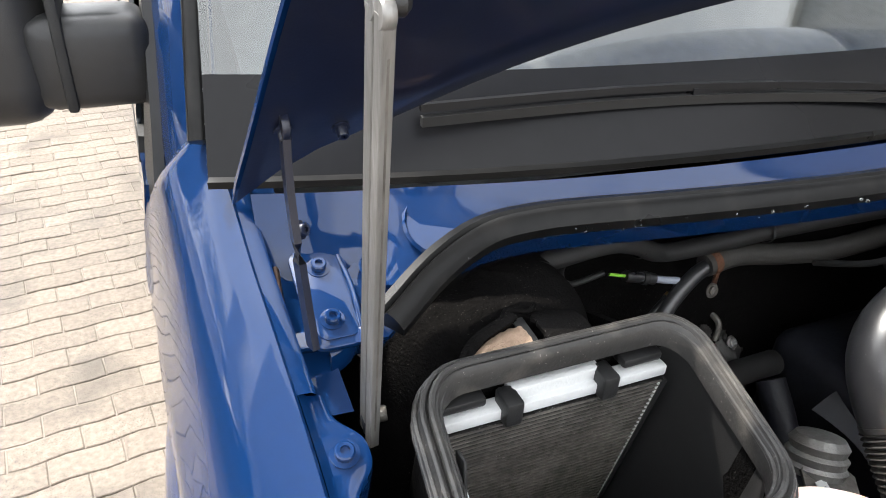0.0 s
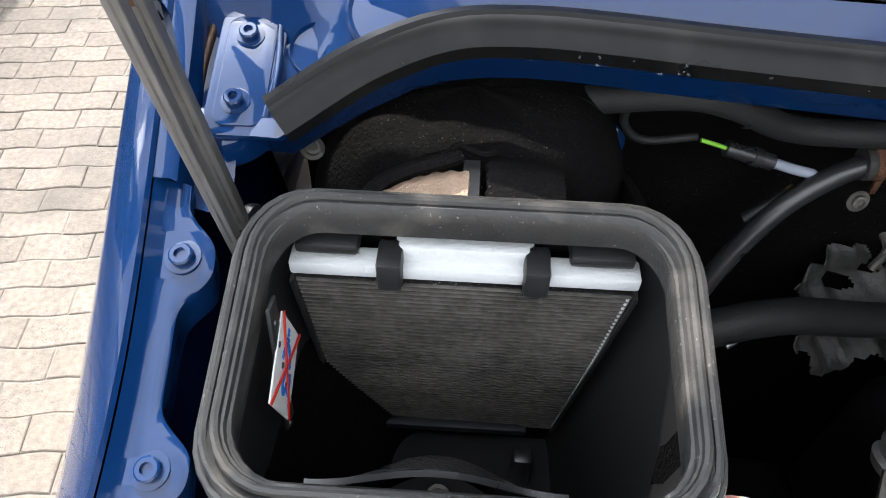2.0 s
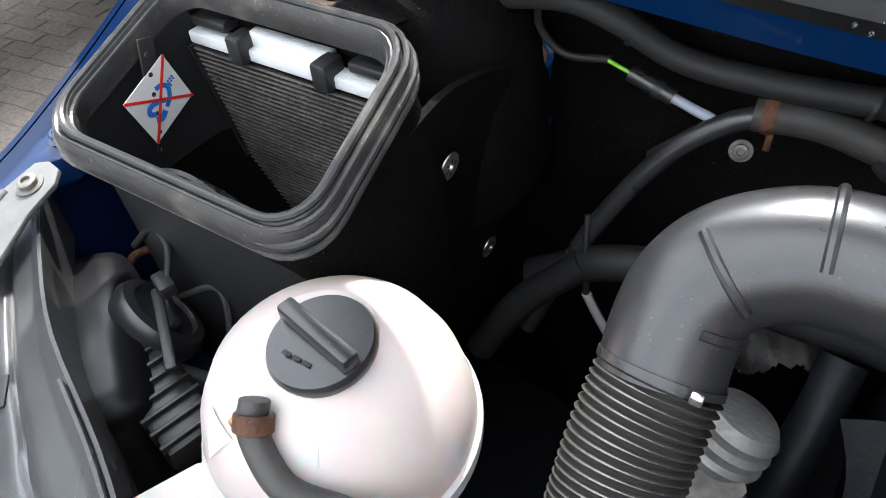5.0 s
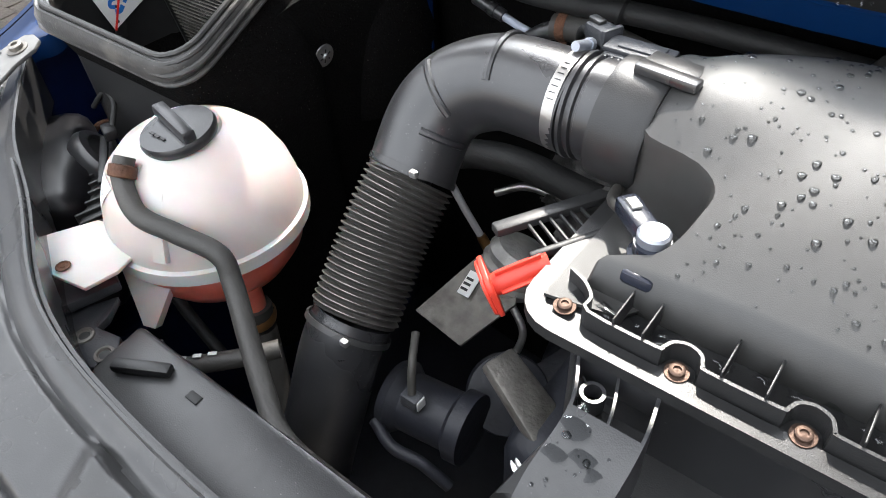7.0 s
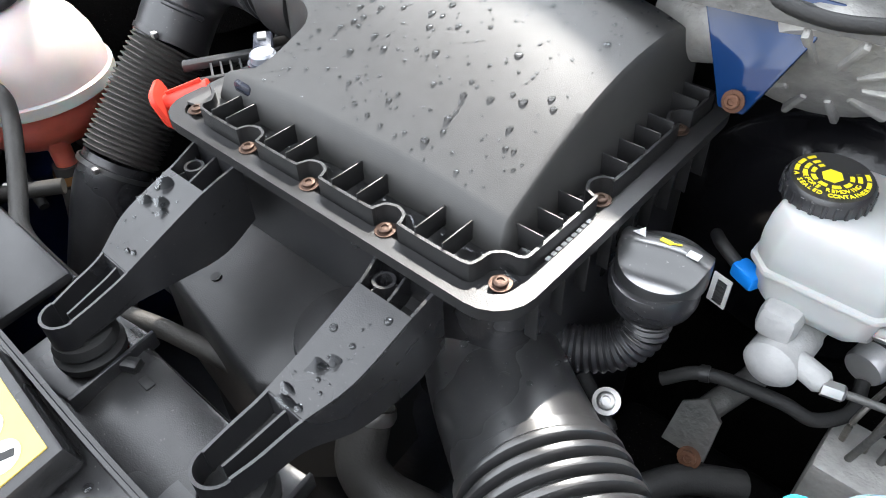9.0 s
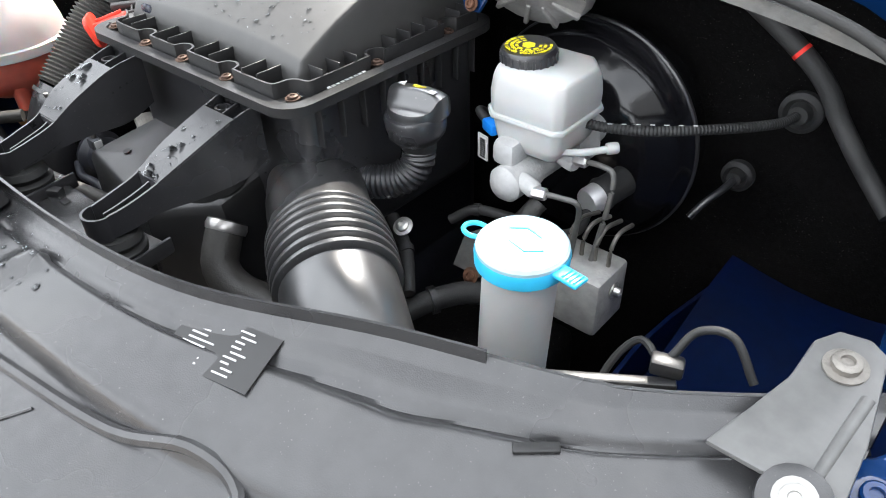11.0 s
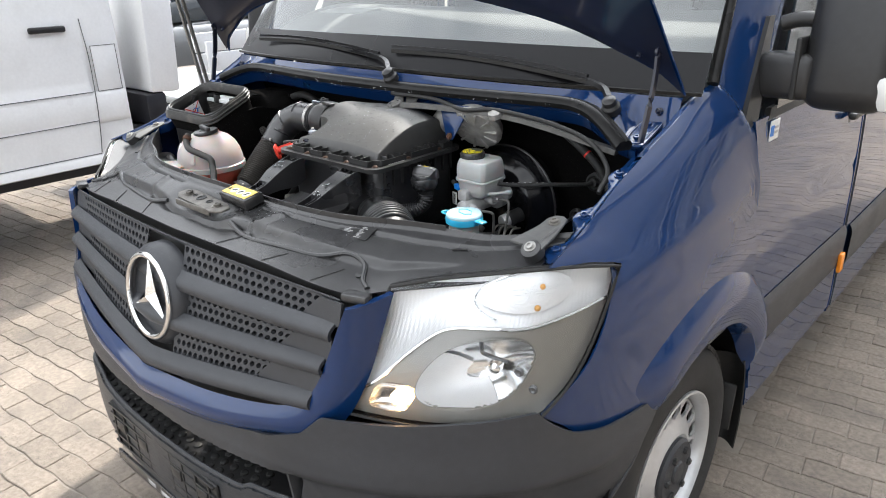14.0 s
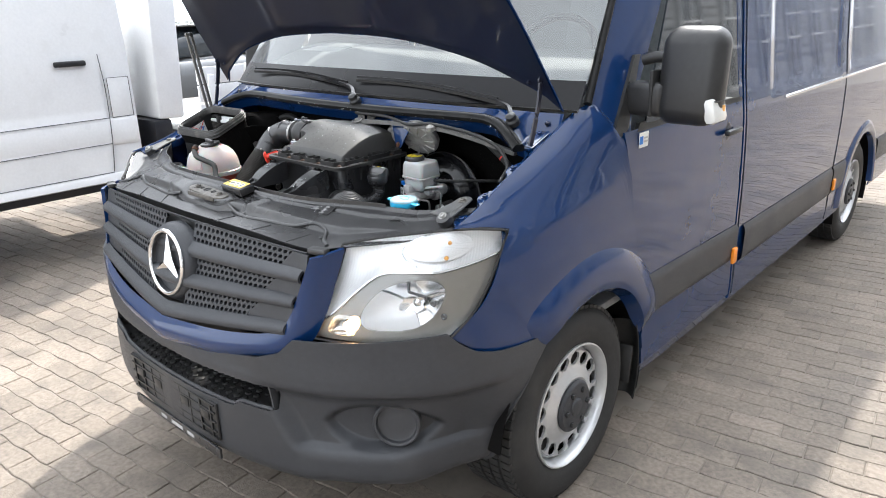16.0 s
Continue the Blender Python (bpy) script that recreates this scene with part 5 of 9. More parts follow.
    part("fluted_shell", side(grid(lambda u, v: bowl_pt(0.40 + 0.47 * u, 0.25 + 0.74 * v, 0.006 + 0.0002 * math.sin(260 * u)), 150, 10)), M["flute"], bow, "finely fluted lower reflector")
    part("bulb_shield", side(lathe([(0.012, 0), (0.014, 0.010), (0.012, 0.022), (0.005, 0.027)], cb - ax * 0.045, ax, 20)), M["chrome"], bow)
    part("shield_arm", side(tube([cb + Vector((-0.045, 0.02, 0.018)) - ax * 0.02, cb + Vector((-0.02, 0.0, 0.026)) - ax * 0.02, cb + Vector((0.03, 0.01, 0.022)) - ax * 0.02], 0.004, n=5, seg=8)), M["cargrey"], bow)
    for off in ((0.052, 0.012, 0.010), (0.072, 0.030, -0.028)):
        part("lamp_bracket", side(lathe([(0.008, 0), (0.009, 0.006), (0.006, 0.009), (0.003, 0.006)], cb + Vector(off) - ax * 0.022, ax, 16)), M["cargrey"], bow)
    part("reflector_step", side(sweep([lamp_pt(0.575 + 0.205 * math.cos(radians(a_)), 0.82 + 0.17 * math.sin(radians(a_)), 0.017 + 0.0015 * (i_ % 2)) for i_, a_ in enumerate(range(112, 246, 4))], circle(0.0018, 6))), M["reflector"], hl)
    part("indicator_lens", side(grid(lambda u, v: lamp_pt(0.575 + 0.20 * v * math.cos(2 * math.pi * u), 0.835 + 0.135 * v * math.sin(2 * math.pi * u), 0.019 - 0.003 * (1 - v * v) + 0.0006 * math.sin(150 * v * math.cos(2 * math.pi * u))), 90, 24)), M["flute"], hl)
    for uu, vv in ((0.612, 0.865), (0.632, 0.730)):
        part("indicator_bulb", side(lathe([(0.005, -0.012), (0.0068, 0.0), (0.005, 0.004), (0.0015, 0.006)], lamp_pt(uu, vv, 0.020), ax, 16)), M["amber_glass"], hl)
    part("position_lamp", side(grid(lambda u, v: lamp_pt(0.215 + 0.115 * (2 * u - 1), 0.155 + 0.112 * (2 * v - 1), 0.018 + 0.024 * (1 - (2 * u - 1) ** 4) * (1 - (2 * v - 1) ** 4)), 16, 12)), M["reflector"], hl)
    part("position_bulb", side(lathe([(0.006, -0.012), (0.013, -0.004), (0.013, 0.004), (0.004, 0.010)], lamp_pt(0.245, 0.160, 0.026), ax, 16)), M["lamp_on"] if sg > 0 else M["bulb"], hl)
    fl = bmesh.new()
    for k in range(8):
        fl = sweep([lamp_pt(0.135 + 0.16 * i / 6, 0.075 + 0.022 * k, 0.0145) for i in range(7)], circle(0.0012, 5), fl)
    part("position_lens", side(fl), M["glass"], hl)
    cov = part("lamp_cover", side(grid(lambda u, v: lamp_pt(u, v, 0.0), 28, 20)), M["glass"], hl, "clear polycarbonate lamp cover")
    cov.visible_shadow = False
    part("lamp_gasket", side(sweep([lamp_pt(0, i / 10, -0.001) for i in range(11)] + [lamp_pt(i / 20, 1, -0.001) for i in range(1, 21)] + [lamp_pt(1, 1 - i / 10, -0.001) for i in range(1, 11)] + [lamp_pt(1 - i / 20, 0, -0.001) for i in range(1, 20)], circle(0.0035, 6), closed=True)), M["rubber"], hl)


# ---- wheels ----
def wheel(cx, cy, sg, turn=0.0):
    """A steel wheel: rim with oval vents, cap, and a tyre with tread blocks."""
    ax = Vector((sg, 0, 0))
    c = Vector((cx, cy, 0.348))
    R = turn_to(ax)
    # dish with a ring of vents
    b = bmesh.new()
    N = 16
    cells = 8
    K = 8

    def dish(r, dep=0.0):
        return smooth_table([(0.085, 0.012), (0.10, 0.016), (0.125, 0.004), (0.15, -0.004), (0.175, 0.0), (0.19, -0.006), (0.200, -0.02)], r) - dep
    r0, r1 = 0.138, 0.188
    for i in range(N):
        ang0, ang1 = 2 * math.pi * i / N, 2 * math.pi * (i + 1) / N
        am, rm = (ang0 + ang1) / 2, (r0 + r1) / 2
        per = [(-1, -1), (0, -1), (1, -1), (1, 0), (1, 1), (0, 1), (-1, 1), (-1, 0)]

        def Q(a, r, dep=0.0):
            return b.verts.new(c + R @ Vector((r * math.cos(a), r * math.sin(a), dish(r, dep))))
        o = [Q(am + p[0] * (ang1 - ang0) / 2, rm + p[1] * (r1 - r0) / 2) for p in per]
        ring, deep = [], []
        for k in range(K):
            t = math.radians(-135 + 45 * k)
            ring.append(Q(am + 0.43 * (ang1 - ang0) * math.cos(t), rm + 0.0242 * math.sin(t)))
            deep.append(Q(am + 0.42 * (ang1 - ang0) * math.cos(t), rm + 0.0236 * math.sin(t), 0.008))
        for k in range(K):
            k2 = (k + 1) % K
            b.faces.new((o[k], o[k2], ring[k2], ring[k]))
            b.faces.new((ring[k], ring[k2], deep[k2], deep[k]))
    bmesh.ops.remove_doubles(b, verts=b.verts, dist=0.0005)
    b = lathe([(0.02, 0.010), (0.085, 0.012), (0.10, 0.016), (0.125, 0.004), (0.138, dish(0.138))], c, ax, 40, b, cap=False)
    b = lathe([(0.188, dish(0.188)), (0.196, -0.015), (0.200, -0.03), (0.204, 0.004), (0.210, 0.018), (0.216, 0.024), (0.221, 0.022), (0.221, 0.014)], c, ax, 60, b, cap=False)
    w = part("wheel", b, M["rim"], van, "silver steel wheel with oval vents, black tyre")
    # black disc added behind the vents so that they look like shaded holes
    part("brake_disc", lathe([(0.19, -0.05), (0.19, -0.06)], c, ax, 32), M["ink"], w)
    cap = lathe([(0.090, 0.010), (0.092, 0.022), (0.084, 0.030), (0.05, 0.033), (0.032, 0.030), (0.028, 0.036), (0.006, 0.038)], c, ax, 36)
    hc = part("hub_cap", cap, M["grey_plastic"], w)
    for k in range(6):
        a = 2 * math.pi * k / 6
        part("wheel_nut", lathe([(0.010, 0), (0.010, 0.008), (0.007, 0.011)], c + R @ Vector((0.062 * math.cos(a), 0.062 * math.sin(a), 0.030)), ax, 6), M["plastic"], hc)
    ty = lathe([(0.218, 0.012), (0.228, 0.020), (0.250, 0.026), (0.285, 0.030), (0.315, 0.024), (0.334, 0.008), (0.342, -0.015), (0.344, -0.09), (0.342, -0.175), (0.330, -0.20), (0.29, -0.215), (0.22, -0.20)], c, ax, 72, cap=False)
    tyre = part("tyre", ty, M["tyre"], w)
    tb = bmesh.new()
    for k in range(72):
        a = 2 * math.pi * k / 72
        for zc, wd in ((-0.012, 0.034), (-0.055, 0.030), (-0.097, 0.030), (-0.139, 0.030), (-0.180, 0.034)):
            aa = a + (0.02 if int(-zc * 100) % 2 else 0)
            ca, sa = math.cos(aa), math.sin(aa)
            q = Matrix.Rotation(aa, 3, 'Z')
            rr = 0.345 if -0.16 < zc < -0.03 else 0.3425
            bb = bmesh.new()
            bmesh.ops.create_cube(bb, size=1)
            bmesh.ops.scale(bb, vec=(0.012, 0.024, wd), verts=bb.verts)
            bmesh.ops.transform(bb, matrix=(Matrix.Translation((0, 0, 0)) @ q.to_4x4()), verts=bb.verts)
            bmesh.ops.translate(bb, vec=(rr * ca, rr * sa, zc), verts=bb.verts)
            bmesh.ops.transform(bb, matrix=Matrix.Translation(c) @ R.to_4x4(), verts=bb.verts)
            bb.verts.ensure_lookup_table()
            vs = [tb.verts.new(v.co) for v in bb.verts]
            for f in bb.faces:
                tb.faces.new([vs[v.index] for v in f.verts])
            bb.free()
    tagged(part("tread_block", tb, M["tyre"], tyre, smooth=False), kind="stuff")
    return w


for sg in (1, -1):
    wheel(sg * 0.915, 1.02, sg)
    wheel(sg * 0.915, 4.60, sg)

# ---- engine bay: walls ----
bay = part("bay_bulkhead", grid(lambda u, v: Vector((-0.83 + 1.66 * u, 1.075 - 0.03 * math.cos(math.pi * (2 * u - 1)) - 0.05 * max(0, v - 0.8) * 5 + 0.006 * math.sin(17 * u + 9 * v), 0.40 + 0.875 * v)), 40, 24, 0.01), M["felt"], van, "black felt-lined bulkhead")
part("bay_floor", grid(lambda u, v: Vector((-0.62 + 1.24 * u, 0.30 + 0.80 * v, 0.42 + 0.02 * math.sin(9 * u))), 8, 6, 0.01), M["dark"], van)
for sg in (1, -1):
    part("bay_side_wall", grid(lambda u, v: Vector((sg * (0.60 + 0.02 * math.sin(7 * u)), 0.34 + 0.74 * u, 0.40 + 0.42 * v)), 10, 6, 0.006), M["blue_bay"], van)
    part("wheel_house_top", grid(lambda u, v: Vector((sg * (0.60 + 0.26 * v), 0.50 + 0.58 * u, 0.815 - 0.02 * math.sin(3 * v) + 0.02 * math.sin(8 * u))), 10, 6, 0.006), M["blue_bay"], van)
    # rear face of the headlamp and its mount
    lback = part("lamp_back", rbox((sg * 0.725, 0.560, 0.945), (0.22, 0.10, 0.19), 0.030, Matrix.Rotation(radians(sg * 34), 3, 'Z'), seg=3), M["frit"], van, "black rear housing of the headlamp")
    part("back_rib", side_of(sg, rbox((0.660, 0.600, 1.035), (0.10, 0.010, 0.006), 0.002, Matrix.Rotation(radians(34), 3, 'Z'))), M["plastic"], lback)
    part("back_plug", side_of(sg, rbox((0.690, 0.632, 1.045), (0.026, 0.016, 0.014), 0.003, Matrix.Rotation(radians(20), 3, 'Z'))), M["plastic"], lback)
    part("back_wire", side_of(sg, tube([(0.690, 0.638, 1.050), (0.700, 0.655, 1.070), (0.725, 0.660, 1.075), (0.750, 0.650, 1.05)], 0.0035)), M["rubber"], lback)
    lbk = part("lamp_rear_cap", lathe([(0.046, -0.01), (0.048, 0.004), (0.044, 0.012), (0.034, 0.014), (0.032, 0.009), (0.012, 0.008)], (sg * 0.700, 0.615, 1.005), (-sg * 0.35, 0.70, 0.55), 32), M["plastic_sat"], van)
    part("cap_grip", rbox((sg * 0.694, 0.627, 1.015), (0.056, 0.010, 0.012), 0.003, turn_to((-sg * 0.35, 0.70, 0.55))), M["plastic_sat"], lbk)
    part("lamp_wire", tube([(sg * 0.690, 0.640, 1.02), (sg * 0.655, 0.660, 1.03), (sg * 0.635, 0.640, 0.99), (sg * 0.640, 0.60, 0.93)], 0.0035, n=6, seg=8), M["rubber"], lbk)
    lm = part("lamp_mount", side_of(sg, prism([(0.018, 0.024), (0.006, 0.031), (-0.012, 0.028), (-0.022, 0.014), (-0.024, -0.018), (-0.034, -0.050), (-0.046, -0.085), (0.030, -0.085), (0.028, -0.040), (0.022, 0.0)], 0.006, Matrix.Translation((0.800, 0.612, 1.1255)) @ Matrix.Rotation(radians(14), 4, 'X'), bev=0.002)), M["mount_plastic"], van, "light grey plastic lamp mounting tab with steel bolt")
    part("mount_rib", side_of(sg, tube([(0.818, 0.600, 1.128), (0.815, 0.570, 1.120), (0.812, 0.535, 1.110)], 0.004)), M["mount_plastic"], lm)
    part("mount_bolt", bolt_mesh((sg * 0.800, 0.614, 1.132), (0, -0.2, 1), 0.0088, 0.0065), M["lock_steel"], lm)
    sc_ = part("lamp_screw_boss", lathe([(0.022, -0.02), (0.020, 0.0), (0.012, 0.004)], (sg * 0.808, 0.523, 1.108), (0, -0.6, 0.8), 20), M["cover"], lm)
    part("lamp_screw", bolt_mesh((sg * 0.808, 0.521, 1.112), (0, -0.6, 0.8), 0.008, 0.006), M["alu"], lm)

# blower dome behind the air box, torn cover
dome = thing("blower_cover", "black felt blower cover with a torn edge showing tan foam", "engine part")
def se(c, e):
    return math.copysign(abs(c) ** e, c)


def barrel_pt(u, v):
    """Upper half of a rounded barrel, its felt slightly wrinkled."""
    a, b = 2 * math.pi * u, math.pi / 2 * v
    r = math.cos(b) ** 0.42
    wr = 0.0010 * math.sin(31 * u + 17 * v) + 0.0006 * math.sin(67 * u - 23 * v)
    return Vector((-0.641 + 0.150 * se(math.cos(a), 0.75) * r, 0.982 + 0.128 * se(math.sin(a), 0.75) * r, 0.98 + 0.234 * math.sin(b) ** 0.75 + wr))


part("felt_cover", grid(barrel_pt, 72, 34), M["felt"], dome)


def foam_pt(u, v):
    """Bare foam under the tear: a flat hump, widest near the slit."""
    x = -0.716 + 0.074 * u
    y0, y1 = 0.822, 0.822 + 0.006 + 0.042 * math.sin(math.pi * (0.06 + 0.50 * u)) ** 0.9
    y = y0 + (y1 - y0) * v
    return Vector((x, y + 0.0012 * math.sin(40 * u), 1.207 + 0.012 * math.sin(math.pi * (0.15 + 0.5 * v)) + 0.004 * u + 0.0014 * math.sin(29 * u + 13 * v) * math.sin(19 * v)))


part("foam_core", grid(foam_pt, 28, 16, 0.010), M["foam"], dome, "bare tan foam")
# rolled felt edge round the foam, and the stiff flap beyond the slit
part("torn_edge", sweep(smooth_path([(-0.722, 0.822, 1.208), (-0.716, 0.836, 1.216), (-0.704, 0.852, 1.222), (-0.684, 0.864, 1.226), (-0.660, 0.872, 1.229), (-0.648, 0.877, 1.231)], 5), [(-0.006, -0.004), (0.005, -0.004), (0.006, 0.001), (0.0, 0.0042), (-0.006, 0.002)]), M["felt"], dome)
flap_ = grid(lambda u, v: Vector((-0.629 + 0.056 * u + (0.0009 * math.sin(40 * v) + 0.0008 * math.sin(97 * v + 1)) * (1 - u), 0.826 + 0.060 * v + (0.0012 * math.sin(34 * u) + 0.0010 * math.sin(71 * u + 2)) * (1 - v), 1.224 + 0.006 * math.sin(math.pi * v) - 0.010 * u - 0.004 * (1 - v))), 20, 20, 0.0035, keep=lambda u, v: not (u < 0.16 and v < 0.24))
part("felt_flap", flap_, M["felt"], dome, "stiff torn felt flap")
# black strip under the slit: the gap's shade put into colour
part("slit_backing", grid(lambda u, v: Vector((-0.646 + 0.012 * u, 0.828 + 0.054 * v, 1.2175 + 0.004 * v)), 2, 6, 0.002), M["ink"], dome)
part("torn_edge", tube([(-0.662, 0.874, 1.230), (-0.652, 0.884, 1.233), (-0.643, 0.882, 1.232), (-0.630, 0.878, 1.231), (-0.618, 0.888, 1.229)], 0.0024, n=4, seg=6), M["felt"], dome)
part("foam_crumb", rbox((-0.7215, 0.8395, 1.2165), (0.006, 0.005, 0.004), 0.0015), M["foam"], dome)
part("cover_bolt", bolt_mesh((-0.775, 0.945, 1.170), (0.3, -0.5, 0.8), 0.007, 0.005), M["lock_steel"], dome)

# ---- cabin air box ----
cab = thing("cabin_air_box", "black plastic cabin air box with rubber rim and open top", "air box")


def rim_pt(u, v):
    """u across to the van's left, v forward; on the tilted rim plane."""
    return Vector((-0.771 + 0.262 * u - 0.012 * v * (1 - 2 * u) * 0.7, 0.806 - 0.163 * v, 1.240 - 0.066 * v))


def round_rect(x0, x1, y0, y1, r, n=6):
    P = []
    for cx, cy, a0 in ((x1 - r, y1 - r, 0), (x0 + r, y1 - r, 90), (x0 + r, y0 + r, 180), (x1 - r, y0 + r, 270)):
        for k in range(n + 1):
            a = radians(a0 + 90 * k / n)
            P.append((cx + r * math.cos(a), cy + r * math.sin(a)))
    return P


RR = round_rect(0, 0.250, 0, 0.162, 0.036)
rim_loop = []
for a, b in RR:
    rim_loop.append(rim_pt(a / 0.250, b / 0.162))
rim_sec = [(-0.010, -0.012), (-0.011, 0.004), (-0.007, 0.011), (-0.002, 0.009), (0.001, 0.013), (0.005, 0.013), (0.009, 0.006), (0.008, -0.012)]
part("rubber_rim", sweep(rim_loop, rim_sec, closed=True), M["rim_rubber"], cab, "dusty profiled rubber rim")
for off_, dz_, r_ in ((1.00, 0.0140, 0.0032), (1.052, 0.0100, 0.0030), (0.955, 0.0085, 0.0028), (1.085, 0.0, 0.0034), (1.09, -0.010, 0.0030)):
    mid_ = rim_pt(0.5, 0.5)
    part("rim_bead", sweep([mid_ + (p - mid_) * off_ + Vector((0, 0, dz_)) for p in rim_loop], circle(r_, 8), closed=True), M["rim_rubber"], cab)
# walls
wl_ = bmesh.new()
rings = []
cx_, cy_ = 0.125, 0.081
for dz, k_ in ((-0.008, 1.0), (-0.06, 0.985), (-0.16, 0.97), (-0.34, 0.92)):
    ring = []
    for a, b in RR:
        p = rim_pt((cx_ + (a - cx_) * k_) / 0.25, (cy_ + (b - cy_) * k_) / 0.162)
        back = 0.20 * max(0.0, -dz - 0.01) * (1 - b / 0.162)
        p.x -= 0.16 * max(0.0, -dz - 0.03) * max(0.0, a / 0.25 - 0.5)
        ring.append(wl_.verts.new(Vector((p.x, p.y + back + 0.012, (p.z if dz > -0.1 else 1.20) + dz))))
    rings.append(ring)
for r0_, r1_ in zip(rings, rings[1:]):
    for k in range(len(r0_)):
        wl_.faces.new((r0_[k], r0_[(k + 1) % len(r0_)], r1_[(k + 1) % len(r0_)], r1_[k]))
wl_.faces.new(rings[-1])
part("inner_wall", wl_, M["plastic"], cab)
ow = bmesh.new()
rings = []
for z_, k_ in ((None, 1.05), (1.10, 1.10), (0.95, 1.12), (0.72, 1.15)):
    ring = []
    for a, b in RR:
        p = rim_pt((cx_ + (a - cx_) * k_) / 0.25, (cy_ + (b - cy_) * k_) / 0.162)
        z2 = p.z - 0.008 if z_ is None else z_
        p.x += (-0.52 - p.x) * max(0.0, (1.14 - z2) * 1.1)
        ring.append(ow.verts.new(Vector((p.x, p.y + (0.0 if z_ is None else 0.03), z2))))
    rings.append(ring)
for r0_, r1_ in zip(rings, rings[1:]):
    for k in range(len(r0_)):
        ow.faces.new((r0_[k], r0_[(k + 1) % len(r0_)], r1_[(k + 1) % len(r0_)], r1_[k]))
part("outer_shell", ow, M["felt"], cab)
part("side_shroud", grid(lambda u, v: Vector((-0.495 - 0.009 * u - 0.039 * v, 0.672 + 0.300 * u, 1.172 + 0.041 * u - 0.075 * max(0, u - 0.45) ** 1.5 * 2.4 - 0.46 * v)), 12, 10, 0.008, back=(-1, 0, 0)), M["felt"], cab)
for p_, n_ in (((-0.5045, 0.834, 1.110), (1, -0.05, -0.1)), ((-0.5235, 0.936, 0.909), (1, -0.05, -0.1))):
    cl_ = part("press_clip", lathe([(0.0145, 0), (0.014, 0.0015), (0.004, 0.0024), (0.003, 0.005), (0.001, 0.0055)], p_, n_, 22), M["steel"], cab)
    for a_ in (20, 80, 140):
        part("clip_slit", rbox(Vector(p_) + Vector(n_).normalized() * 0.0021, (0.017, 0.0016, 0.0012), 0.0002, turn_to(n_) @ Matrix.Rotation(radians(a_), 3, 'Z')), M["ink"], cl_)
# pleated filter leaning on the back wall
FT = [Vector((-0.757, 0.797, 1.190)), Vector((-0.527, 0.797, 1.189)), Vector((-0.545, 0.842, 0.905)), Vector((-0.757, 0.848, 0.900))]


def filt_pt(u, v):
    return FT[0].lerp(FT[1], u).lerp(FT[3].lerp(FT[2], u), v)


fb = grid(lambda u, v: filt_pt(u, v) + Vector((0, -0.003 + 0.0030 * (1 if round(v * 96) % 2 else -1), 0)), 2, 96)
flt = part("filter_pleats", fb, M["filter"], cab, "grey dusty pleated filter", smooth=False)
# pale bars over the dark sheet: light on the ridges put into colour
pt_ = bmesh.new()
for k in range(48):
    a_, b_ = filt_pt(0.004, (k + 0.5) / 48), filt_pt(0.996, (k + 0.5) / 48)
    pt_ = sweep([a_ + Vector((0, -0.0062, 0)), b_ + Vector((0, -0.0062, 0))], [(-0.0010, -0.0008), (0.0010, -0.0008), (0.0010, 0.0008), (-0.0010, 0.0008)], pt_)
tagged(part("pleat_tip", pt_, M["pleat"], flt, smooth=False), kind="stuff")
for u_ in (-0.006, 1.006):
    part("filter_frame", sweep([filt_pt(u_, 0.0) + Vector((0, -0.004, 0)), filt_pt(u_, 1.0) + Vector((0, -0.004, 0))], [(-0.0014, -0.006), (0.0014, -0.006), (0.0014, 0.006), (-0.0014, 0.006)], up=(0, 1, 0)), M["plastic"], flt, smooth=False)
fe = bmesh.new()
fe = rbox((-0.642, 0.801, 1.197), (0.236, 0.018, 0.012), 0.002, bm=fe)
part("fleece_edge", fe, M["filter_edge"], flt)
part("fleece_edge", rbox((-0.642, 0.806, 1.207), (0.092, 0.014, 0.018), 0.002), M["filter_edge"], flt)
part("filter_side", tube([filt_pt(0.99, 0.02) + Vector((0, -0.006, 0)), filt_pt(1.0, 0.5) + Vector((0, -0.006, 0)), filt_pt(1.0, 0.98) + Vector((0, -0.006, 0))], 0.0012, n=4, seg=6), M["filter_edge"], flt)
for tx in (-0.691, -0.594):
    part("holding_tab", rbox((tx, 0.795, 1.203), (0.017, 0.026, 0.026), 0.003), M["plastic"], cab)
for a_, b_ in ((-0.755, -0.712), (-0.573, -0.530)):
    part("ledge", rbox(((a_ + b_) / 2, 0.806, 1.213), (b_ - a_, 0.020, 0.010), 0.003), M["plastic"], cab)
part("drain_ledge", rbox((-0.655, 0.838, 0.903), (0.17, 0.018, 0.010), 0.003), M["dark"], cab)
# bulged air guide inside the front wall, its screw, and the riveted strip on the side wall
part("front_guide", grid(lambda u, v: Vector((-0.735 + 0.165 * u, 0.662 + 0.050 * math.sin(math.pi * (0.08 + 0.84 * u)) * math.sin(math.pi * 0.5 * v) + 0.010 * (1 - v), 1.150 - 0.09 * v - 0.012 * math.cos(math.pi * (2 * u - 1)) * -1)), 24, 8, 0.004), M["plastic_sat"], cab)
part("guide_screw", bolt_mesh((-0.655, 0.760, 0.900), (0, -0.3, 1), 0.008, 0.006), M["lock_steel"], cab)
part("side_strip", rbox((-0.7585, 0.735, 1.165), (0.003, 0.016, 0.11), 0.001, Matrix.Rotation(radians(-12), 3, 'X')), M["plastic"], cab)
for k in range(6):
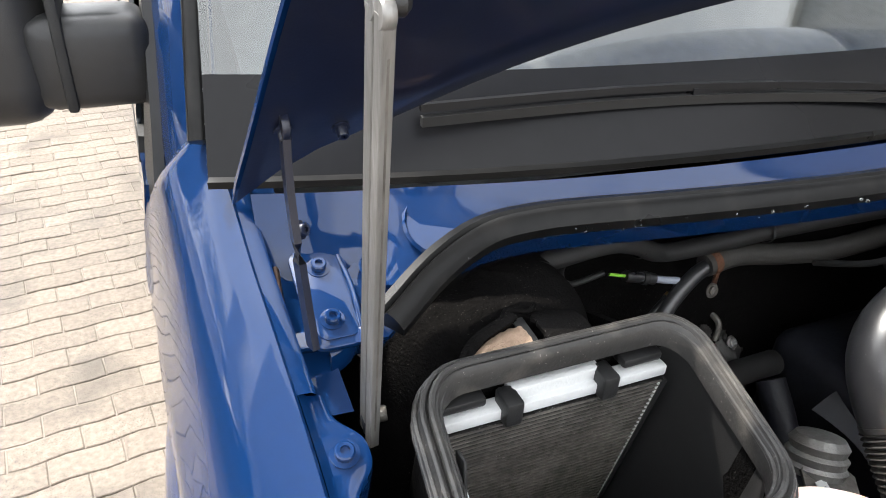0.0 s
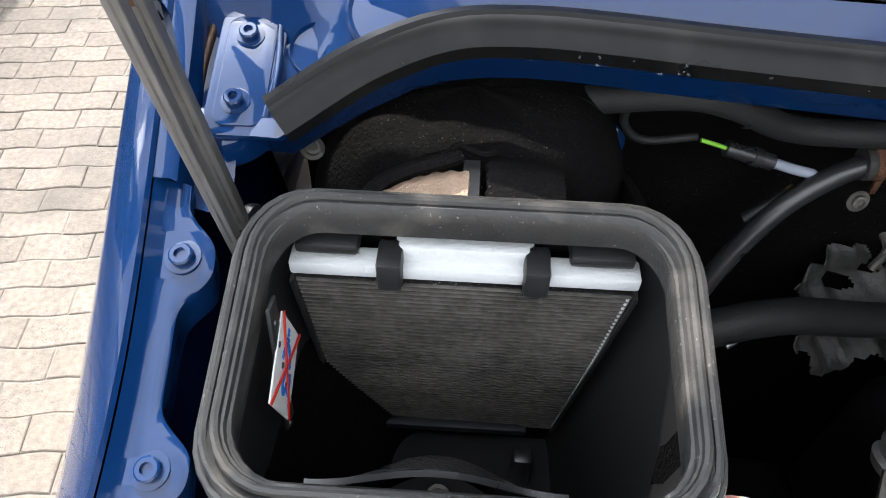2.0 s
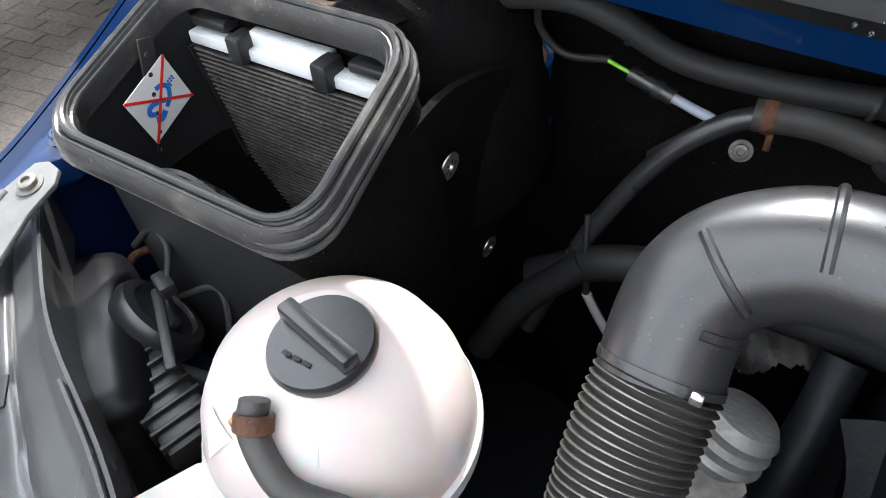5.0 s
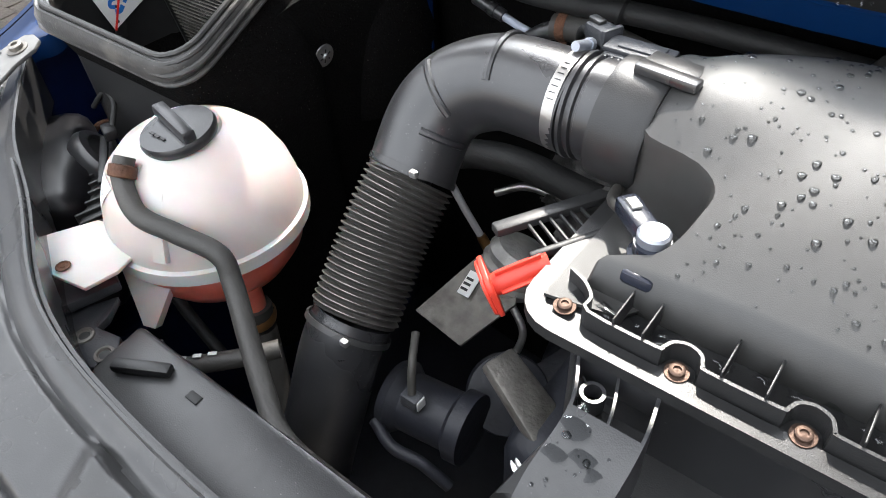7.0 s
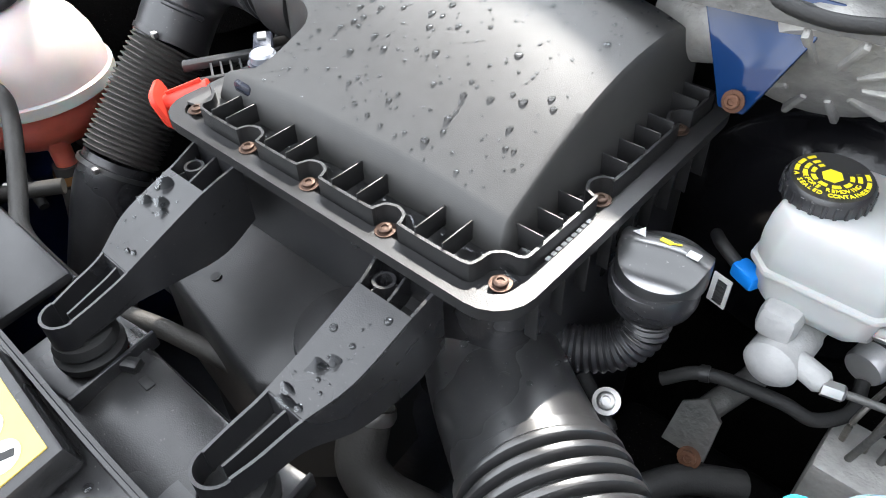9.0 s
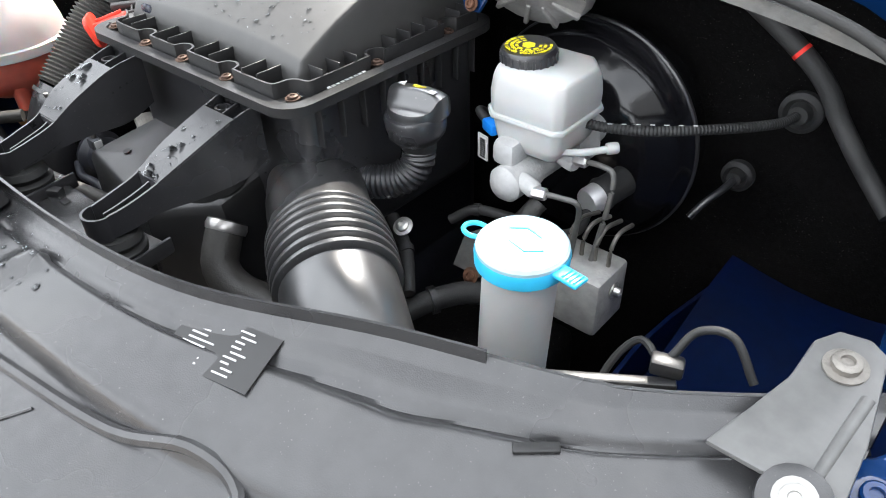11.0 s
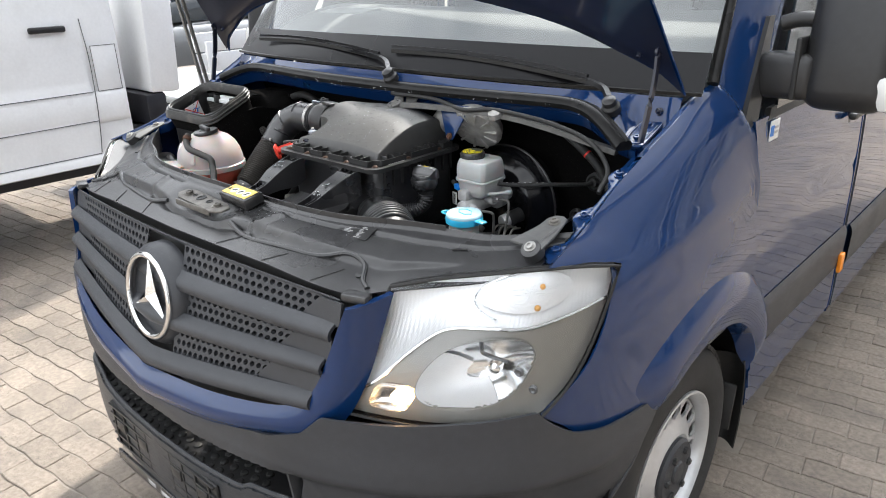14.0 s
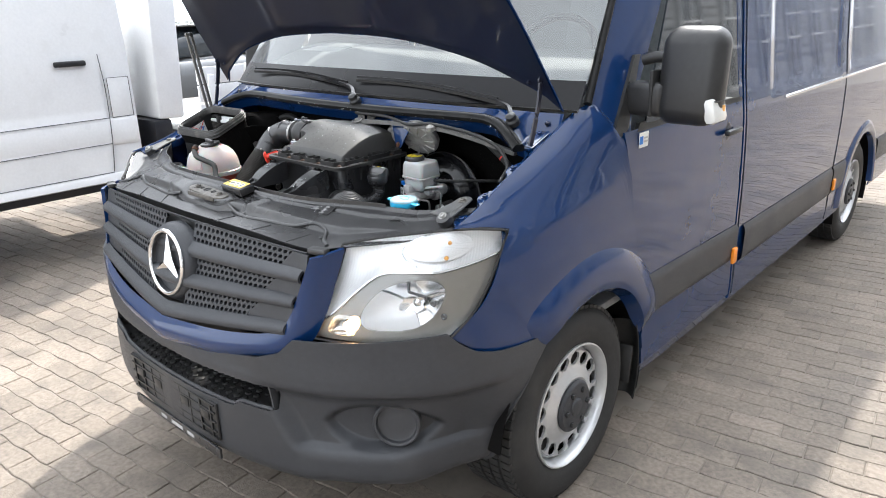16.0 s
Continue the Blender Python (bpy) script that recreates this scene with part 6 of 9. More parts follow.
    part("strip_rivet", lathe([(0.0028, 0), (0.0022, 0.0016), (0.001, 0.002)], (-0.7575, 0.742 - 0.0043 * k, 1.205 - 0.018 * k), (1, 0, 0), 10), M["plastic_sat"], cab)
part("rim_screw", bolt_mesh((-0.578, 0.803, 1.238), (0, -0.35, 0.9), 0.0035, 0.002), M["dark"], cab)
part("inner_post", rbox((-0.575, 0.80, 0.885), (0.02, 0.02, 0.07), 0.006), M["plastic_sat"], cab)
# no-water sticker on the side wall
SQ = [Vector((-0.7575, 0.756, 1.198)), Vector((-0.7575, 0.772, 1.147)), Vector((-0.7575, 0.718, 1.124)), Vector((-0.7575, 0.702, 1.176))]
sb = bmesh.new()
for f_ in ([p for p in SQ], [p + Vector((0.0012, 0, 0)) for p in SQ]):
    sb.faces.new([sb.verts.new(p) for p in f_])
for i in range(4):
    a, b = SQ[i], SQ[(i + 1) % 4]
    sb.faces.new([sb.verts.new(p) for p in (a, b, b + Vector((0.0012, 0, 0)), a + Vector((0.0012, 0, 0)))])
bmesh.ops.remove_doubles(sb, verts=sb.verts, dist=1e-5)
stk = part("warning_sticker", sb, M["paper"], cab, "white diamond sticker with blue tap crossed out in red", smooth=False)
OFF = Vector((0.0022, 0, 0))
for i in range(2):
    part("red_bar", sweep([SQ[i] + OFF, SQ[i + 2] + OFF], [(-0.0013, -0.0004), (0.0013, -0.0004), (0.0013, 0.0004), (-0.0013, 0.0004)], up=(1, 0, 0)), M["inkred"], stk, smooth=False)


def sq_pt(a, b):
    return SQ[3].lerp(SQ[0], a).lerp(SQ[2].lerp(SQ[1], a), b) + Vector((0.0016, 0, 0))


for pts, r_ in ((((0.30, 0.62), (0.22, 0.52), (0.30, 0.44), (0.46, 0.50), (0.58, 0.60)), 0.0024), (((0.52, 0.70), (0.66, 0.62), (0.74, 0.46), (0.66, 0.34), (0.55, 0.30)), 0.0022), (((0.24, 0.70), (0.34, 0.76), (0.46, 0.72)), 0.0030)):
    part("blue_print", sweep(smooth_path([sq_pt(*q) for q in pts], 5), [(-r_, -0.0003), (r_, -0.0003), (r_, 0.0003), (-r_, 0.0003)], up=(1, 0, 0)), M["inkblue"], stk)
for k in range(7):
    part("blue_print", rbox(sq_pt(0.80 + 0.05 * (k % 3), 0.40 + 0.05 * (k // 3)), (0.0006, 0.0018, 0.0018), 0), M["inkblue"], stk)

# ---- coolant tank ----
tank = thing("coolant_tank", "milky plastic coolant tank half full of red coolant", "coolant tank")
TC = Vector((-0.455, 0.602, 1.056))
TR = 0.0995
part("tank_upper", lathe([(TR + 0.004, -0.002), (TR + 0.004, 0.004), (TR, 0.006), (TR * 0.985, 0.022), (TR * 0.93, 0.044), (TR * 0.82, 0.066), (TR * 0.64, 0.084), (TR * 0.46, 0.093), (0.038, 0.096), (0.036, 0.101)], TC, (0, 0, 1), 56), M["tank"], tank)
part("tank_lower", lathe([(TR + 0.004, -0.010), (TR + 0.004, -0.002), (TR + 0.004, -0.0021)], TC, (0, 0, 1), 56), M["tank"], tank)
part("coolant_bowl", lathe([(0.020, -0.088), (TR * 0.45, -0.084), (TR * 0.72, -0.068), (TR * 0.90, -0.042), (TR * 0.98, -0.012), (TR * 0.98, -0.009)], TC, (0, 0, 1), 56), M["coolant"], tank, "lower half red with coolant")
part("tank_seam_rib", sweep(smooth_path([TC + Vector((0.05, -0.088, 0.02)), TC + Vector((0.045, -0.078, 0.048)), TC + Vector((0.035, -0.060, 0.074)), TC + Vector((0.025, -0.040, 0.088))], 5), [(-0.008, -0.002), (0.008, -0.002), (0.006, 0.003), (-0.006, 0.003)]), M["tank"], tank)
capc = TC + Vector((0.008, -0.006, 0.094))
cap = part("tank_cap", lathe([(0.033, 0), (0.0358, 0.002), (0.0368, 0.008), (0.035, 0.012), (0.020, 0.013)], capc, (-0.06, -0.12, 1), 40), M["plastic_sat"], tank, "black screw cap with grip bar")
part("grip_bar", rbox(capc + Vector((-0.001, -0.002, 0.018)), (0.068, 0.013, 0.013), 0.003, Matrix.Rotation(radians(-12), 3, 'Z')), M["plastic_sat"], cap)
for k in range(3):
    part("cap_print", rbox(capc + Vector((-0.012 + 0.008 * k, -0.020, 0.0120)), (0.006, 0.003, 0.0008), 0), M["plastic"], cap)
nip = part("hose_nipple", lathe([(0.020, -0.012), (0.017, 0.0), (0.012, 0.006)], (-0.458, 0.548, 1.138), (-0.05, -0.35, 0.9), 20), M["tank"], tank)
HP = [(-0.457, 0.543, 1.156), (-0.451, 0.530, 1.142), (-0.420, 0.518, 1.124), (-0.385, 0.528, 1.112), (-0.346, 0.540, 1.098), (-0.328, 0.534, 1.076), (-0.290, 0.511, 1.050), (-0.250, 0.488, 1.033), (-0.212, 0.470, 1.024), (-0.16, 0.466, 1.021), (-0.082, 0.474, 1.004), (-0.017, 0.503, 0.985), (0.089, 0.532, 0.968), (0.17, 0.550, 0.955)]
vent = thing("coolant_hose", "grey rubber coolant hose with rusty spring clamp", "hose")
part("hose_tube", tube(HP, 0.0095, seg=14), M["hose"], vent)
hcl = part("hose_clamp", lathe([(0.0108, -0.006), (0.0125, -0.005), (0.0125, 0.005), (0.0108, 0.006)], (-0.4525, 0.534, 1.147), (0.25, -0.62, -0.7), 18, cap=False), M["rust"], vent)
part("clamp_ear", rbox((-0.4645, 0.532, 1.144), (0.004, 0.012, 0.008), 0.001), M["brass"], hcl)
LN = Vector((-0.30, -0.78, 0.55)).normalized()
LX = LN.cross(Vector((0, 0, 1))).normalized()
LZ = LX.cross(LN)


def label_pt(u, v):
    """A triangle lying on the shell."""
    d = (LN + (LX * (2 * u - 1) * 0.15 + LZ * 0.30) * (1 - v) - LZ * 0.14).normalized()
    k = math.sqrt(1 / ((d.x * d.x + d.y * d.y) / 0.1005 ** 2 + d.z * d.z / 0.112 ** 2))
    return TC + d * (k + 0.0012)


wlb = grid(label_pt, 8, 8, 0.0005)
wst = part("warning_label", wlb, M["paper"], tank)
part("label_print", lathe([(0.0055, 0), (0.005, 0.0006)], label_pt(0.5, 0.45) + LN * 0.0002, LN, 3), M["inkgrey"], wst)
# foot with screw, legs
foot = part("tank_foot", prism([(-0.036, -0.018), (0.034, -0.036), (0.052, -0.010), (0.062, 0.045), (0.0, 0.050), (-0.036, 0.020)], 0.005, Matrix.Translation((-0.487, 0.470, 1.0705)) @ Matrix.Rotation(radians(28), 4, 'Z') @ Matrix.Rotation(radians(6), 4, 'Y'), bev=0.0015), M["tank"], tank)
part("foot_screw", lathe([(0.0072, 0.0), (0.0068, 0.0008), (0.0055, 0.001), (0.005, -0.0002), (0.0028, -0.0004), (0.0024, 0.0008)], (-0.476, 0.457, 1.0768), (0, 0, 1), 16), M["rust"], foot)
part("foot_neck", rbox((-0.470, 0.522, 1.054), (0.095, 0.050, 0.024), 0.010, Matrix.Rotation(radians(20), 3, 'Z')), M["tank"], tank)
part("tank_leg", grid(lambda u, v: Vector((-0.480 + 0.062 * u, 0.512 + 0.018 * u, 1.042 - 0.006 * u)).lerp(Vector((-0.444 + 0.014 * u, 0.494 + 0.004 * u, 0.985)), v ** 0.8), 6, 8, 0.010), M["tank"], tank)
part("outlet_stub", lathe([(0.0135, 0), (0.0135, 0.04), (0.022, 0.058)], (-0.400, 0.585, 0.940), (0, 0, 1), 18), M["coolant"], tank)
oh = thing("lower_coolant_hose", "dark rubber hose under the coolant tank", "hose")
part("hose_tube", tube([(-0.400, 0.585, 0.956), (-0.396, 0.580, 0.91), (-0.35, 0.545, 0.82), (-0.33, 0.52, 0.72)], 0.019), M["hose"], oh)
part("spring_clamp", lathe([(0.0205, -0.007), (0.022, 0.0), (0.0205, 0.007)], (-0.399, 0.584, 0.942), (0.05, -0.1, 1), 18, cap=False), M["brass"], oh)
bh = thing("branch_hose", "grey rubber hose with pale part print", "hose")
bp_ = smooth_path([(-0.31, 0.548, 0.985), (-0.335, 0.515, 0.985), (-0.385, 0.475, 0.975), (-0.44, 0.44, 0.965)], 6)
part("hose_tube", sweep(bp_, circle(0.0095, 12)), M["hose"], bh)
for k in range(5):
    part("hose_print", rbox(Vector((-0.352, 0.502, 0.9935)).lerp(Vector((-0.40, 0.463, 0.984)), k / 4), (0.0085, 0.004, 0.001), 0, Matrix.Rotation(radians(40), 3, 'Z')), M["inkgrey"], bh)
pk = part("tank_bracket", prism([(-0.471, 0.433), (-0.431, 0.420), (-0.397, 0.415), (-0.377, 0.433), (-0.361, 0.468), (-0.371, 0.474), (-0.398, 0.445), (-0.405, 0.452), (-0.434, 0.446), (-0.436, 0.458), (-0.452, 0.481), (-0.465, 0.456)], 0.010, Matrix.Translation((0, 0, 1.021)), bev=0.002), M["grey_plastic"], van)
part("bracket_step", prism([(-0.520, 0.452), (-0.466, 0.428), (-0.448, 0.486), (-0.500, 0.505)], 0.012, Matrix.Translation((0, 0, 1.036)), bev=0.003), M["grey_plastic"], pk)
part("bracket_wall", grid(lambda u, v: Vector((-0.475 + 0.085 * u, 0.432 - 0.016 * u, 1.022 - 0.05 * v)), 4, 4, 0.004), M["plastic"], pk)
for a_, b_ in ((-0.433, 0.4325), (-0.398, 0.4310)):
    part("bracket_eyelet", lathe([(0.0095, 0), (0.0092, 0.002), (0.0065, 0.0026), (0.0055, 0.0005)], (a_, b_, 1.031), (0, 0, 1), 18), M["lock_steel"], pk)
    part("eyelet_bore", lathe([(0.0055, 0), (0.004, 0.0004)], (a_, b_, 1.0314), (0, 0, 1), 14), M["ink"], pk)

# ---- intake pipe ----
pipe = thing("intake_pipe", "black plastic air intake elbow with corrugated hose", "intake pipe")
EL = smooth_path([(-0.128, 0.771, 1.203), (-0.164, 0.773, 1.203), (-0.204, 0.772, 1.200), (-0.236, 0.764, 1.188), (-0.2535, 0.754, 1.174), (-0.2625, 0.741, 1.157), (-0.264, 0.723, 1.135), (-0.262, 0.707, 1.116)], 6)
elb = part("elbow", sweep(EL, circle(0.0415, 36)), M["plastic_sat"], pipe)
for k in (11, 21, 32):
    ring = []
    p, d = EL[k], (EL[k + 1] - EL[k - 1]).normalized()
    s = d.cross(Vector((0, 0, 1))).normalized()
    w = s.cross(d)
    for i in range(9):
        a = radians({11: 150, 21: 175, 32: 185}[k] - i * {11: 13, 21: 10, 32: 8}[k])
        ring.append(p + (s * math.cos(a) + w * math.sin(a)) * 0.0412)
    part("elbow_rib", sweep(ring, circle(0.0036, 8)), M["plastic_sat"], elb)
part("bellows", tube([(-0.262, 0.706, 1.114), (-0.263, 0.672, 1.082), (-0.260, 0.637, 1.049), (-0.257, 0.603, 1.017)], 0.0385, seg=36, rib=0.0050, pitch=0.0062), M["hose"], pipe, "tightly corrugated black hose")
part("lower_pipe", tube([(-0.257, 0.604, 1.018), (-0.258, 0.582, 0.992), (-0.262, 0.553, 0.930), (-0.270, 0.520, 0.84), (-0.275, 0.50, 0.74)], 0.0395, seg=32), M["plastic_sat"], pipe)
for c_, ax_ in (((-0.2625, 0.709, 1.119), (-0.01, 0.55, 0.55)), ((-0.2575, 0.594, 1.008), (0, 0.6, 0.62))):
    tie = part("cable_tie", lathe([(0.0412, -0.0028), (0.0430, -0.0028), (0.0430, 0.0028), (0.0412, 0.0028)], c_, ax_, 36, cap=False), M["cover"], pipe)
    sd = Vector(ax_).normalized().cross(Vector((1, 0.0, 0))).normalized()
    part("tie_head", rbox(Vector(c_) - sd * 0.030 + Vector((0.028, -0.008, 0.006)), (0.008, 0.006, 0.007), 0.0015), M["steel"], tie)
ch = part("hose_clamp", lathe([(0.0418, -0.0050), (0.0428, -0.0050), (0.0428, 0.0050), (0.0418, 0.0050)], (-0.137, 0.7725, 1.204), (1, 0, 0), 44, cap=False), M["steel"], pipe, "bright steel worm-drive clamp")
part("clamp_screw", lathe([(0.004, -0.012), (0.0045, -0.004), (0.0045, 0.006), (0.0055, 0.006), (0.0055, 0.011), (0.003, 0.012)], (-0.137, 0.783, 1.249), (0.1, 0.9, -0.3), 12), M["sensor_metal"], ch)
for k in range(7):
    a = radians(150 - 7 * k)
    part("clamp_slot", rbox(Vector((-0.137, 0.7725 + 0.0432 * math.cos(a), 1.204 + 0.0432 * math.sin(a))), (0.0055, 0.0008, 0.0006), 0, Matrix.Rotation(a - math.pi / 2, 3, 'X')), M["cover"], ch)
maf = part("flow_meter", lathe([(0.0445, 0.0), (0.0445, 0.003), (0.0405, 0.004), (0.0405, 0.007), (0.0435, 0.008), (0.0435, 0.010), (0.0405, 0.011), (0.0405, 0.013), (0.0425, 0.014), (0.0425, 0.030)], (-0.128, 0.772, 1.204), (1, 0.02, 0.02), 40), M["plastic_sat"], pipe, "black air flow meter tube")
part("meter_housing", rbox((-0.098, 0.797, 1.240), (0.050, 0.026, 0.014), 0.003), M["grey_plastic"], maf)
part("housing_lid", rbox((-0.097, 0.800, 1.2485), (0.054, 0.024, 0.004), 0.0015), M["grey_plastic"], maf)
part("lid_field", rbox((-0.095, 0.800, 1.2512), (0.036, 0.015, 0.002), 0.0008), M["grey_plastic"], maf)
for k in range(8):
    part("housing_fin", rbox((-0.118 + 0.0056 * k, 0.7835, 1.240), (0.0022, 0.003, 0.012), 0.0005), M["grey_plastic"], maf)
part("meter_plug", rbox((-0.136, 0.812, 1.2475), (0.028, 0.017, 0.014), 0.003, Matrix.Rotation(radians(-22), 3, 'Z')), M["grey_plastic"], maf)
part("plug_collar", rbox((-0.126, 0.8085, 1.2475), (0.005, 0.020, 0.017), 0.0015, Matrix.Rotation(radians(-22), 3, 'Z')), M["grey_plastic"], maf)
part("plug_latch", rbox((-0.143, 0.815, 1.2555), (0.014, 0.008, 0.004), 0.001, Matrix.Rotation(radians(-22), 3, 'Z')), M["plastic"], maf)
part("meter_cable", tube([(-0.148, 0.817, 1.246), (-0.162, 0.828, 1.236), (-0.178, 0.86, 1.205), (-0.185, 0.92, 1.17)], 0.0042), M["rubber"], maf)
part("flow_arrow", rbox((-0.092, 0.7355, 1.222), (0.016, 0.0008, 0.004), 0), M["plastic"], maf)

# ---- air filter housing ----
afh = thing("air_filter_housing", "black grained plastic air filter housing, wet with rain drops", "air filter housing")
X0, X1, Y0, Y1 = -0.066, 0.301, 0.597, 0.905
ZF = 1.160
low = bmesh.new()
low = rbox(((X0 + X1) / 2 + 0.005, (Y0 + Y1) / 2 + 0.004, ZF - 0.105), (X1 - X0 - 0.03, Y1 - Y0 - 0.03, 0.20), 0.020, bm=low, seg=3)
body = part("lower_case", low, M["plastic_sat"], afh)
fl_path = [Vector((x + (X0 + X1) / 2, y + (Y0 + Y1) / 2, ZF)) for x, y in round_rect(-(X1 - X0) / 2, (X1 - X0) / 2, -(Y1 - Y0) / 2, (Y1 - Y0) / 2, 0.022, 5)]
part("case_flange", sweep(fl_path, [(-0.004, -0.010), (0.010, -0.010), (0.010, 0.000), (-0.004, 0.000)], closed=True), M["plastic"], afh)
part("flange_ledge", prism(round_rect(X0 + 0.004, X1 - 0.004, Y0 + 0.004, Y1 - 0.004, 0.020, 5), 0.003, Matrix.Translation((0, 0, ZF - 0.006))), M["plastic"], afh)


def lid_z(x, y):
    t = max(0.0, min(1.0, (y - 0.620) / 0.19))
    s = (x - 0.115) / 0.17
    rise = math.sin(t * math.pi / 2) ** 0.85
    k = max(0.0, min(1.0, (0.075 - x) / 0.12))
    neck = 0.023 * math.exp(-abs((y - 0.784) / 0.056) ** 2.6) * k * k * (3 - 2 * k)
    return ZF + 0.006 + 0.030 * (1 - min(1, s * s) ** 1.3) * (0.35 + 0.65 * t) + 0.062 * rise - 0.030 * max(0, (y - 0.84) / 0.06) ** 2 + neck


def lid_left(y):
    return smooth_table([(0.620, -0.034), (0.645, -0.036), (0.655, -0.006), (0.690, 0.008), (0.706, 0.006), (0.718, -0.012), (0.728, -0.048), (0.738, -0.062), (0.76, -0.066), (0.83, -0.066), (0.85, -0.052), (0.90, -0.050)], y)


def lid_pt(u, v):
    y = 0.634 + 0.263 * v
    xl, xr = lid_left(y), 0.268 - 0.004 * v
    # the outer tenth on each side folds down to the flange
    if u < 0.08:
        t = u / 0.08
        x, top = xl - 0.006 * (1 - t), lid_z(xl, y)
        z = ZF - 0.004 + (top - ZF + 0.004) * math.sin(t * math.pi / 2) ** 0.7
    elif u > 0.92:
        t = (1 - u) / 0.08
        x, top = xr + 0.007 * (1 - t), lid_z(xr, y)
        z = ZF - 0.004 + (top - ZF + 0.004) * math.sin(t * math.pi / 2) ** 0.7
    else:
        x = xl + (xr - xl) * (u - 0.08) / 0.84
        z = lid_z(x, y)
    if v < 0.03:
        y -= 0.0
        z = ZF - 0.004 + (z - ZF + 0.004) * (v / 0.03)
        y = 0.6345
    return Vector((x, y, z))


lid = part("case_lid", grid(lid_pt, 75, 66), M["airbox"], afh, "wet grained black lid")
part("lid_back", grid(lambda u, v: Vector((-0.05 + 0.32 * u, 0.897, lid_z(-0.05 + 0.32 * u, 0.897) * (1 - v) + 1.10 * v)), 20, 4), M["plastic"], afh)
part("neck_socket", lathe([(0.044, -0.004), (0.0495, -0.003), (0.0505, 0.002), (0.0500, 0.036), (0.048, 0.040)], (-0.098, 0.773, 1.2030), (1, 0.02, -0.04), 44), M["plastic"], afh)
latch_ = part("socket_latch", rbox((-0.060, 0.766, 1.2545), (0.050, 0.012, 0.008), 0.002, Matrix.Rotation(radians(-6), 3, 'Z')), M["duct"], afh)
part("latch_plate", rbox((-0.062, 0.782, 1.2530), (0.044, 0.024, 0.004), 0.0012, Matrix.Rotation(radians(-6), 3, 'Z')), M["plastic"], latch_)
# outer rim wall that loops round each screw
scr = [(-0.045, 0.611), (0.038, 0.6035), (0.113, 0.6035), (0.194, 0.6035), (0.287, 0.614), (0.2905, 0.725), (0.2905, 0.84)]


def rim_wall():
    P = [(-0.054, 0.634), (-0.040, 0.628), (-0.030, 0.618), (-0.026, 0.606)]
    for sx_ in (0.038, 0.113, 0.194):
        P += [(sx_ - 0.017, 0.6045), (sx_ - 0.0125, 0.607), (sx_ - 0.009, 0.614), (sx_, 0.6175), (sx_ + 0.009, 0.614), (sx_ + 0.0125, 0.607), (sx_ + 0.017, 0.6045)]
    P += [(0.262, 0.6045), (0.270, 0.610), (0.272, 0.622), (0.280, 0.629), (0.291, 0.632), (0.293, 0.645)]
    for sy_ in (0.725, 0.84):
        P += [(0.293, sy_ - 0.017), (0.2905, sy_ - 0.0125), (0.2835, sy_ - 0.009), (0.280, sy_), (0.2835, sy_ + 0.009), (0.2905, sy_ + 0.0125), (0.293, sy_ + 0.017)]
    P += [(0.293, 0.89)]
    return [Vector((x, y, ZF)) for x, y in P]


part("rim_wall", sweep(smooth_path(rim_wall(), 3), [(-0.0012, -0.006), (0.0012, -0.006), (0.0012, 0.013), (-0.0012, 0.013)]), M["plastic"], afh)
for i, (sx_, sy_) in enumerate(scr):
    part("case_screw", bolt_mesh((sx_, sy_, ZF + 0.0005), (0, -0.05, 1), 0.0052, 0.003), M["bolt"], afh)
for fx in (-0.008, 0.012, 0.062, 0.088, 0.140, 0.166, 0.222, 0.246):
    part("rib", rbox((fx, 0.620, ZF + 0.009), (0.0014, 0.030, 0.017), 0.0004), M["plastic"], afh)
for fy in (0.650, 0.672, 0.696, 0.752, 0.776, 0.800, 0.820, 0.860, 0.880):
    part("rib", rbox((0.281, fy, ZF + 0.010), (0.024, 0.0014, 0.018), 0.0004), M["plastic"], afh)
for k in range(9):
    part("rib", rbox((0.302, 0.63 + 0.03 * k, ZF - 0.030), (0.010, 0.0016, 0.050), 0.0004), M["plastic"], afh)
for k in range(9):
    part("flange_print", rbox((0.2968, 0.652 + 0.006 * k, ZF + 0.0006), (0.003, 0.004, 0.0006), 0), M["inkgrey"], afh)
# rain drops
rd = bmesh.new()
rng = random.Random(5)


def drops(bm, n, fn, rmin, rmax):
    """Rain drops as low domes, none on top of another."""
    seen = []
    for _ in range(n):
        r = rmin + (rmax - rmin) * rng.random() ** 2.6
        p = fn(rng)
        if any((p - q).length < 1.25 * (r + s) for q, s in seen):
            continue
        seen.append((p, r))
        k = 14 if r > 0.0018 else 8
        sx, sy, ph = 0.9 + 0.25 * rng.random(), 1.0 + 0.35 * rng.random(), rng.random() * 6
        rings = []
        for rr, hh in ((1.0, -0.12), (1.03, 0.12), (0.92, 0.36), (0.66, 0.53), (0.34, 0.60)):
            rings.append([bm.verts.new(p + Vector((r * rr * sx * (1 + 0.06 * math.sin(2 * a + ph)) * math.cos(a), r * rr * sy * (1 + 0.06 * math.sin(3 * a + ph)) * math.sin(a), r * hh))) for a in [2 * math.pi * i / k for i in range(k)]])
        for a_, b_ in zip(rings, rings[1:]):
            for i in range(k):
                bm.faces.new((a_[i], a_[(i + 1) % k], b_[(i + 1) % k], b_[i]))
        bm.faces.new(rings[-1])
    return bm


def on_lid(r_):
    while True:
        u, v = 0.1 + 0.8 * r_.random(), 0.05 + 0.85 * r_.random()
        p = lid_pt(u, v)
        return p - Vector((0, 0, 0.0002))


rd = drops(rd, 460, on_lid, 0.0009, 0.0031)
tagged(part("rain_water", rd, M["drop"], afh), kind="stuff")

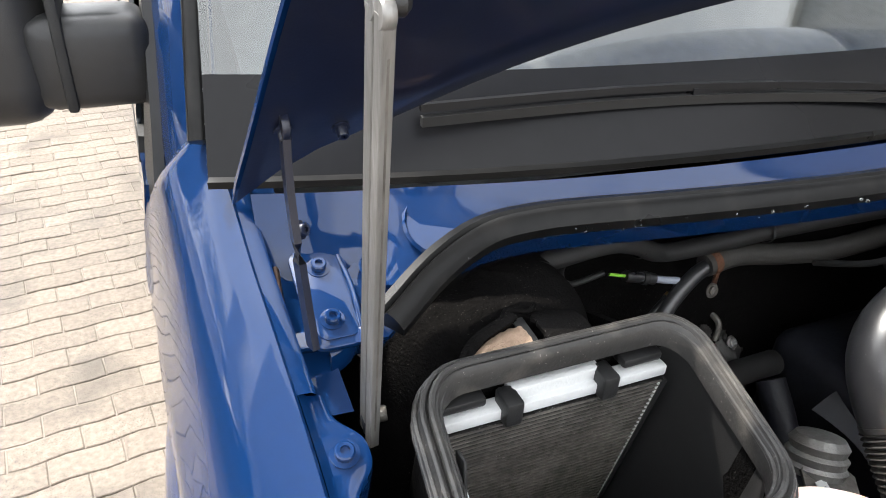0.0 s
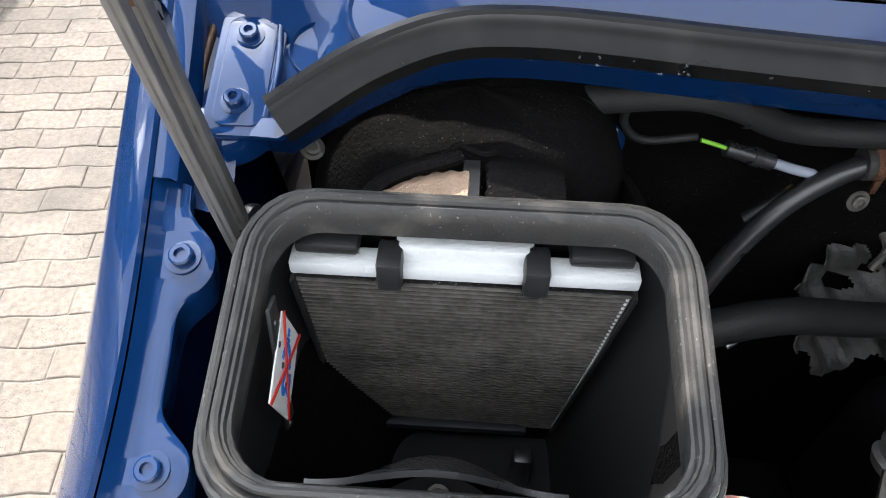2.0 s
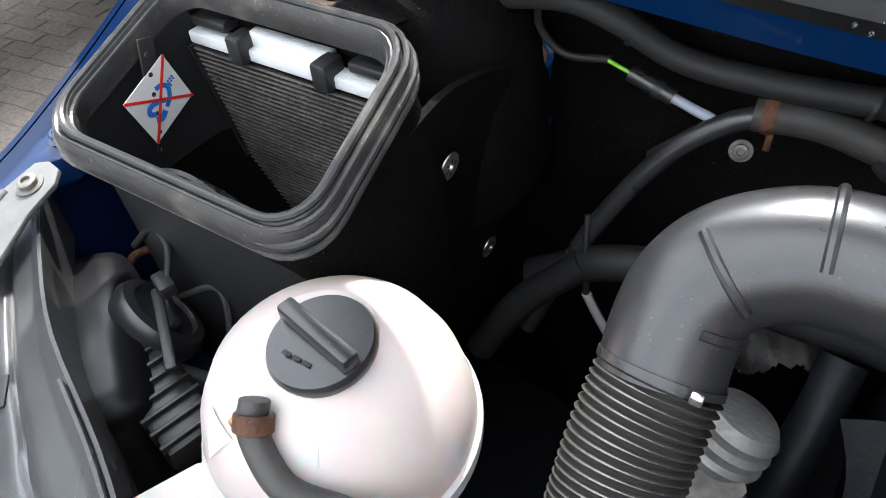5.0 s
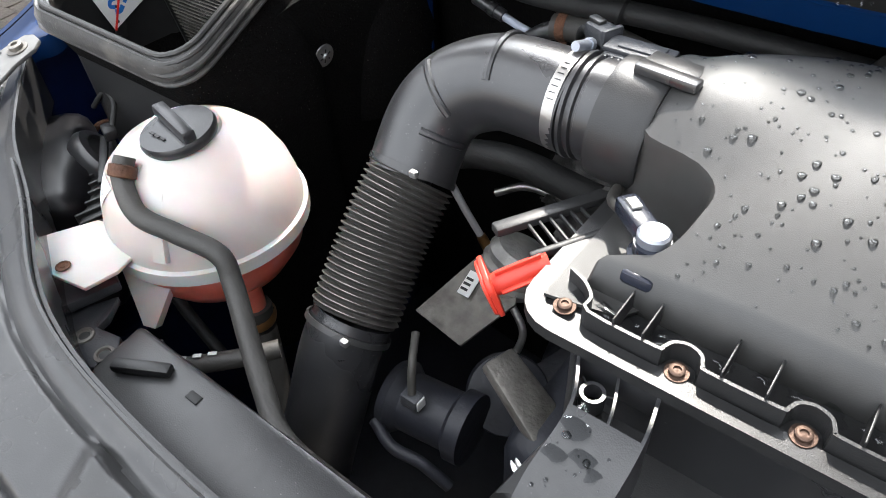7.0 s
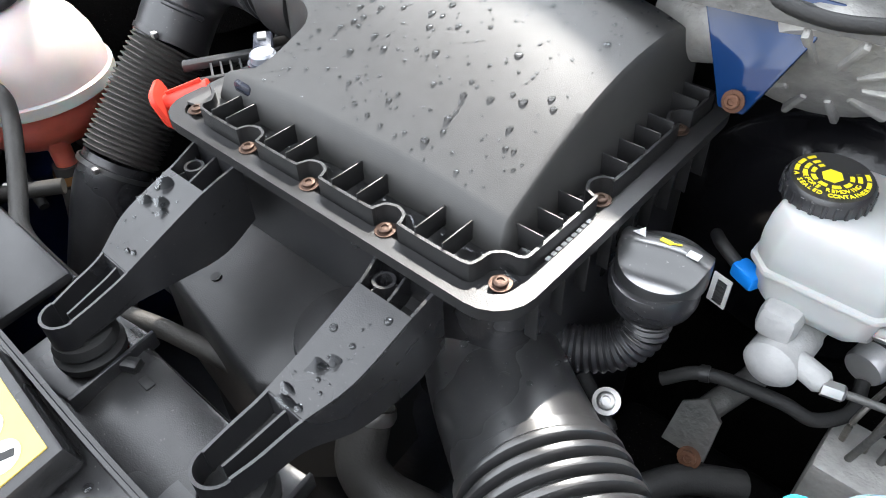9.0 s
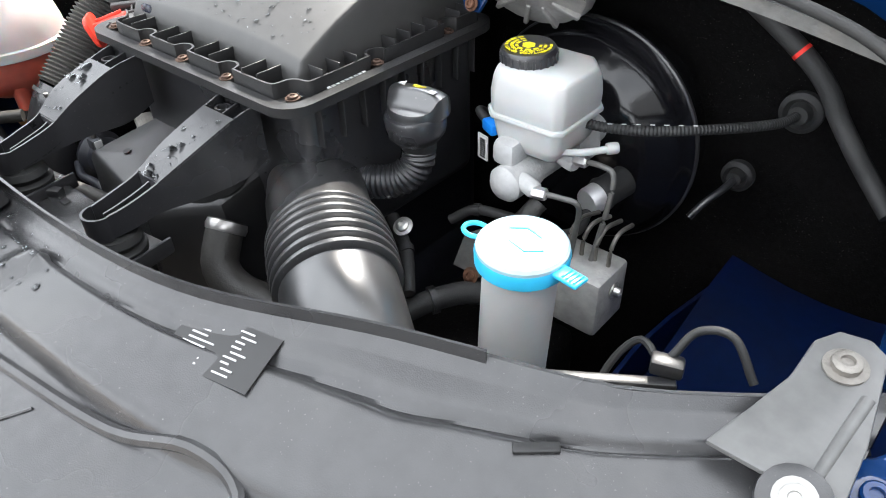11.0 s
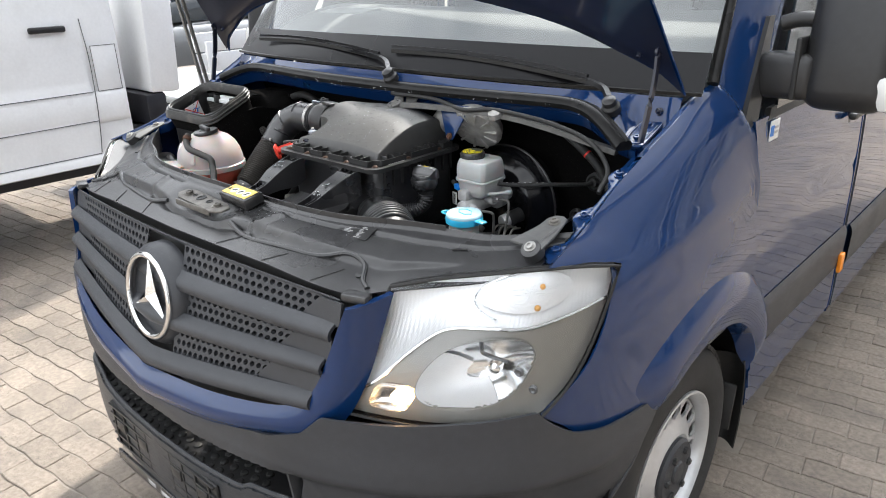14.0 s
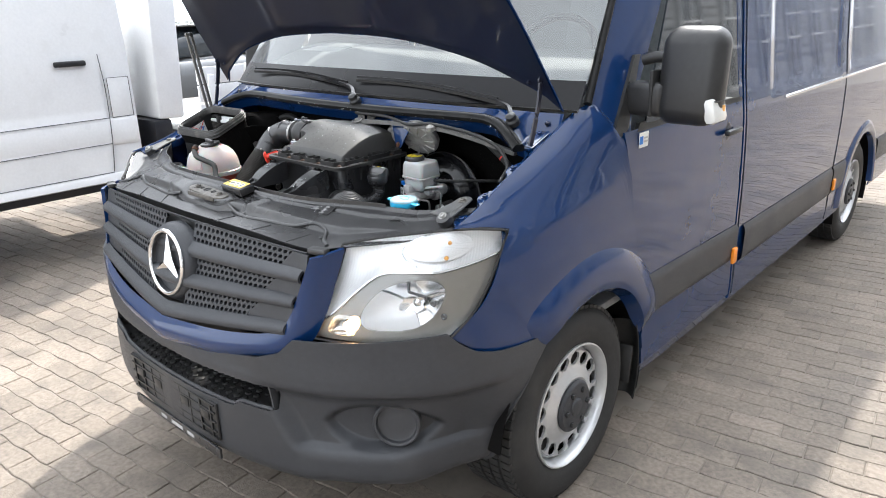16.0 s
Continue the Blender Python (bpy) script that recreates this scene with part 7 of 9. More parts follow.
# pools of water in the channel round the lid
pool = bmesh.new()
for k in range(26):
    if k < 17:
        c0 = Vector((-0.045 + 0.0205 * k + 0.006 * rng.random(), 0.6225 + 0.006 * rng.random(), ZF + 0.0012))
    else:
        c0 = Vector((0.280 + 0.006 * rng.random(), 0.625 + 0.022 * (k - 17) + 0.01 * rng.random(), ZF + 0.0012))
    r0, ph = 0.0035 + 0.004 * rng.random(), 6 * rng.random()
    pool = grid(lambda u, v: c0 + Vector((r0 * v * (1.3 + 0.4 * math.sin(6 * math.pi * u + ph)) * math.cos(2 * math.pi * u), r0 * v * (0.9 + 0.4 * math.sin(4 * math.pi * u + ph)) * math.sin(2 * math.pi * u), 0.0016 * (1 - v ** 3))), 22, 4, 0, pool)
tagged(part("water_pool", pool, M["drop"], afh), kind="stuff")

# support arms from the housing to the front panel
def arm(st):
    """st: stations (x, y, z, width, depth of the side webs) from the housing to the nose."""
    a = thing("support_arm", "black plastic support arm with hollow ribbed end, wet with rain", "bracket", "arms of the air housing")
    N = 40

    def at(t):
        k = t * (len(st) - 1)
        tab = [smooth_table([(i, s_[c]) for i, s_ in enumerate(st)], k) for c in range(5)]
        return tab
    for off in (-1, 1):
        part("arm_web", grid(lambda u, v: Vector((at(u)[0] + off * at(u)[3] / 2, at(u)[1], at(u)[2] + 0.001 - at(u)[4] * v)), N, 4, 0.0024, back=(-off, 0, 0)), M["plastic_sat"], a)
    part("arm_plate", grid(lambda u, v: Vector((at(0.2 + 0.38 * u)[0] + (v - 0.5) * at(0.2 + 0.38 * u)[3], at(0.2 + 0.38 * u)[1], at(0.2 + 0.38 * u)[2] + 0.0015)), 24, 4, 0.003, back=(0, 0, -1)), M["cover"], a)
    for t0, t1, dz in ((0.0, 0.2, -0.002), (0.58, 0.97, -0.003)):
        part("middle_rib", grid(lambda u, v: Vector((at(t0 + (t1 - t0) * u)[0], at(t0 + (t1 - t0) * u)[1], at(t0 + (t1 - t0) * u)[2] + dz - 0.022 * v)), 10, 2, 0.002, back=(1, 0, 0)), M["plastic_sat"], a)
    for t_ in (0.02, 0.2, 0.58):
        c = at(t_)
        part("cross_rib", rbox((c[0], c[1], c[2] - 0.012), (c[3] - 0.002, 0.0022, 0.024), 0.0005), M["plastic_sat"], a)
    part("arm_floor", grid(lambda u, v: Vector((at(0.1 + 0.87 * u)[0] + (v - 0.5) * at(0.1 + 0.87 * u)[3], at(0.1 + 0.87 * u)[1], at(0.1 + 0.87 * u)[2] - 0.022)), 20, 2, 0.002), M["plastic"], a)
    c = at(1.0)
    e = Vector(c[:3])
    nose = [e + Vector((c[3] / 2 * math.cos(math.pi * k / 12), -c[3] / 2 * math.sin(math.pi * k / 12), -0.011)) for k in range(13)]
    part("arm_nose", sweep(nose, [(-0.0012, -0.013), (0.0012, -0.013), (0.0012, 0.012), (-0.0012, 0.012)]), M["plastic_sat"], a)
    part("rubber_mount", lathe([(0.020, -0.056), (0.027, -0.050), (0.028, -0.042), (0.022, -0.039), (0.026, -0.033), (0.023, -0.026), (0.010, -0.024)], e + Vector((0, 0.006, 0)), (0, 0, 1), 32), M["rubber"], a)
    tr = part("mount_tray", rbox(e + Vector((-0.012, 0.004, -0.060)), (0.085, 0.080, 0.008), 0.003, Matrix.Rotation(radians(8), 3, 'Z')), M["plastic_sat"], a)
    part("tray_edge", rbox(e + Vector((0.030, 0.008, -0.052)), (0.004, 0.080, 0.016), 0.001, Matrix.Rotation(radians(8), 3, 'Z')), M["plastic_sat"], tr)
    c = at(0.11)
    eye = Vector((c[0] - c[3] * 0.26, c[1], c[2] - 0.010))
    part("screw_eye", lathe([(0.0085, -0.010), (0.0085, 0.004), (0.0060, 0.004), (0.0060, -0.010)], eye, (0, 0, 1), 18), M["plastic_sat"], a)
    for k in range(3):
        an = 2 * math.pi * k / 3 + 0.4
        part("eye_spoke", rbox(eye + Vector((0.011 * math.cos(an), 0.011 * math.sin(an), -0.002)), (0.008, 0.0014, 0.008), 0.0004, Matrix.Rotation(an, 3, 'Z')), M["plastic_sat"], a)
    dd = bmesh.new()

    def on_arm(r_):
        t = 0.23 + 0.33 * r_.random()
        c_ = at(t)
        return Vector((c_[0] + (r_.random() - 0.5) * c_[3] * 0.8, c_[1], c_[2] + 0.0014))
    dd = drops(dd, 26, on_arm, 0.0006, 0.0032)
    tagged(part("rain_water", dd, M["drop"], a), kind="stuff")
    # flat puddles of water
    pd = bmesh.new()
    for _ in range(4):
        p = on_arm(rng)
        r = 0.0045 + 0.0045 * rng.random()
        ph = rng.random() * 6
        pd = grid(lambda u, v: p + Vector((r * v * (1 + 0.3 * math.sin(3 * 2 * math.pi * u + ph)) * math.cos(2 * math.pi * u), r * 1.5 * v * (1 + 0.3 * math.sin(2 * 2 * math.pi * u + ph)) * math.sin(2 * math.pi * u), 0.0007 * (1 - v ** 3))), 20, 4, 0, pd)
    tagged(part("puddle", pd, M["drop"], a), kind="stuff")
    return a


arm([(0.006, 0.594, 1.150, 0.060, 0.060), (0.018, 0.554, 1.147, 0.050, 0.066), (0.016, 0.508, 1.128, 0.050, 0.046), (0.010, 0.478, 1.105, 0.038, 0.030), (0.010, 0.450, 1.096, 0.035, 0.026), (0.012, 0.430, 1.092, 0.031, 0.024)])
arm([(0.224, 0.596, 1.150, 0.058, 0.060), (0.231, 0.564, 1.147, 0.050, 0.066), (0.231, 0.513, 1.130, 0.046, 0.048), (0.217, 0.480, 1.106, 0.037, 0.030), (0.211, 0.452, 1.095, 0.035, 0.026), (0.208, 0.432, 1.090, 0.031, 0.024)])

# red plug and ladder bracket, pressure sensor
rp = thing("red_plug", "red plastic plug with round flange", "plug")
ra = Vector((-0.62, -0.72, -0.30)).normalized()
PR = turn_to(ra)
PF = Matrix.Translation(Vector((-0.106, 0.612, 1.142)) - PR @ Vector((0, 0, 0.002))) @ PR.to_4x4()
part("plug_flange", prism(round_rect(-0.019, 0.019, -0.021, 0.021, 0.010, 5), 0.004, PF, bev=0.0012), M["red"], rp, "worn red square flange")
part("plug_cup", sweep([PF @ Vector((x, y, 0.005)) for x, y in round_rect(-0.016, 0.016, -0.017, 0.017, 0.009, 5)], circle(0.0022, 8), closed=True, up=ra), M["red"], rp)
part("plug_dust", prism(round_rect(-0.012, 0.012, -0.016, -0.006, 0.003, 4), 0.0006, PF @ Matrix.Translation((0, 0, 0.0042))), M["coolant"], rp)
part("plug_stem", lathe([(0.008, -0.046), (0.009, -0.006), (0.0085, -0.002)], (-0.106, 0.612, 1.142), ra, 20), M["red"], rp)
for k in range(4):
    an = math.pi / 2 * k
    part("stem_fin", rbox(PF @ Vector((0.009 * math.cos(an), 0.009 * math.sin(an), -0.022)), (0.006, 0.002, 0.036), 0.0006, PR @ Matrix.Rotation(an, 3, 'Z')), M["red"], rp)
part("plug_bore", lathe([(0.0075, 0.0), (0.0075, 0.0060), (0.0055, 0.0065), (0.0050, 0.002)], (-0.106, 0.612, 1.142), ra, 18), M["plug_bore"], rp)
lad = thing("cable_bracket", "black ladder-shaped plastic cable bracket with wiring", "bracket")
for k in range(6):
    part("ladder_rung", rbox((-0.098 + 0.0045 * k, 0.662 + 0.008 * k, 1.157), (0.034, 0.0022, 0.003), 0.0005, Matrix.Rotation(radians(-30), 3, 'Z')), M["plastic"], lad)
part("ladder_rail", rbox((-0.103, 0.695, 1.157), (0.012, 0.105, 0.008), 0.002, Matrix.Rotation(radians(-30), 3, 'Z')), M["plastic"], lad)
part("ladder_rail", rbox((-0.075, 0.668, 1.157), (0.006, 0.065, 0.008), 0.002, Matrix.Rotation(radians(-30), 3, 'Z')), M["plastic"], lad)
part("cable", tube([(-0.035, 0.684, 1.193), (-0.052, 0.695, 1.185), (-0.066, 0.715, 1.175), (-0.072, 0.75, 1.165), (-0.078, 0.80, 1.14)], 0.0045), M["hose"], lad)
part("conduit", tube([(-0.078, 0.735, 1.158), (-0.080, 0.775, 1.150), (-0.090, 0.83, 1.10)], 0.006, rib=0.0012, pitch=0.004), M["rubber"], lad)
part("flange_plate", prism([(-0.062, 0.612), (-0.010, 0.622), (0.012, 0.66), (0.0, 0.735), (-0.062, 0.72)], 0.003, Matrix.Translation((0, 0, ZF - 0.001))), M["airbox"], afh)
sn = thing("pressure_sensor", "small black pressure sensor with metal top", "sensor")
part("sensor_base", lathe([(0.016, -0.028), (0.016, -0.006), (0.013, -0.004), (0.013, 0.004)], (-0.013, 0.666, 1.190), (0, 0, 1), 24), M["sensor_plastic"], sn)
part("sensor_top", lathe([(0.0115, 0.0), (0.0115, 0.008), (0.0095, 0.010), (0.003, 0.0105)], (-0.014, 0.668, 1.192), (0, 0, 1), 24), M["sensor_metal"], sn, "blue-grey metal top")
part("sensor_bore", lathe([(0.0085, 0.0), (0.0085, 0.003), (0.0055, 0.003), (0.0050, 0.0)], (-0.012, 0.655, 1.180), (0.1, -0.75, 0.6), 18), M["plastic"], sn)
part("sensor_plug", rbox((-0.034, 0.683, 1.194), (0.036, 0.017, 0.014), 0.003, Matrix.Rotation(radians(-38), 3, 'Z')), M["sensor_plastic"], sn)
part("plug_clip", rbox((-0.038, 0.686, 1.202), (0.012, 0.008, 0.003), 0.001, Matrix.Rotation(radians(-38), 3, 'Z')), M["alu"], sn)
part("sensor_ear", rbox((-0.010, 0.646, 1.180), (0.024, 0.018, 0.012), 0.004), M["sensor_plastic"], sn)

# big air duct towards the front
dk = thing("air_duct", "large black plastic air duct with corrugated sleeve", "air duct")
dpt = [(0.235, 0.665, 1.020), (0.285, 0.625, 1.028), (0.345, 0.585, 1.034)]
part("duct_throat", tube(dpt, 0.056, seg=40), M["duct"], dk)
part("duct_collar", lathe([(0.0575, -0.006), (0.060, -0.004), (0.060, 0.004), (0.0575, 0.006)], (0.348, 0.583, 1.034), (0.80, -0.56, 0.08), 44, cap=False), M["duct"], dk)
bel = part("bellows", tube([(0.345, 0.585, 1.034), (0.375, 0.563, 1.035), (0.412, 0.541, 1.029)], 0.0525, seg=48), M["rubber"], dk)
for k in range(7):
    f_ = (k + 0.75) / 7.3
    c_ = Vector((0.345, 0.585, 1.034)).lerp(Vector((0.412, 0.541, 1.029)), f_) + Vector((0, 0, 0.0028 * math.sin(math.pi * f_)))
    r_ = 0.0615 + 0.0018 * math.sin(math.pi * f_)
    part("bellows_ring", lathe([(0.0520, -0.0040), (r_ - 0.002, -0.0034), (r_ - 0.0004, -0.0022), (r_, 0.0), (r_ - 0.0004, 0.0022), (r_ - 0.002, 0.0034), (0.0520, 0.0040)], c_, Vector((0.80, -0.545, 0.04 - 0.16 * f_)), 56, cap=False), M["duct"], bel)
part("duct_elbow", tube([(0.405, 0.545, 1.030), (0.440, 0.523, 1.018), (0.468, 0.508, 0.985), (0.480, 0.498, 0.935), (0.482, 0.49, 0.86)], 0.056, seg=40), M["duct"], dk)
part("duct_hole", lathe([(0.006, 0), (0.005, 0.001)], (0.300, 0.603, 1.0838), (-0.1, -0.3, 1), 14), M["ink"], dk)
dd = bmesh.new()
dd = drops(dd, 40, lambda r_: Vector((0.235 + 0.10 * r_.random(), 0.0, 0.0)) + (lambda t: Vector((0, 0.665 - 0.08 * t + (r_.random() - .5) * 0.05, 1.020 + 0.0545 + 0.012 * t)))(r_.random()), 0.0006, 0.003)
tagged(part("rain_water", dd, M["drop"], dk), kind="stuff")

# black engine shield between the arms, front baffles
es = thing("engine_shield", "smooth black plastic shield under the air housing", "engine cover")
SHP = [(-0.052, 0.532), (-0.030, 0.640), (0.085, 0.648), (0.200, 0.640), (0.200, 0.560), (0.125, 0.505)]
cen_ = Vector((0.075, 0.580, 0))


def shield_pt(u, v):
    k = u * len(SHP)
    i0 = int(k) % len(SHP)
    a_, b_ = SHP[i0], SHP[(i0 + 1) % len(SHP)]
    p = Vector((a_[0] + (b_[0] - a_[0]) * (k - int(k)), a_[1] + (b_[1] - a_[1]) * (k - int(k)), 0))
    sc = [0.0, 0.45, 0.90, 0.965, 1.0, 1.01, 1.04][round(v * 6)]
    p = cen_ + (p - cen_) * sc
    tilt = 0.22 * (p.y - 0.58)
    return Vector((p.x, p.y, 1.034 + tilt + [0, 0, 0, -0.004, -0.014, -0.045, -0.13][round(v * 6)]))


part("shield_panel", grid(shield_pt, 60, 6), M["plastic"], es)
part("shield_hole", lathe([(0.005, 0.0), (0.005, 0.001)], (0.005, 0.556, 1.0295), (0, -0.2, 1), 14), M["ink"], es)
part("shield_step", lathe([(0.045, 0.0), (0.042, 0.008), (0.034, 0.010)], (0.150, 0.585, 1.034), (0, -0.2, 1), 32), M["plastic"], es)
for x_, w_ in ((-0.245, 0.30), (0.10, 0.20)):
    bf = thing("radiator_baffle", "smooth dark plastic baffle behind the front panel", "baffle", "baffles behind the front panel")
    part("baffle_plate", rbox((x_, 0.428, 1.028), (w_, 0.085, 0.014), 0.006, Matrix.Rotation(radians(6), 3, 'X')), M["cover"], bf)
    part("baffle_wall", rbox((x_, 0.468, 0.98), (w_, 0.008, 0.10), 0.003), M["plastic"], bf)
    part("baffle_clip", rbox((x_ - w_ * 0.35, 0.44, 1.040), (0.055, 0.012, 0.010), 0.003, Matrix.Rotation(radians(28), 3, 'Z')), M["plastic"], bf)
    part("baffle_slot", rbox((x_ - w_ * 0.15, 0.448, 1.0375), (0.014, 0.008, 0.002), 0.0006), M["ink"], bf)

# coolant hose beside the duct
ch2 = thing("radiator_hose", "thick dark rubber radiator hose", "hose")
part("hose_tube", tube([(0.199, 0.562, 1.006), (0.204, 0.548, 0.990), (0.214, 0.532, 0.966), (0.238, 0.532, 0.946), (0.285, 0.548, 0.930), (0.36, 0.56, 0.90)], 0.021, seg=22), M["hose"], ch2)
part("hose_clamp", lathe([(0.0225, -0.006), (0.024, 0.0), (0.0225, 0.006)], (0.200, 0.558, 1.000), (0.2, -0.6, -0.7), 22, cap=False), M["steel"], ch2)

# ---- oil filler ----
oil = thing("oil_filler", "black oil filler cap on a corrugated neck", "oil filler")
oc = Vector((0.343, 0.727, 1.096))
part("cap_skirt", lathe([(0.026, -0.006), (0.031, 0.0), (0.033, 0.006), (0.033, 0.022), (0.031, 0.026)], oc, (-0.04, -0.12, 1), 40), M["plastic_sat"], oil)
def cap_top(u, v):
    a, r = 2 * math.pi * u, 0.0335 * min(1.0, v * 1.12)
    x, y = r * math.cos(a), r * math.sin(a)
    z = 0.031 + 0.019 / (1 + ((y - 0.004 * math.sin(70 * x)) / 0.0145) ** 4) * (1 - 5.0 * x * x / 0.034 ** 2 * 0.05)
    k = max(0.0, (v - 0.89) / 0.11)
    return oc + Vector((x, y + 0.004, z - (z - 0.022) * k))


grip = part("cap_grip", grid(cap_top, 56, 24), M["duct"], oil)
part("oil_can_print", rbox(oc + Vector((-0.001, 0.004, 0.0505)), (0.0085, 0.0038, 0.0006), 0.0), M["yellow"], grip)
part("oil_can_print", rbox(oc + Vector((0.006, 0.0055, 0.0505)), (0.007, 0.0012, 0.0006), 0.0, Matrix.Rotation(radians(28), 3, 'Z')), M["yellow"], grip)
part("warning_print", prism([(-0.005, -0.004), (0.005, -0.004), (0, 0.005)], 0.0006, Matrix.Translation(oc + Vector((-0.020, 0.004, 0.0490)))), M["inkgrey"], grip)
part("book_print", rbox(oc + Vector((0.020, 0.004, 0.0492)), (0.009, 0.007, 0.0006), 0.0), M["inkgrey"], grip)
part("filler_collar", lathe([(0.019, -0.022), (0.020, -0.006), (0.024, -0.002)], oc, (-0.02, -0.06, 1), 28), M["plastic"], oil)
part("filler_neck", tube([(0.343, 0.728, 1.080), (0.342, 0.724, 1.058), (0.330, 0.712, 1.040), (0.305, 0.697, 1.032), (0.275, 0.685, 1.032)], 0.0175, seg=24, rib=0.0022, pitch=0.006), M["plastic_sat"], oil)

# ---- brake reservoir, master cylinder, booster ----
br = thing("brake_fluid_reservoir", "white plastic brake fluid reservoir with black and yellow cap", "reservoir")
rc = Vector((0.436, 0.826, 1.118))
def reservoir_ring(k, z, cut):
    """Chamfered outline of the reservoir, k times its full size."""
    x0, x1, y0, y1 = -0.055 * k, 0.049 * k, -0.050 * k, 0.058 * k
    c = cut
    return [rc + Vector((x, y + 0.008, z)) for x, y in ((x0 + c, y0), (x1 - c * 0.55, y0), (x1, y0 + c * 0.55), (x1, y1 - c * 1.3), (x1 - c * 1.1, y1), (x0 + c * 1.1, y1), (x0, y1 - c * 1.1), (x0, y0 + c))]


def reservoir_shell(levels):
    b = bmesh.new()
    rs = [[b.verts.new(p) for p in reservoir_ring(*lv)] for lv in levels]
    for r0_, r1_ in zip(rs, rs[1:]):
        for k in range(8):
            b.faces.new((r0_[k], r0_[(k + 1) % 8], r1_[(k + 1) % 8], r1_[k]))
    b.faces.new(rs[0][::-1])
    b.faces.new(rs[-1])
    bmesh.ops.bevel(b, geom=b.edges[:], offset=0.0032, segments=2, profile=0.5, affect='EDGES')
    return b


part("reservoir_tank", reservoir_shell(((0.93, -0.008, 0.014), (0.96, 0.012, 0.016), (0.93, 0.030, 0.017), (0.87, 0.040, 0.018))), M["white"], br)
part("reservoir_base", reservoir_shell(((0.66, -0.052, 0.012), (0.84, -0.038, 0.013), (0.92, -0.009, 0.014))), M["white"], br)
part("reservoir_seam", reservoir_shell(((1.0, -0.0125, 0.016), (1.0, -0.0055, 0.016))), M["white"], br)
part("reservoir_foot", lathe([(0.016, -0.020), (0.016, 0.0), (0.020, 0.006)], rc + Vector((-0.010, 0.000, -0.056)), (0, 0, 1), 20), M["white"], br)
part("reservoir_foot", lathe([(0.016, -0.020), (0.016, 0.0), (0.020, 0.006)], rc + Vector((0.000, 0.040, -0.054)), (0, 0, 1), 20), M["white"], br)
part("reservoir_port", tube([rc + Vector((0.030, -0.018, -0.040)), rc + Vector((0.055, -0.008, -0.037)), rc + Vector((0.078, 0.016, -0.035))], 0.0040), M["white"], br)
part("port_cap", lathe([(0.006, 0.0), (0.0065, 0.002), (0.0065, 0.011), (0.005, 0.013)], rc + Vector((0.074, 0.013, -0.0352)), (0.7, 0.7, 0.05), 14), M["white"], br)
kc = Vector((0.408, 0.836, 1.154))
cap = part("reservoir_cap", lathe([(0.0285, 0.0), (0.030, 0.003), (0.030, 0.016), (0.028, 0.019), (0.012, 0.0195)], kc, (0.0, -0.05, 1), 40), M["plastic_sat"], br, "black cap printed with yellow warning rings")
for k in range(24):
    a = 2 * math.pi * k / 24
    part("cap_knurl", rbox(kc + Vector((0.0302 * math.cos(a), 0.0302 * math.sin(a), 0.008)), (0.0025, 0.003, 0.012), 0.0006, Matrix.Rotation(a, 3, 'Z')), M["plastic_sat"], cap)
part("cap_centre", lathe([(0.0075, 0), (0.0075, 0.0008), (0.004, 0.0009)], kc + Vector((0, -0.001, 0.0192)), (0, -0.05, 1), 6), M["yellow"], cap)
def arc_words(body, r, a0, size, parent):
    """Letters set along an arc, reading towards the van's front."""
    b = bmesh.new()
    step_ = size * 0.68 / r
    for k, ch in enumerate(body):
        if ch == " ":
            continue
        an = a0 + step_ * (k - (len(body) - 1) / 2)
        M4 = Matrix.Translation(kc + Vector((r * math.cos(an), r * math.sin(an) - 0.001, 0.0197))) @ Matrix.Rotation(an + math.pi / 2, 4, 'Z')
        t_ = words("letter", ch, size, M4, M["yellow"])
        b.from_mesh(t_.data)
        bpy.data.objects.remove(t_)
    return part("yellow_print", b, M["yellow"], parent, smooth=False)


arc_words("A SEALED CONTAINER", 0.0238, radians(-78), 0.0052, cap)
arc_words("BEFORE REMOVING", 0.0182, radians(-80), 0.0050, cap)
for r_, n_, ph, gap, lo, hi in ((0.0235, 16, 0.1, 0.25, -8, 212), (0.0178, 12, 0.4, 0.25, -2, 205), (0.0128, 9, 0.2, 0.35, -180, 180)):
    for k in range(n_):
        a0, a1 = 2 * math.pi * (k + ph) / n_, 2 * math.pi * (k + ph + 1 - gap) / n_
        if hi < 200 or lo < (math.degrees((a0 + a1) / 2) + 90) % 360 - 90 < hi:
            part("yellow_bar", sweep([kc + Vector((r_ * math.cos(a0 + (a1 - a0) * i / 4), r_ * math.sin(a0 + (a1 - a0) * i / 4) - 0.001, 0.0195)) for i in range(5)], [(-0.0015, -0.0003), (0.0015, -0.0003), (0.0015, 0.0004), (-0.0015, 0.0004)]), M["yellow"], cap)
mc = thing("master_cylinder", "cast aluminium brake master cylinder with steel pipes", "brake part")
part("cylinder_body", lathe([(0.004, -0.004), (0.016, 0.0), (0.021, 0.006), (0.021, 0.05), (0.019, 0.055), (0.019, 0.12), (0.03, 0.125), (0.03, 0.145), (0.019, 0.15), (0.019, 0.20)], (0.428, 0.765, 1.040), (0.06, 1, 0.03), 28), M["cast_pale"], mc)
part("cylinder_port", lathe([(0.010, 0.0), (0.010, 0.030), (0.007, 0.034)], (0.436, 0.785, 1.046), (1, -0.35, 0), 16), M["cast_pale"], mc)
part("cylinder_port", lathe([(0.010, 0.0), (0.010, 0.032), (0.007, 0.036)], (0.444, 0.845, 1.054), (1, -0.3, 0), 16), M["cast_pale"], mc)
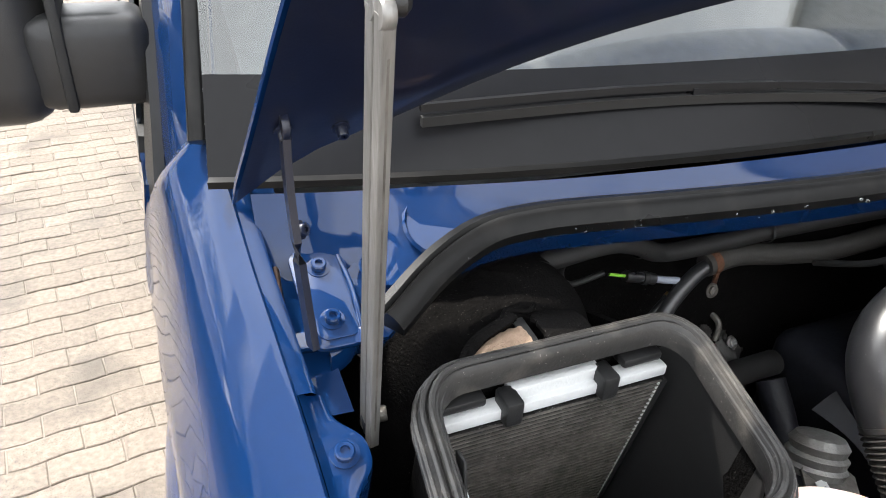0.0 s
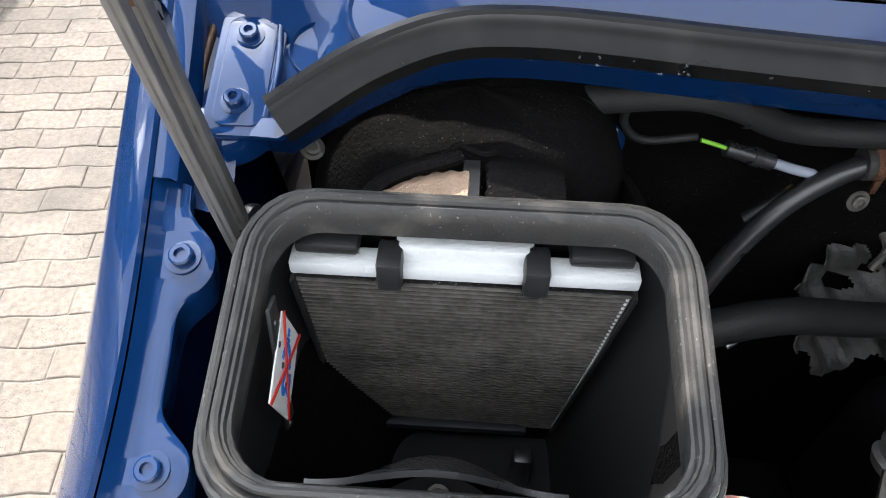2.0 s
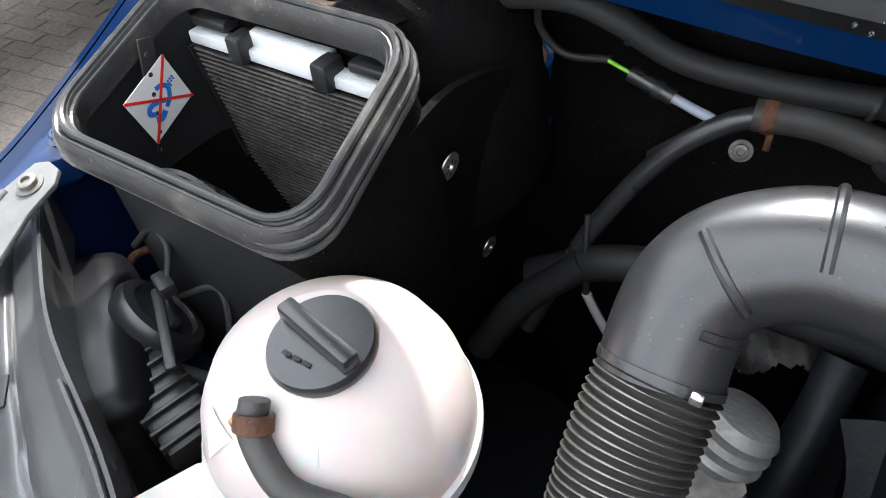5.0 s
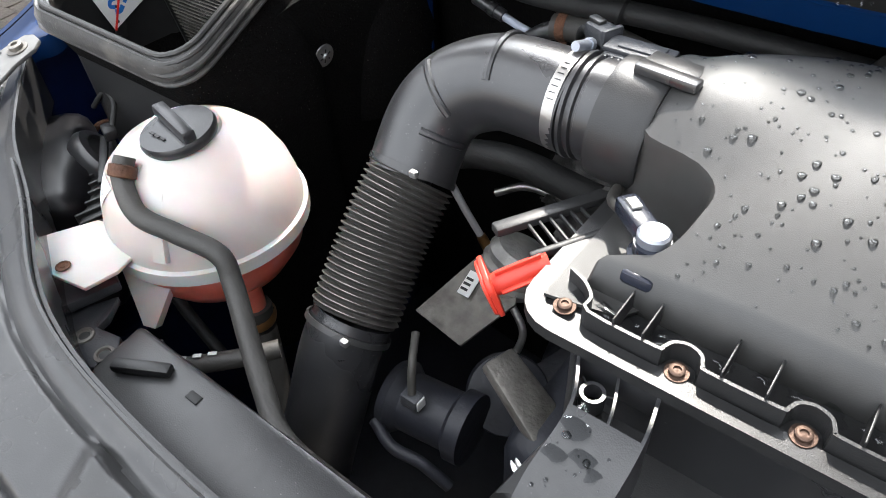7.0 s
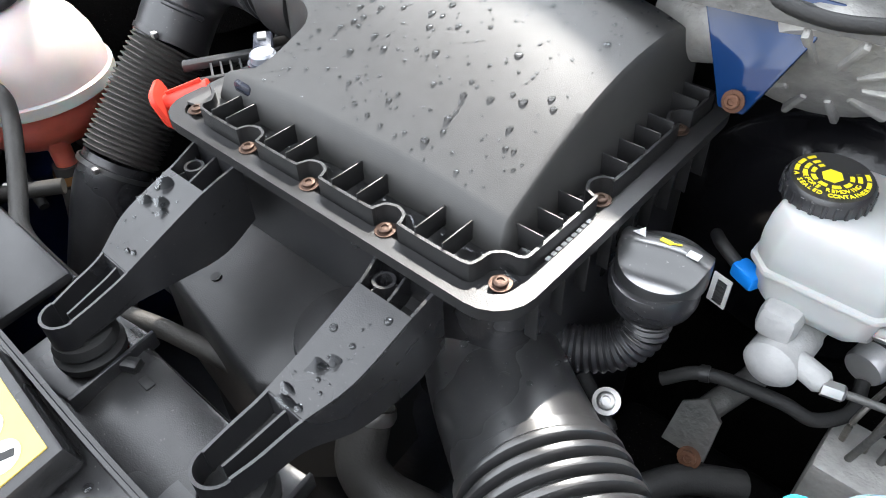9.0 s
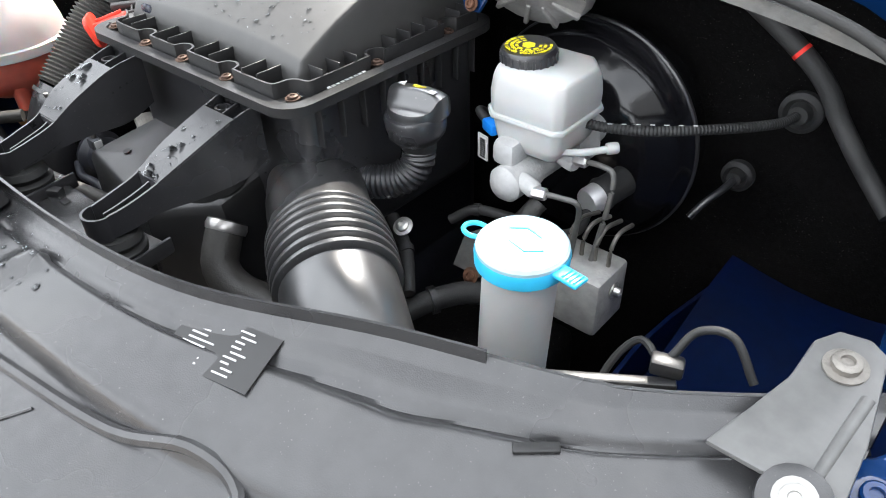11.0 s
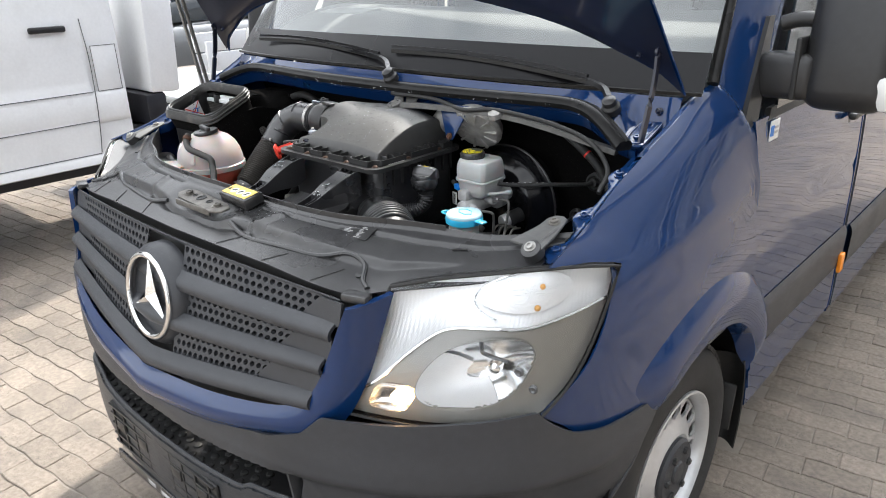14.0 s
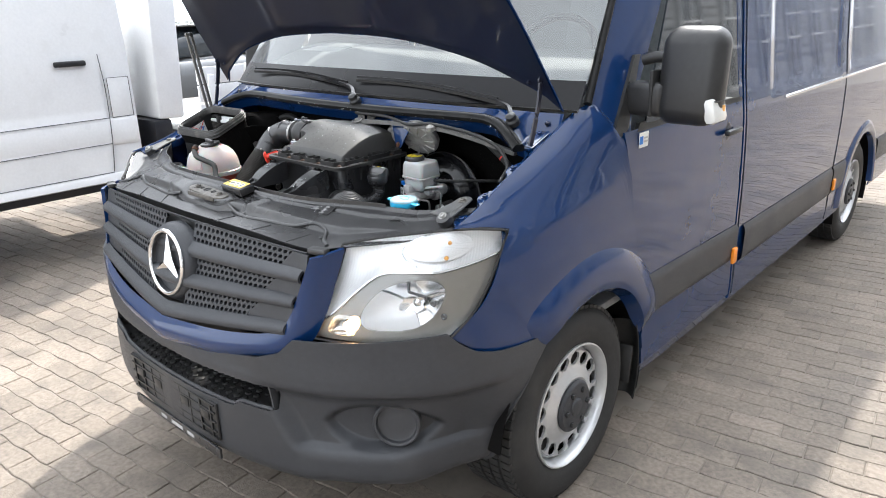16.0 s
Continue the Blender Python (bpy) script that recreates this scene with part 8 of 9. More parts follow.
part("cylinder_lug", rbox((0.420, 0.80, 1.072), (0.03, 0.05, 0.03), 0.008), M["cast_pale"], mc)
for pts in ([(0.470, 0.772, 1.046), (0.495, 0.777, 1.047), (0.516, 0.781, 1.043), (0.512, 0.788, 1.005), (0.505, 0.792, 0.955)], [(0.482, 0.833, 1.062), (0.512, 0.831, 1.066), (0.528, 0.828, 1.060), (0.530, 0.818, 1.02), (0.526, 0.802, 0.955)]):
    pi_ = part("brake_pipe", tube(pts, 0.0032, seg=10), M["link"], mc)
    part("pipe_nut", lathe([(0.007, -0.004), (0.007, 0.010), (0.005, 0.012)], pts[0], Vector(pts[1]) - Vector(pts[0]), 6), M["steel"], pi_)
plug = part("level_plug", rbox((0.384, 0.806, 1.083), (0.024, 0.016, 0.014), 0.003, Matrix.Rotation(radians(-25), 3, 'Z')), M["clipblue"], br, "bright blue level sensor connector")
part("plug_cable", tube([(0.374, 0.810, 1.084), (0.355, 0.820, 1.088), (0.34, 0.85, 1.07)], 0.0055), M["rubber"], plug)
psw = part("pressure_switch", lathe([(0.016, 0.0), (0.0175, 0.004), (0.0175, 0.018), (0.010, 0.020)], (0.484, 0.858, 0.994), (0.25, 0.9, 0.15), 26), M["alu_clean"], mc)
part("switch_collar", lathe([(0.019, 0.018), (0.021, 0.024), (0.019, 0.030), (0.019, 0.06)], (0.484, 0.858, 0.994), (0.25, 0.9, 0.15), 26), M["rubber"], psw)
part("bar_label", rbox((0.366, 0.812, 1.048), (0.018, 0.002, 0.032), 0.0005, Matrix.Rotation(radians(-14), 3, 'Z')), M["paper"], br)
for k in range(9):
    part("label_bar", rbox((0.367, 0.8105, 1.0365 + 0.0028 * k), (0.009, 0.002, 0.0013), 0, Matrix.Rotation(radians(-14), 3, 'Z')), M["ink"], br)
bo = thing("brake_booster", "round glossy black brake booster on the bulkhead", "brake booster")
part("booster_shell", lathe([(0.150, 0.11), (0.156, 0.075), (0.156, 0.066), (0.150, 0.060), (0.147, 0.050), (0.139, 0.036), (0.128, 0.030), (0.122, 0.020), (0.105, 0.012), (0.06, 0.002), (0.03, 0.0)], (0.393, 0.932, 0.997), (0, 1, 0), 64), mat("gloss_black_paint", (0.006, 0.006, 0.007), 0.13, vary=0.2, bump=0.05, stain=(0.02, 0.02, 0.02)), bo)
part("booster_lip", sweep([Vector((0.393 + 0.156 * math.cos(a), 1.003, 0.997 + 0.156 * math.sin(a))) for a in [2 * math.pi * i / 56 for i in range(56)]], circle(0.0035, 8), closed=True, up=(0, 1, 0)), M["plastic_sat"], bo)
vh = thing("vacuum_hose", "thin ribbed black vacuum hose with pale print", "hose")
part("hose_tube", tube([(0.478, 0.850, 1.098), (0.500, 0.855, 1.098), (0.540, 0.875, 1.098), (0.585, 0.915, 1.098), (0.618, 0.965, 1.092), (0.634, 1.005, 1.086), (0.640, 1.04, 1.084)], 0.0050, seg=12, rib=0.0008, pitch=0.004), M["rubber"], vh)
for k in range(7):
    part("hose_print", rbox(Vector((0.503, 0.8535, 1.1040)).lerp(Vector((0.575, 0.9040, 1.1040)), k / 6), (0.005, 0.0013, 0.0006), 0, Matrix.Rotation(radians(36), 3, 'Z')), M["inkgrey"], vh)
for p_, r_ in (((0.640, 1.050, 1.084), 0.024), ((0.590, 1.05, 0.982), 0.020)):
    gr = thing("bulkhead_grommet", "black rubber grommet in the bulkhead", "grommet", "grommets in the bulkhead")
    part("grommet_ring", lathe([(r_, 0), (r_, 0.010), (r_ * 0.75, 0.014), (r_ * 0.55, 0.008), (r_ * 0.45, 0.02)], p_, (0, -1, 0.05), 28), M["rubber"], gr)
part("hook_rod", tube([(0.590, 1.04, 0.982), (0.588, 1.01, 0.980), (0.576, 0.985, 0.966), (0.566, 0.972, 0.948)], 0.0045), M["plastic_sat"], bo)
wr = thing("wrapped_loom", "fabric-wrapped wiring loom with thin red tape", "wiring")
part("loom_tube", tube([(0.50, 1.035, 1.222), (0.554, 1.028, 1.203), (0.628, 1.020, 1.160), (0.662, 1.020, 1.130), (0.682, 1.018, 1.102), (0.708, 1.008, 1.076), (0.735, 1.000, 1.050), (0.765, 0.980, 1.03)], 0.0105, seg=12), M["rubber"], wr)
part("red_tape", lathe([(0.0113, -0.0022), (0.0113, 0.0022)], (0.628, 1.020, 1.160), (0.8, -0.05, -0.55), 14), M["inkred"], wr)

# ---- washer filler ----
wf = thing("washer_filler", "white washer fluid neck with pale blue flip cap", "washer filler")
wc_ = Vector((0.543, 0.642, 1.082))
part("filler_neck", lathe([(0.033, -0.34), (0.034, -0.10), (0.034, -0.004)], wc_, (0.03, 0.02, 1), 40), M["white"], wf)
lid_ = part("flip_cap", lathe([(0.0410, -0.002), (0.0410, 0.006), (0.0385, 0.009), (0.022, 0.0105), (0.006, 0.011)], wc_, (0.02, -0.02, 1), 48), M["cyan_pale"], wf)
part("cap_band", lathe([(0.0370, -0.012), (0.0420, -0.011), (0.0425, 0.000), (0.0414, 0.003)], wc_, (0.02, -0.02, 1), 48, cap=False), M["cyan"], lid_)
part("cap_tab", rbox(wc_ + Vector((0.050, -0.006, 0.000)), (0.030, 0.018, 0.004), 0.0018, Matrix.Rotation(radians(-7), 3, 'Z')), M["cyan"], lid_)
for k in range(4):
    part("tab_grip", rbox(wc_ + Vector((0.049 + 0.004 * k, -0.0058 - 0.0005 * k, 0.0028)), (0.0016, 0.013, 0.0016), 0.0004, Matrix.Rotation(radians(-7), 3, 'Z')), M["cyan"], lid_)
part("cap_loop", sweep([wc_ + Vector((-0.050 + 0.012 * math.cos(a), -0.002 + 0.010 * math.sin(a), 0.000)) for a in [2 * math.pi * i / 20 for i in range(20)]], circle(0.0024, 8), closed=True), M["cyan"], lid_)
sy = [Vector((-0.020, 0.006, 0)), Vector((-0.006, 0.016, 0)), Vector((0.012, 0.012, 0)), Vector((0.022, -0.002, 0)), Vector((0.010, -0.012, 0)), Vector((-0.008, -0.008, 0)), Vector((-0.020, 0.006, 0))]
part("screen_symbol", sweep([wc_ + p + Vector((0, 0, 0.0112 - 0.02 * p.x + 0.02 * p.y)) for p in sy], [(-0.0010, -0.0010), (0.0010, -0.0010), (0.0010, 0.0006), (-0.0010, 0.0006)]), M["cyan"], lid_)

# ---- wiper linkage under the cowl ----
wk = thing("wiper_linkage", "cast aluminium wiper linkage and motor under the cowl", "wiper linkage")
part("link_bar", sweep(smooth_path([(0.130, 0.840, 1.261), (0.250, 0.852, 1.266), (0.45, 0.880, 1.262), (0.60, 0.890, 1.245), (0.78, 0.885, 1.215)], 6), [(-0.010, -0.006), (0.010, -0.006), (0.008, 0.006), (-0.008, 0.006)]), M["link"], wk)
part("link_eye", lathe([(0.020, -0.008), (0.020, 0.006), (0.014, 0.008), (0.013, 0.004), (0.006, 0.012)], (0.136, 0.836, 1.261), (0, -0.35, 0.9), 28), M["link"], wk)
part("link_eye", lathe([(0.018, -0.008), (0.018, 0.006), (0.012, 0.008), (0.006, 0.011)], (0.452, 0.872, 1.265), (0, -0.35, 0.9), 28), M["alu"], wk)
mo = lathe([(0.012, -0.045), (0.045, -0.040), (0.066, -0.020), (0.070, 0.0), (0.062, 0.010), (0.03, 0.014)], (0.365, 0.905, 1.215), (0.15, -0.75, -0.55), 24)
motor = part("wiper_motor", mo, M["alu"], wk)
for k in range(10):
    a = 2 * math.pi * k / 10
    part("motor_rib", rbox(Vector((0.365, 0.905, 1.215)) + turn_to((0.15, -0.75, -0.55)) @ Vector((0.045 * math.cos(a), 0.045 * math.sin(a), 0.012)), (0.006, 0.036, 0.010), 0.002, turn_to((0.15, -0.75, -0.55)) @ Matrix.Rotation(a + math.pi / 2, 3, 'Z')), M["alu"], motor)
part("motor_can", lathe([(0.03, -0.02), (0.034, 0.0), (0.034, 0.06), (0.03, 0.07)], (0.305, 0.90, 1.235), (-0.8, 0.1, -0.25), 24), M["alu"], wk)
part("angle_bracket", prism([(0, 0), (0.045, 0.0), (0.03, 0.05), (0.006, 0.05)], 0.003, Matrix.Translation((0.095, 0.866, 1.245)) @ Matrix.Rotation(radians(70), 4, 'X')), M["link"], wk)
part("triangle_bracket", prism([(0, 0.06), (0.05, 0.06), (0.032, 0.0), (0.018, 0.0)], 0.003, Matrix.Translation((0.135, 0.858, 1.235)) @ Matrix.Rotation(radians(60), 4, 'X')), M["link"], wk)
bb_ = part("cowl_bracket", prism([(-0.055, 0.09), (0.050, 0.09), (0.020, 0.018), (0.012, 0.0), (-0.008, 0.0), (-0.018, 0.02)], 0.006, Matrix.Translation((0.322, 0.848, 1.188)) @ Matrix.Rotation(radians(72), 4, 'X'), bev=0.002), M["blue"], van)
part("bracket_bolt", bolt_mesh((0.325, 0.842, 1.199), (0, -0.95, 0.3), 0.0058, 0.005), M["rust"], bb_)
cbl = thing("cowl_cable", "thin black cable along the cowl", "wiring")
part("cable_run", tube([(0.10, 0.862, 1.285), (0.25, 0.868, 1.283), (0.36, 0.858, 1.268), (0.45, 0.872, 1.275), (0.60, 0.875, 1.262), (0.72, 0.865, 1.235), (0.79, 0.83, 1.19), (0.80, 0.78, 1.15)], 0.0055), M["rubber"], cbl)

# ---- hoses, looms and bits on the bulkhead ----
lo = thing("bulkhead_loom", "black taped wiring loom along the bulkhead", "wiring")
part("loom_tube", tube([(-0.72, 1.02, 1.175), (-0.66, 1.015, 1.172), (-0.56, 1.000, 1.190), (-0.47, 0.985, 1.212), (-0.42, 0.99, 1.200), (-0.36, 1.005, 1.168), (-0.28, 1.005, 1.165), (-0.18, 0.99, 1.180), (-0.05, 0.975, 1.19), (0.10, 0.97, 1.19)], 0.0125, seg=14), M["rubber"], lo)
part("side_cable", tube([(-0.50, 1.00, 1.205), (-0.505, 1.01, 1.165), (-0.48, 1.02, 1.135), (-0.43, 1.022, 1.140)], 0.004), M["rubber"], lo)
for p_ in ((-0.405, 0.996, 1.190), (-0.20, 0.990, 1.178), (-0.62, 1.008, 1.178)):
    part("loom_tie", lathe([(0.0135, -0.003), (0.0148, 0.0), (0.0135, 0.003)], p_, (1, 0.1, -0.2), 16, cap=False), M["ink"], lo)
cn = thing("inline_connector", "black inline connector with green wire and white sleeve", "connector")
ca_, cb_ = Vector((-0.418, 1.010, 1.142)), Vector((-0.318, 1.002, 1.116))
part("green_wire", tube([ca_ - (cb_ - ca_) * 0.12, ca_, ca_.lerp(cb_, 0.15)], 0.0021), M["green"], cn)
part("connector_body", sweep([ca_.lerp(cb_, 0.12), ca_.lerp(cb_, 0.3), ca_.lerp(cb_, 0.58)], circle(0.0078, 14)), M["plastic_sat"], cn)
part("connector_ring", lathe([(0.0092, -0.004), (0.0092, 0.004)], ca_.lerp(cb_, 0.42), cb_ - ca_, 16), M["plastic"], cn)
part("white_sleeve", sweep(smooth_path([ca_.lerp(cb_, 0.56), ca_.lerp(cb_, 0.8), cb_, cb_ + Vector((-0.004, 0, -0.014))], 4), circle(0.0050, 12)), M["sleeve"], cn)
part("yellow_collar", lathe([(0.006, 0), (0.006, 0.008)], cb_ + Vector((-0.014, -0.004, -0.014)), (-0.5, 0, -0.8), 14), M["brass"], cn)
part("lower_plug", sweep([cb_ + Vector((-0.018, -0.006, -0.018)), cb_ + Vector((-0.050, -0.010, -0.052))], circle(0.0062, 12)), M["plastic"], cn)
hp = thing("heater_pipe", "black heater pipe joined to a hose with rusty clamp", "pipe")
part("steel_pipe", tube([(-0.275, 0.998, 1.138), (-0.305, 0.995, 1.122), (-0.345, 0.985, 1.085), (-0.385, 0.965, 1.020), (-0.42, 0.935, 0.94), (-0.45, 0.90, 0.84)], 0.0105, seg=14), M["plastic_sat"], hp)
part("heater_hose", tube([(-0.285, 0.998, 1.137), (-0.23, 1.000, 1.142), (-0.16, 0.992, 1.135), (-0.08, 0.978, 1.135), (0.0, 0.965, 1.150), (0.035, 0.955, 1.16)], 0.0155, seg=16), M["hose"], hp)
part("rusty_clamp", lathe([(0.0165, -0.006), (0.018, 0.0), (0.0165, 0.006)], (-0.272, 0.999, 1.139), (1, 0.05, 0.1), 18, cap=False), M["rust"], hp)
part("clamp_tail", rbox((-0.267, 0.990, 1.120), (0.006, 0.005, 0.022), 0.001), M["rust"], hp)
part("pipe_screw", bolt_mesh((-0.285, 0.975, 1.112), (0.1, -0.9, 0.3), 0.007, 0.005), M["lock_steel"], hp)
part("upper_hose", tube([(0.05, 0.95, 1.15), (0.058, 0.945, 1.20), (0.085, 0.94, 1.232), (0.13, 0.935, 1.235)], 0.017, seg=16), M["hose"], hp)
bk = part("bulkhead_bracket", rbox((-0.512, 1.035, 1.075), (0.022, 0.016, 0.13), 0.004), M["blue"], van)
for z_ in (1.125, 1.038):
    part("bracket_washer", lathe([(0.019, 0), (0.019, 0.005), (0.012, 0.008)], (-0.513, 1.030, z_), (0, -1, 0.1), 22), M["blue"], bk)
    part("bracket_bolt", bolt_mesh((-0.513, 1.022, z_), (0, -1, 0.1), 0.009, 0.006), M["rust"], bk)
ox = thing("oxygen_sensor", "oxygen sensor with brown metal body and pale cable", "sensor")
part("sensor_metal", lathe([(0.009, -0.028), (0.011, -0.024), (0.011, -0.014), (0.008, -0.012), (0.008, 0.010), (0.007, 0.018)], (-0.341, 0.938, 0.805), (-0.45, -0.10, 0.88), 12), M["brass"], ox)
part("sensor_sleeve", tube([(-0.350, 0.936, 0.822), (-0.372, 0.930, 0.865), (-0.392, 0.924, 0.91)], 0.0055), M["inkgrey"], ox)
part("sensor_cable", tube([(-0.392, 0.924, 0.91), (-0.40, 0.93, 0.96), (-0.41, 0.95, 1.0)], 0.004), M["rubber"], ox)
sl_ = thing("fabric_loom", "black woven loom crossing behind the engine", "wiring")
part("loom_tube", tube([(-0.46, 0.93, 0.90), (-0.38, 0.935, 0.955), (-0.30, 0.95, 0.965), (-0.20, 0.97, 0.94), (-0.10, 0.98, 0.93)], 0.020, seg=16), M["rubber"], sl_)
part("loom_branch", tube([(-0.40, 0.93, 0.95), (-0.46, 0.90, 0.88), (-0.50, 0.87, 0.80)], 0.018, seg=14), M["rubber"], sl_)
pb = thing("crumpled_heat_shield", "crumpled dirty grey metal heat shield with torn holes", "heat shield")
PA, PB, PC = Vector((0.93, 0.10, -0.30)).normalized(), Vector((0.25, 0.62, 0.74)).normalized(), Vector((-0.194, 1.000, 0.918))
PN = PA.cross(PB)


def shield_z(a, b):
    return 0.010 * math.sin(47 * a + 21 * b) + 0.007 * math.sin(83 * b - 40 * a + 1.0) + 0.004 * math.sin(160 * a + 120 * b)


def plate_pt(u, v):
    a, b = -0.100 + 0.20 * u, -0.090 + 0.18 * v
    return PC + PA * a + PB * b + PN * shield_z(a, b)


def plate_keep(u, v):
    x, y = 2 * u - 1, 2 * v - 1
    an = math.atan2(y, x)
    edge = 0.78 + 0.13 * math.sin(3 * an + 0.6) + 0.09 * math.sin(7 * an) + 0.05 * math.sin(17 * an + 1)
    holes = ((-0.30, 0.30, 0.17, 0.11), (0.12, -0.16, 0.10, 0.08), (-0.42, -0.35, 0.12, 0.09), (0.36, 0.22, 0.09, 0.16), (-0.05, 0.55, 0.11, 0.06))
    return math.hypot(x, y) < edge and all(((x - hx) / hw) ** 2 + ((y - hy) / hh) ** 2 > 1 for hx, hy, hw, hh in holes)


part("shield_plate", grid(plate_pt, 64, 60, 0.0022, keep=plate_keep), M["shield"], pb)
part("shield_bolt", bolt_mesh(PC + PA * 0.03 + PB * 0.045 + PN * 0.010, PN, 0.008, 0.006), M["steel"], pb)
part("shield_tab", tube([PC + PB * 0.05, PC + PB * 0.075 + PN * 0.01, PC + PB * 0.095 - PA * 0.008], 0.005, n=5, seg=8), M["lock_steel"], pb)
part("bracket_arm", tube([(-0.235, 0.99, 0.90), (-0.30, 0.98, 0.905), (-0.34, 0.96, 0.89)], 0.006), M["steel"], pb)
tb_ = thing("exhaust_flap_housing", "grey cast housing with domed cover and paper label", "engine part")
tc_ = Vector((-0.205, 0.805, 0.955))
part("housing_dome", lathe([(0.036, -0.03), (0.040, -0.02), (0.036, -0.015), (0.039, -0.005), (0.034, 0.0), (0.037, 0.010), (0.030, 0.020), (0.012, 0.024)], tc_, (0.25, 0.35, 0.9), 32), M["alu"], tb_)
part("housing_bracket", prism([(-0.05, -0.06), (0.02, -0.07), (0.05, 0.0), (0.02, 0.05), (-0.02, 0.03)], 0.004, Matrix.Translation((-0.228, 0.765, 0.935)) @ Matrix.Rotation(radians(25), 4, 'X')), M["lock_steel"], tb_)
part("housing_label", rbox((-0.236, 0.757, 0.941), (0.016, 0.030, 0.001), 0, Matrix.Rotation(radians(25), 3, 'X')), M["paper"], tb_)
for k in range(3):
    part("label_print", rbox((-0.238, 0.749 + 0.006 * k, 0.9388 + 0.0026 * k), (0.009, 0.003, 0.001), 0, Matrix.Rotation(radians(25), 3, 'X')), M["ink"], tb_)
part("housing_pipe", tube([(-0.19, 0.77, 0.93), (-0.165, 0.76, 0.90), (-0.17, 0.74, 0.86)], 0.0045), M["steel"], tb_)
xh = thing("exhaust_pipe", "dark exhaust pipe and heat shield behind the engine", "exhaust")
part("pipe_tube", tube([(-0.135, 0.95, 0.93), (-0.140, 0.90, 0.88), (-0.150, 0.84, 0.80), (-0.155, 0.80, 0.70)], 0.022, seg=18), M["dark"], xh)
part("heat_shield", grid(lambda u, v: Vector((-0.125 + 0.10 * u + 0.02 * math.sin(5 * v), 0.88 - 0.22 * v, 0.93 - 0.05 * v + 0.025 * math.sin(math.pi * u))), 14, 14, 0.003), M["dark"], xh)
th = thing("throttle_housing", "dark throttle body with sensor plug beside the intake", "engine part")
part("throttle_body", lathe([(0.035, 0.0), (0.038, 0.01), (0.030, 0.02), (0.030, 0.07), (0.036, 0.075), (0.036, 0.09)], (-0.215, 0.600, 0.930), (1, 0.12, 0.02), 28), M["dark"], th)
part("throttle_plug", rbox((-0.178, 0.588, 0.965), (0.020, 0.015, 0.017), 0.003), M["grey_plastic"], th)
part("plug_face", rbox((-0.1675, 0.588, 0.966), (0.002, 0.011, 0.012), 0.0006), M["inkgrey"], th)
part("throttle_cable", tube([(-0.178, 0.588, 0.974), (-0.185, 0.60, 1.00), (-0.20, 0.625, 1.01)], 0.004), M["hose"], th)
part("throttle_arm", tube([(-0.21, 0.565, 0.93), (-0.18, 0.555, 0.925), (-0.15, 0.56, 0.92), (-0.12, 0.565, 0.90)], 0.006), M["dark"], th)
bpk = thing("belt_pulley", "brown-grey belt tensioner and pulley in front of the engine", "engine part")
part("pulley_wheel", lathe([(0.040, 0.0), (0.042, 0.004), (0.038, 0.010), (0.042, 0.016), (0.040, 0.022), (0.012, 0.024)], (-0.130, 0.675, 0.915), (0.4, -0.5, 0.75), 30), M["dark"], bpk)
part("tensioner_arm", prism([(-0.05, -0.02), (0.04, -0.025), (0.06, 0.0), (0.04, 0.02), (-0.05, 0.015)], 0.014, Matrix.Translation((-0.085, 0.640, 0.975)) @ Matrix.Rotation(radians(25), 4, 'Y') @ Matrix.Rotation(radians(-15), 4, 'Z'), bev=0.004), M["lock_steel"], bpk)
# engine block mass and bits in the depth
eb = thing("engine_block", "dark oily engine block deep in the bay", "engine")
part("cylinder_head", rbox((0.06, 0.80, 0.86), (0.30, 0.42, 0.24), 0.03, seg=3), M["dark"], eb)
part("bracket_bolt", bolt_mesh((0.335, 0.703, 0.980), (0.1, -0.5, 0.85), 0.008, 0.006), M["steel"], eb)
part("block_casting", rbox((0.06, 0.78, 0.64), (0.36, 0.46, 0.30), 0.03, seg=3), M["dark"], eb)
for k in range(5):
    part("head_bolt", bolt_mesh((-0.06 + 0.05 * k, 0.60, 0.955), (0, -0.3, 1), 0.009, 0.008), M["steel"], eb)
part("side_casting", rbox((0.40, 0.70, 0.74), (0.20, 0.30, 0.14), 0.02, seg=3), M["felt"], eb)
ab = thing("brake_control_block", "grey aluminium brake control block with pipes", "brake part")
part("block_body", rbox((0.522, 0.800, 0.926), (0.075, 0.065, 0.075), 0.006), M["alu"], ab)
for k in range(4):
    part("block_pipe", tube([(0.496 + 0.017 * k, 0.806, 0.960), (0.496 + 0.017 * k, 0.808, 0.985), (0.500 + 0.016 * k, 0.820, 1.000), (0.506 + 0.014 * k, 0.850, 0.995)], 0.0026, n=6, seg=8), M["lock_steel"], ab)
part("block_screw", bolt_mesh((0.5600, 0.80, 0.940), (1, 0, 0), 0.006, 0.008), M["steel"], ab)
wsd = thing("steel_coolant_pipe", "bent steel coolant pipe with flange and rusty bolt", "pipe")
part("pipe_tube", tube([(0.425, 0.850, 0.975), (0.412, 0.822, 0.950), (0.398, 0.785, 0.940), (0.394, 0.762, 0.936)], 0.012, seg=14), M["link"], wsd)
part("pipe_flange", prism([(-0.02, -0.02), (0.02, -0.02), (0.018, 0.02), (0.0, 0.034), (-0.018, 0.02)], 0.006, Matrix.Translation((0.396, 0.758, 0.934)) @ Matrix.Rotation(radians(60), 4, 'X')), M["link"], wsd)
part("flange_bolt", bolt_mesh((0.404, 0.742, 0.917), (0, -0.8, 0.5), 0.007, 0.005), M["rust"], wsd)
